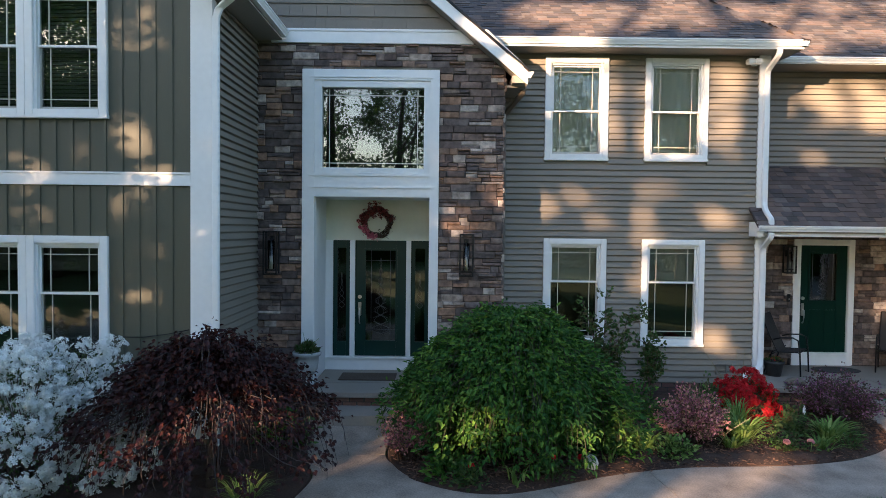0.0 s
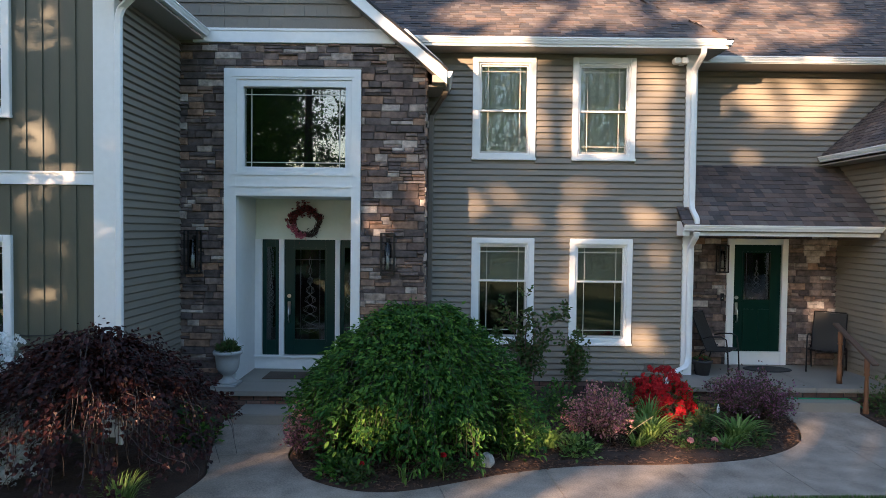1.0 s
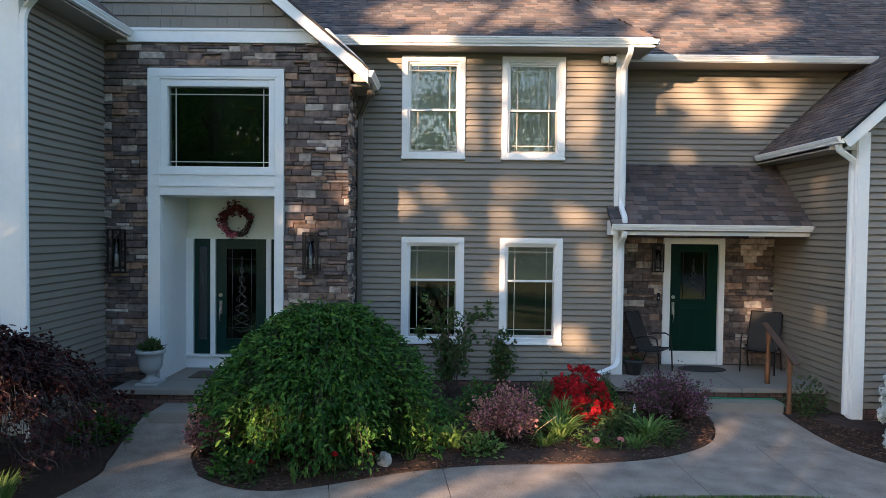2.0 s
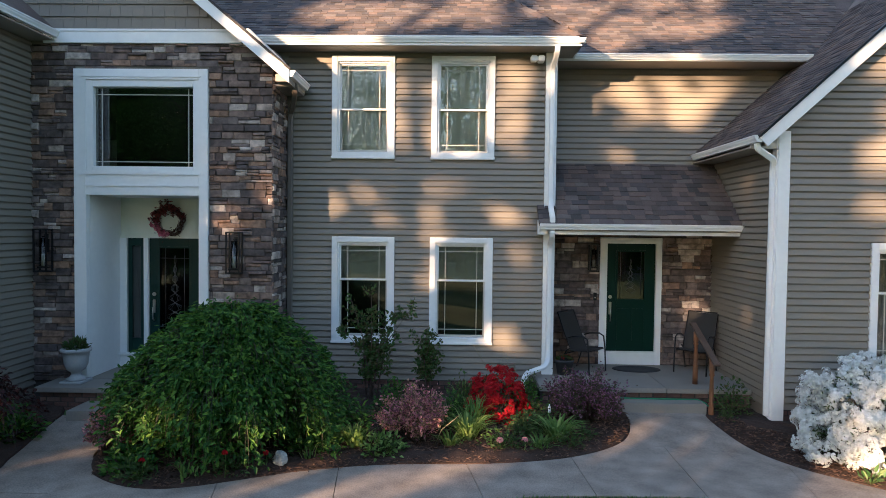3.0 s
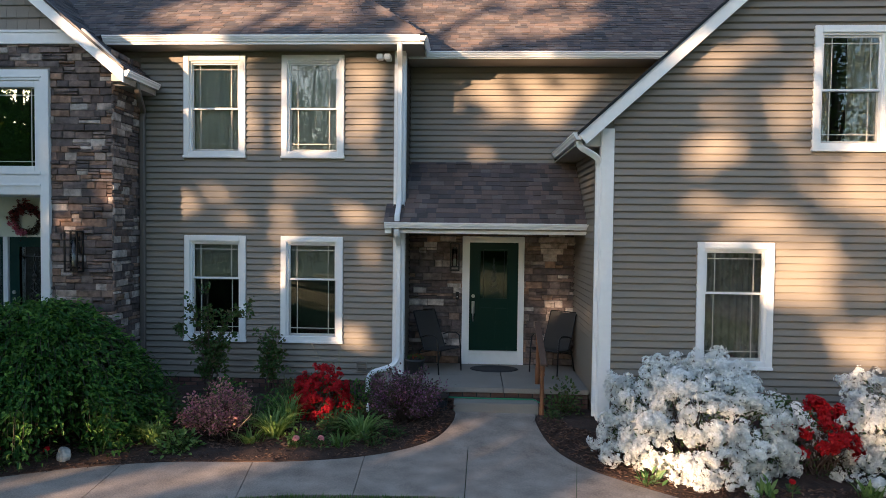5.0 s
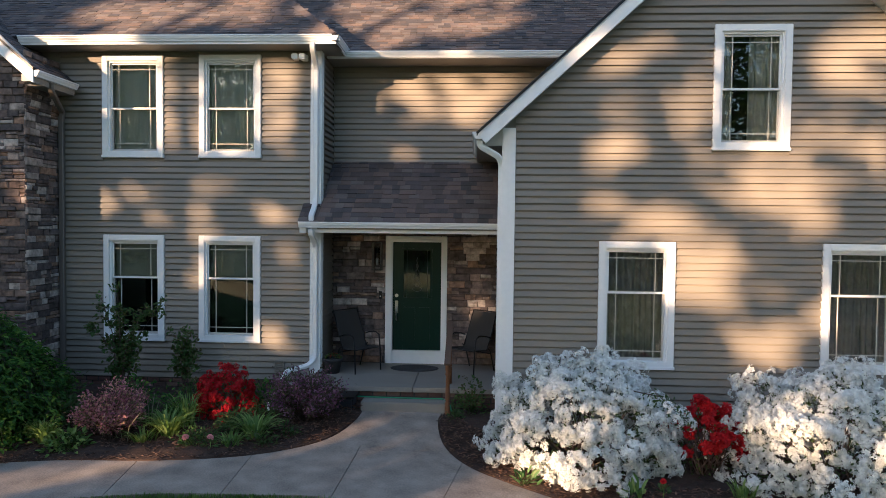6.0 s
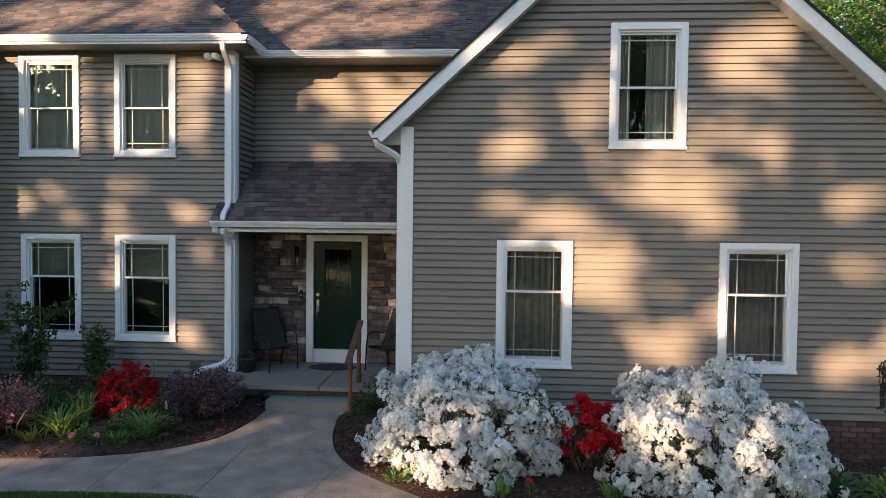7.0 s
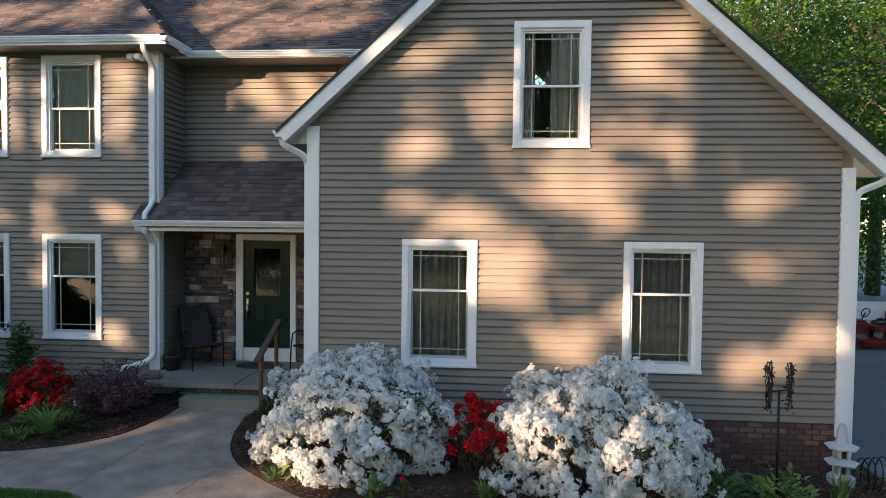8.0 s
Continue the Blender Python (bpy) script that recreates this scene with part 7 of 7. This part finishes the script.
for k in range(4):
    part("louvre", boxes((4.65, YM - .035, .44 + k * .034, 4.79, YM - .012, .455 + k * .034)), SIDING, vent)
bell = empty("door_bell", "dark box of a doorbell on the stone beside the side door", "doorbell", at=(6.29, YP, 1.6))
part("case", boxes((6.26, YP - .06, 1.56, 6.32, YP - .02, 1.70), bevel=.006), BLACK, bell)
lathe_y("button", 6.29, YP - .06, 1.61, .012, bell, STEEL, .006)
flood = empty("security_light", "white twin-head security light under the eave", "lamp", at=(5.12, YM - .1, 5.62))
part("mount", boxes((5.09, YM - .07, 5.56, 5.19, YM - .018, 5.66), bevel=.01), WHITE, flood)
for dx in (-.12, .0):
    tubes("lamp_neck", [([(5.14 + dx * .4, YM - .07, 5.62), (5.14 + dx, YM - .12, 5.61)], .014)], WHITE, flood, sides=8)
    part("lamp_head", boxes((5.14 + dx - .058, YM - .24, 5.555, 5.14 + dx + .052, YM - .10, 5.645), bevel=.015), WHITE, flood)
tagged(tubes("cable", [([(-4.05, YL - .03, 1.42), (-3.7, YL - .03, 1.42), (-3.4, YL - .03, 1.46), (-3.12, YL - .04, 1.52)], .006)], BLACK, sides=5), "thin dark cable sagging along the wing wall", "cable")


DARKVINE = material("dried_vine", (.035, .026, .02), .9, vary=.3)


def pole_hanger():
    x, y = 14.3, 8.0
    gz = ground_z(x, y)
    g = empty("garden_hanger", "black pole with a crossbar hung with dried vines", "hanger", at=(x, y, gz))
    tubes("pole", [([(x, y, gz - .1), (x, y, 1.01)], .014)], BLACK, g, sides=8)
    tubes("crossbar", [([(x - .11, y, 1.0), (x + .11, y, 1.02)], .010)], BLACK, g, sides=6)
    rng = np.random.default_rng(6)
    for s in (-1, 1):
        lines = []
        for k in range(8):
            x0 = x + s * .115 + rng.normal() * .012
            pts = [(x0 + rng.normal() * .012 + .018 * math.sin(t * 5 + k), y + rng.normal() * .015, 1.34 - .60 * t) for t in np.linspace(0, rng.uniform(.6, 1), 9)]
            lines.append((pts, .006))
        tagged(tubes("dried_vine", lines, DARKVINE, g, "dried brown vine", 4), kind="stuff")
        P = np.column_stack([x + s * .115 + rng.normal(size=70) * .022, y + rng.normal(size=70) * .02, rng.uniform(.76, 1.33, 70)])
        leaves("dead_leaves", P, rng.normal(size=P.shape), rng.normal(size=P.shape), .05, .026, DARKVINE, g)


pole_hanger()


def pagoda():
    x, y = 15.40, 8.75
    gz = ground_z(x, y)
    m = material("cast_lantern_stone", (.50, .52, .53), .85, vary=.25, grain=50, bump=.25)
    g = empty("garden_lantern", "white cast-stone pagoda lantern with two roofs in the bed", "ornament", at=(x, y, gz))

    def tier(name, z0, pairs):
        vs, fs = [], []
        for r, z, lift in pairs:
            for k in range(8):
                a = math.pi / 8 + k * math.pi / 4
                vs.append((x + .82 * r * math.cos(a), y + .82 * r * math.sin(a), z0 + z + (lift if k % 2 else 0)))
        for i in range(len(pairs) - 1):
            fs += [(i * 8 + k, i * 8 + (k + 1) % 8, (i + 1) * 8 + (k + 1) % 8, (i + 1) * 8 + k) for k in range(8)]
        fs += [tuple(range(7, -1, -1)), tuple((len(pairs) - 1) * 8 + k for k in range(8))]
        raw(name, vs, fs, m, g)
    for s in (-1, 1):
        part("foot", boxes((x + s * .1 - .04, y - .09, gz - .05, x + s * .1 + .04, y + .09, gz + .14), bevel=.02), m, g)
    tier("foot_cap", gz + .12, [(.2, 0, 0), (.19, .05, 0), (.12, .08, 0)])
    for z in (gz + .20, gz + .40):
        for k in range(4):
            a = math.pi / 4 + k * math.pi / 2
            part("lantern_post", boxes((x + .075 * math.cos(a) - .018, y + .075 * math.sin(a) - .018, z, x + .075 * math.cos(a) + .018, y + .075 * math.sin(a) + .018, z + .12)), m, g)
        part("lantern_core", boxes((x - .035, y - .035, z, x + .035, y + .035, z + .12)), MORTAR, g)
        tier("lantern_roof", z + .11, [(.13, 0, 0), (.235, .02, .02), (.235, .035, .02), (.10, .085, 0)])
    tier("spire", gz + .59, [(.105, 0, 0), (.075, .06, 0), (.06, .2, 0), (.035, .24, 0)])


pagoda()
hr = empty("hose_reel", "black wire hoops leaning beside the drive", "hoops", at=(15.75, 8.75, -.4))
for k in range(4):
    tubes("hoop", [([(15.62 + .1 * k + .02 * math.sin(t), 8.7 + .16 * math.cos(t) + .03 * k, -.20 + .22 * math.sin(t)) for t in np.linspace(0, 6.2, 22)], .009)], BLACK, hr, sides=5)


def tractor():
    x, y, z = 21.75, 19.6, ground_z(20, 12) - .03
    red = material("tractor_red", (.17, .01, .012), .35, vary=.1, bump=.02)
    g = empty("garden_tractor", "red riding mower parked on the drive", "tractor", at=(x, y, z))
    part("hood", boxes((x - 1.0, y - .3, z + .42, x - .15, y + .3, z + .80), bevel=.07), red, g)
    part("fender", boxes((x - .15, y - .48, z + .50, x + .75, y + .48, z + .66), bevel=.06), red, g)
    part("seat", boxes((x + .15, y - .22, z + .66, x + .6, y + .22, z + .74), (x + .52, y - .22, z + .7, x + .62, y + .22, z + 1.05), bevel=.03), BLACK, g)
    part("deck", boxes((x - .5, y - .6, z + .12, x + .25, y + .6, z + .30), bevel=.05), red, g)
    tubes("steering_wheel", [([(x - .12 + .05 * math.sin(t), y + .18 * math.cos(t), z + 1.0 + .12 * math.sin(t)) for t in np.linspace(0, 6.28, 20)], .014), ([(x - .25, y, z + .75), (x - .12, y, z + 1.0)], .018)], BLACK, g)
    for dx, r in ((-.75, .20), (.45, .29)):
        for s in (-1, 1):
            yy = y + s * .42
            vs = [(x + dx + rr * math.cos(t), yy + e, z + r + rr * math.sin(t)) for rr, e in ((r * .55, -.09), (r * .96, -.10), (r, -.05), (r, .05), (r * .96, .10), (r * .55, .09)) for t in [2 * math.pi * k / 20 for k in range(20)]]
            fs = [(i * 20 + k, i * 20 + (k + 1) % 20, (i + 1) * 20 + (k + 1) % 20, (i + 1) * 20 + k) for i in range(5) for k in range(20)]
            w = raw("tyre", vs, fs, RUBBER, g)
            lathe_y("rim", x + dx, yy + .05, z + r, r * .56, w, WHITE, .1)


tractor()


def trailer():
    x, y, z = 24.0, 23.0, ground_z(20, 12) - .03
    g = empty("cargo_trailer", "low white covered trailer parked behind the mower", "trailer", at=(x, y, z))
    part("box", boxes((x - 1.5, y - .7, z + .32, x + 1.5, y + .7, z + .92), bevel=.12), WHITE, g)
    part("rub_rail", boxes((x - 1.52, y - .72, z + .28, x + 1.52, y + .72, z + .34)), STEEL, g)
    for dx in (-.4, .4):
        for s in (-1, 1):
            lathe_y("wheel", x + dx, y + s * .66 + .1, z + .26, .26, g, RUBBER, .2)


trailer()

# ---- pieces of walls and roofs ----
def stone_face(parent, u0, u1, z0, z1, place, holes, seed, as_part, under=None):
    """Stacked ledge stones in uneven courses; those for which as_part(u, z) fails are joined."""
    rnd = random.Random(seed)
    jv, jf = [], []

    def stone(a, b, c, d):
        for p, q in cut(a, b, c, d, holes):
            if under and d > under(q):
                continue
            g, e = .003, .006
            out = rnd.choice((.012, .018, .026, .034, .045))
            j = lambda: rnd.uniform(-.007, .007)
            vs = [place(p + g, 0, c + g), place(q - g, 0, c + g), place(q - g, 0, d - g), place(p + g, 0, d - g)]
            vs += [place(p + g + j(), out * .6, c + g + j()), place(q - g + j(), out * .6, c + g + j()), place(q - g + j(), out * .6, d - g + j()), place(p + g + j(), out * .6, d - g + j())]
            i = min(e * 1.6, (q - p) * .2, (d - c) * .2)
            vs += [place(p + g + i, out + j(), c + g + i), place(q - g - i, out + j(), c + g + i), place(q - g - i, out + j(), d - g - i), place(p + g + i, out + j(), d - g - i)]
            fs = [(0, 1, 5, 4), (1, 2, 6, 5), (2, 3, 7, 6), (3, 0, 4, 7), (4, 5, 9, 8), (5, 6, 10, 9), (6, 7, 11, 10), (7, 4, 8, 11), (8, 9, 10, 11)]
            if as_part((p + q) / 2, (c + d) / 2):
                raw("ledge_stone", vs, fs, STONE, parent)
            else:
                k = len(jv)
                jv.extend(vs)
                jf.extend(tuple(n + k for n in f) for f in fs)

    z = z0
    while z < z1 - .02:
        hgt = min(rnd.choice((.10, .11, .115, .125)), z1 - z)
        u = u0 - rnd.uniform(0, .2)
        while u < u1:
            w = rnd.choice((.13, .19, .24, .29, .34, .40))
            a, b = max(u, u0), min(u + w, u1)
            if b - a > .03:
                if rnd.random() < (.72 if w > .2 else .55) or hgt < .09:
                    stone(a, b, z, z + hgt)
                else:
                    f = hgt * rnd.choice((.42, .5, .58))
                    stone(a, b, z, z + f)
                    if w > .3 and rnd.random() < .5:
                        m = a + (b - a) * rnd.uniform(.35, .65)
                        stone(a, m, z + f, z + hgt)
                        stone(m, b, z + f, z + hgt)
                    else:
                        stone(a, b, z + f, z + hgt)
            u += w
        z += hgt
    if jv:
        tagged(raw("ledge_stones", jv, jf, STONE, parent), kind="stuff")


count = [0]


def first_300(u, z):
    count[0] += 1
    return count[0] <= 300


stone_face(wall_entry, -2.86, 0.94, 0.36, 5.62, front(YE), [(-2.155, -0.06, 0.3, 5.225)], 5, lambda u, z: z > 0.8 and first_300(u, z), lambda u: 5.36 + 0.84 * (0.94 - u))
stone_face(bpy.data.objects["wall_entry_side"], YE - 0.03, YM, 0.05, 5.55, side_east(0.92), [], 6, lambda u, z: False)
stone_face(step_entry, -2.40, 0.6, -.05, .255, front(9.76), [(-1.75, 0.3, -.2, .205)], 8, lambda u, z: True)
count = [0]
stone_face(wall_porch, 5.42, 8.38, .41, 2.82, front(YP), [(6.375, 7.48, .3, 2.695)], 7, first_300)


def brick_face(parent, u0, u1, z1, rows, place, seed, joined=False):
    rnd = random.Random(seed)
    jv, jf = [], []
    for r in range(rows):
        z = z1 - (r + 1) * .075
        u = u0 - (.107 if r % 2 else 0)
        while u < u1:
            a, b = max(u, u0) + .005, min(u + .204, u1) - .005
            if b - a > .03:
                o = .012 + rnd.uniform(-.003, .003)
                vs = [place(x, 0, zz) for x, zz in ((a, z), (b, z), (b, z + .065), (a, z + .065))] + [place(x, o, zz) for x, zz in ((a + .003, z + .003), (b - .003, z + .003), (b - .003, z + .062), (a + .003, z + .062))]
                fs = [(0, 1, 5, 4), (1, 2, 6, 5), (2, 3, 7, 6), (3, 0, 4, 7), (4, 5, 6, 7)]
                if joined:
                    k = len(jv)
                    jv += vs
                    jf += [tuple(n + k for n in f) for f in fs]
                else:
                    raw("brick", vs, fs, BRICK, parent)
            u += .214
    if joined:
        tagged(raw("bricks", jv, jf, BRICK, parent), kind="stuff")


foundation = tagged(part("foundation_gable", boxes((8.4, YG - .01, -.7, 15.72, YG + .0, .25)), MORTAR), "red brick foundation under the gable siding", "foundation", kind="structure")
brick_face(foundation, 13.2, 15.74, .25, 9, front(YG - .01), 3)
brick_face(foundation, 8.4, 13.2, .25, 9, front(YG - .01), 4, True)
foundation_main = tagged(part("foundation_main", boxes((.95, YM - .012, -.3, 5.25, YM - .0, .26)), MORTAR), "brick foundation under the front siding", "foundation", kind="structure")
brick_face(foundation_main, .95, 5.25, .26, 5, front(YM - .012), 5, True)
brick_face(step_entry, -2.40, .6, .325, 5, front(9.44), 12, True)
brick_face(step_side, 5.15, 8.34, .325, 5, front(9.99), 9, True)
shingles(roof_porch, (5.42, PY - 0.03, PZ + 0.004), (1, 0, 0), (0, 1, ps), 2.95, lambda u, v: True, 14, False)
shingles(roof_porch, (5.12, PY - 0.03, PZ + 0.004), (1, 0, 0), (0, 1, ps), 0.3, lambda u, v: True, 4, False)
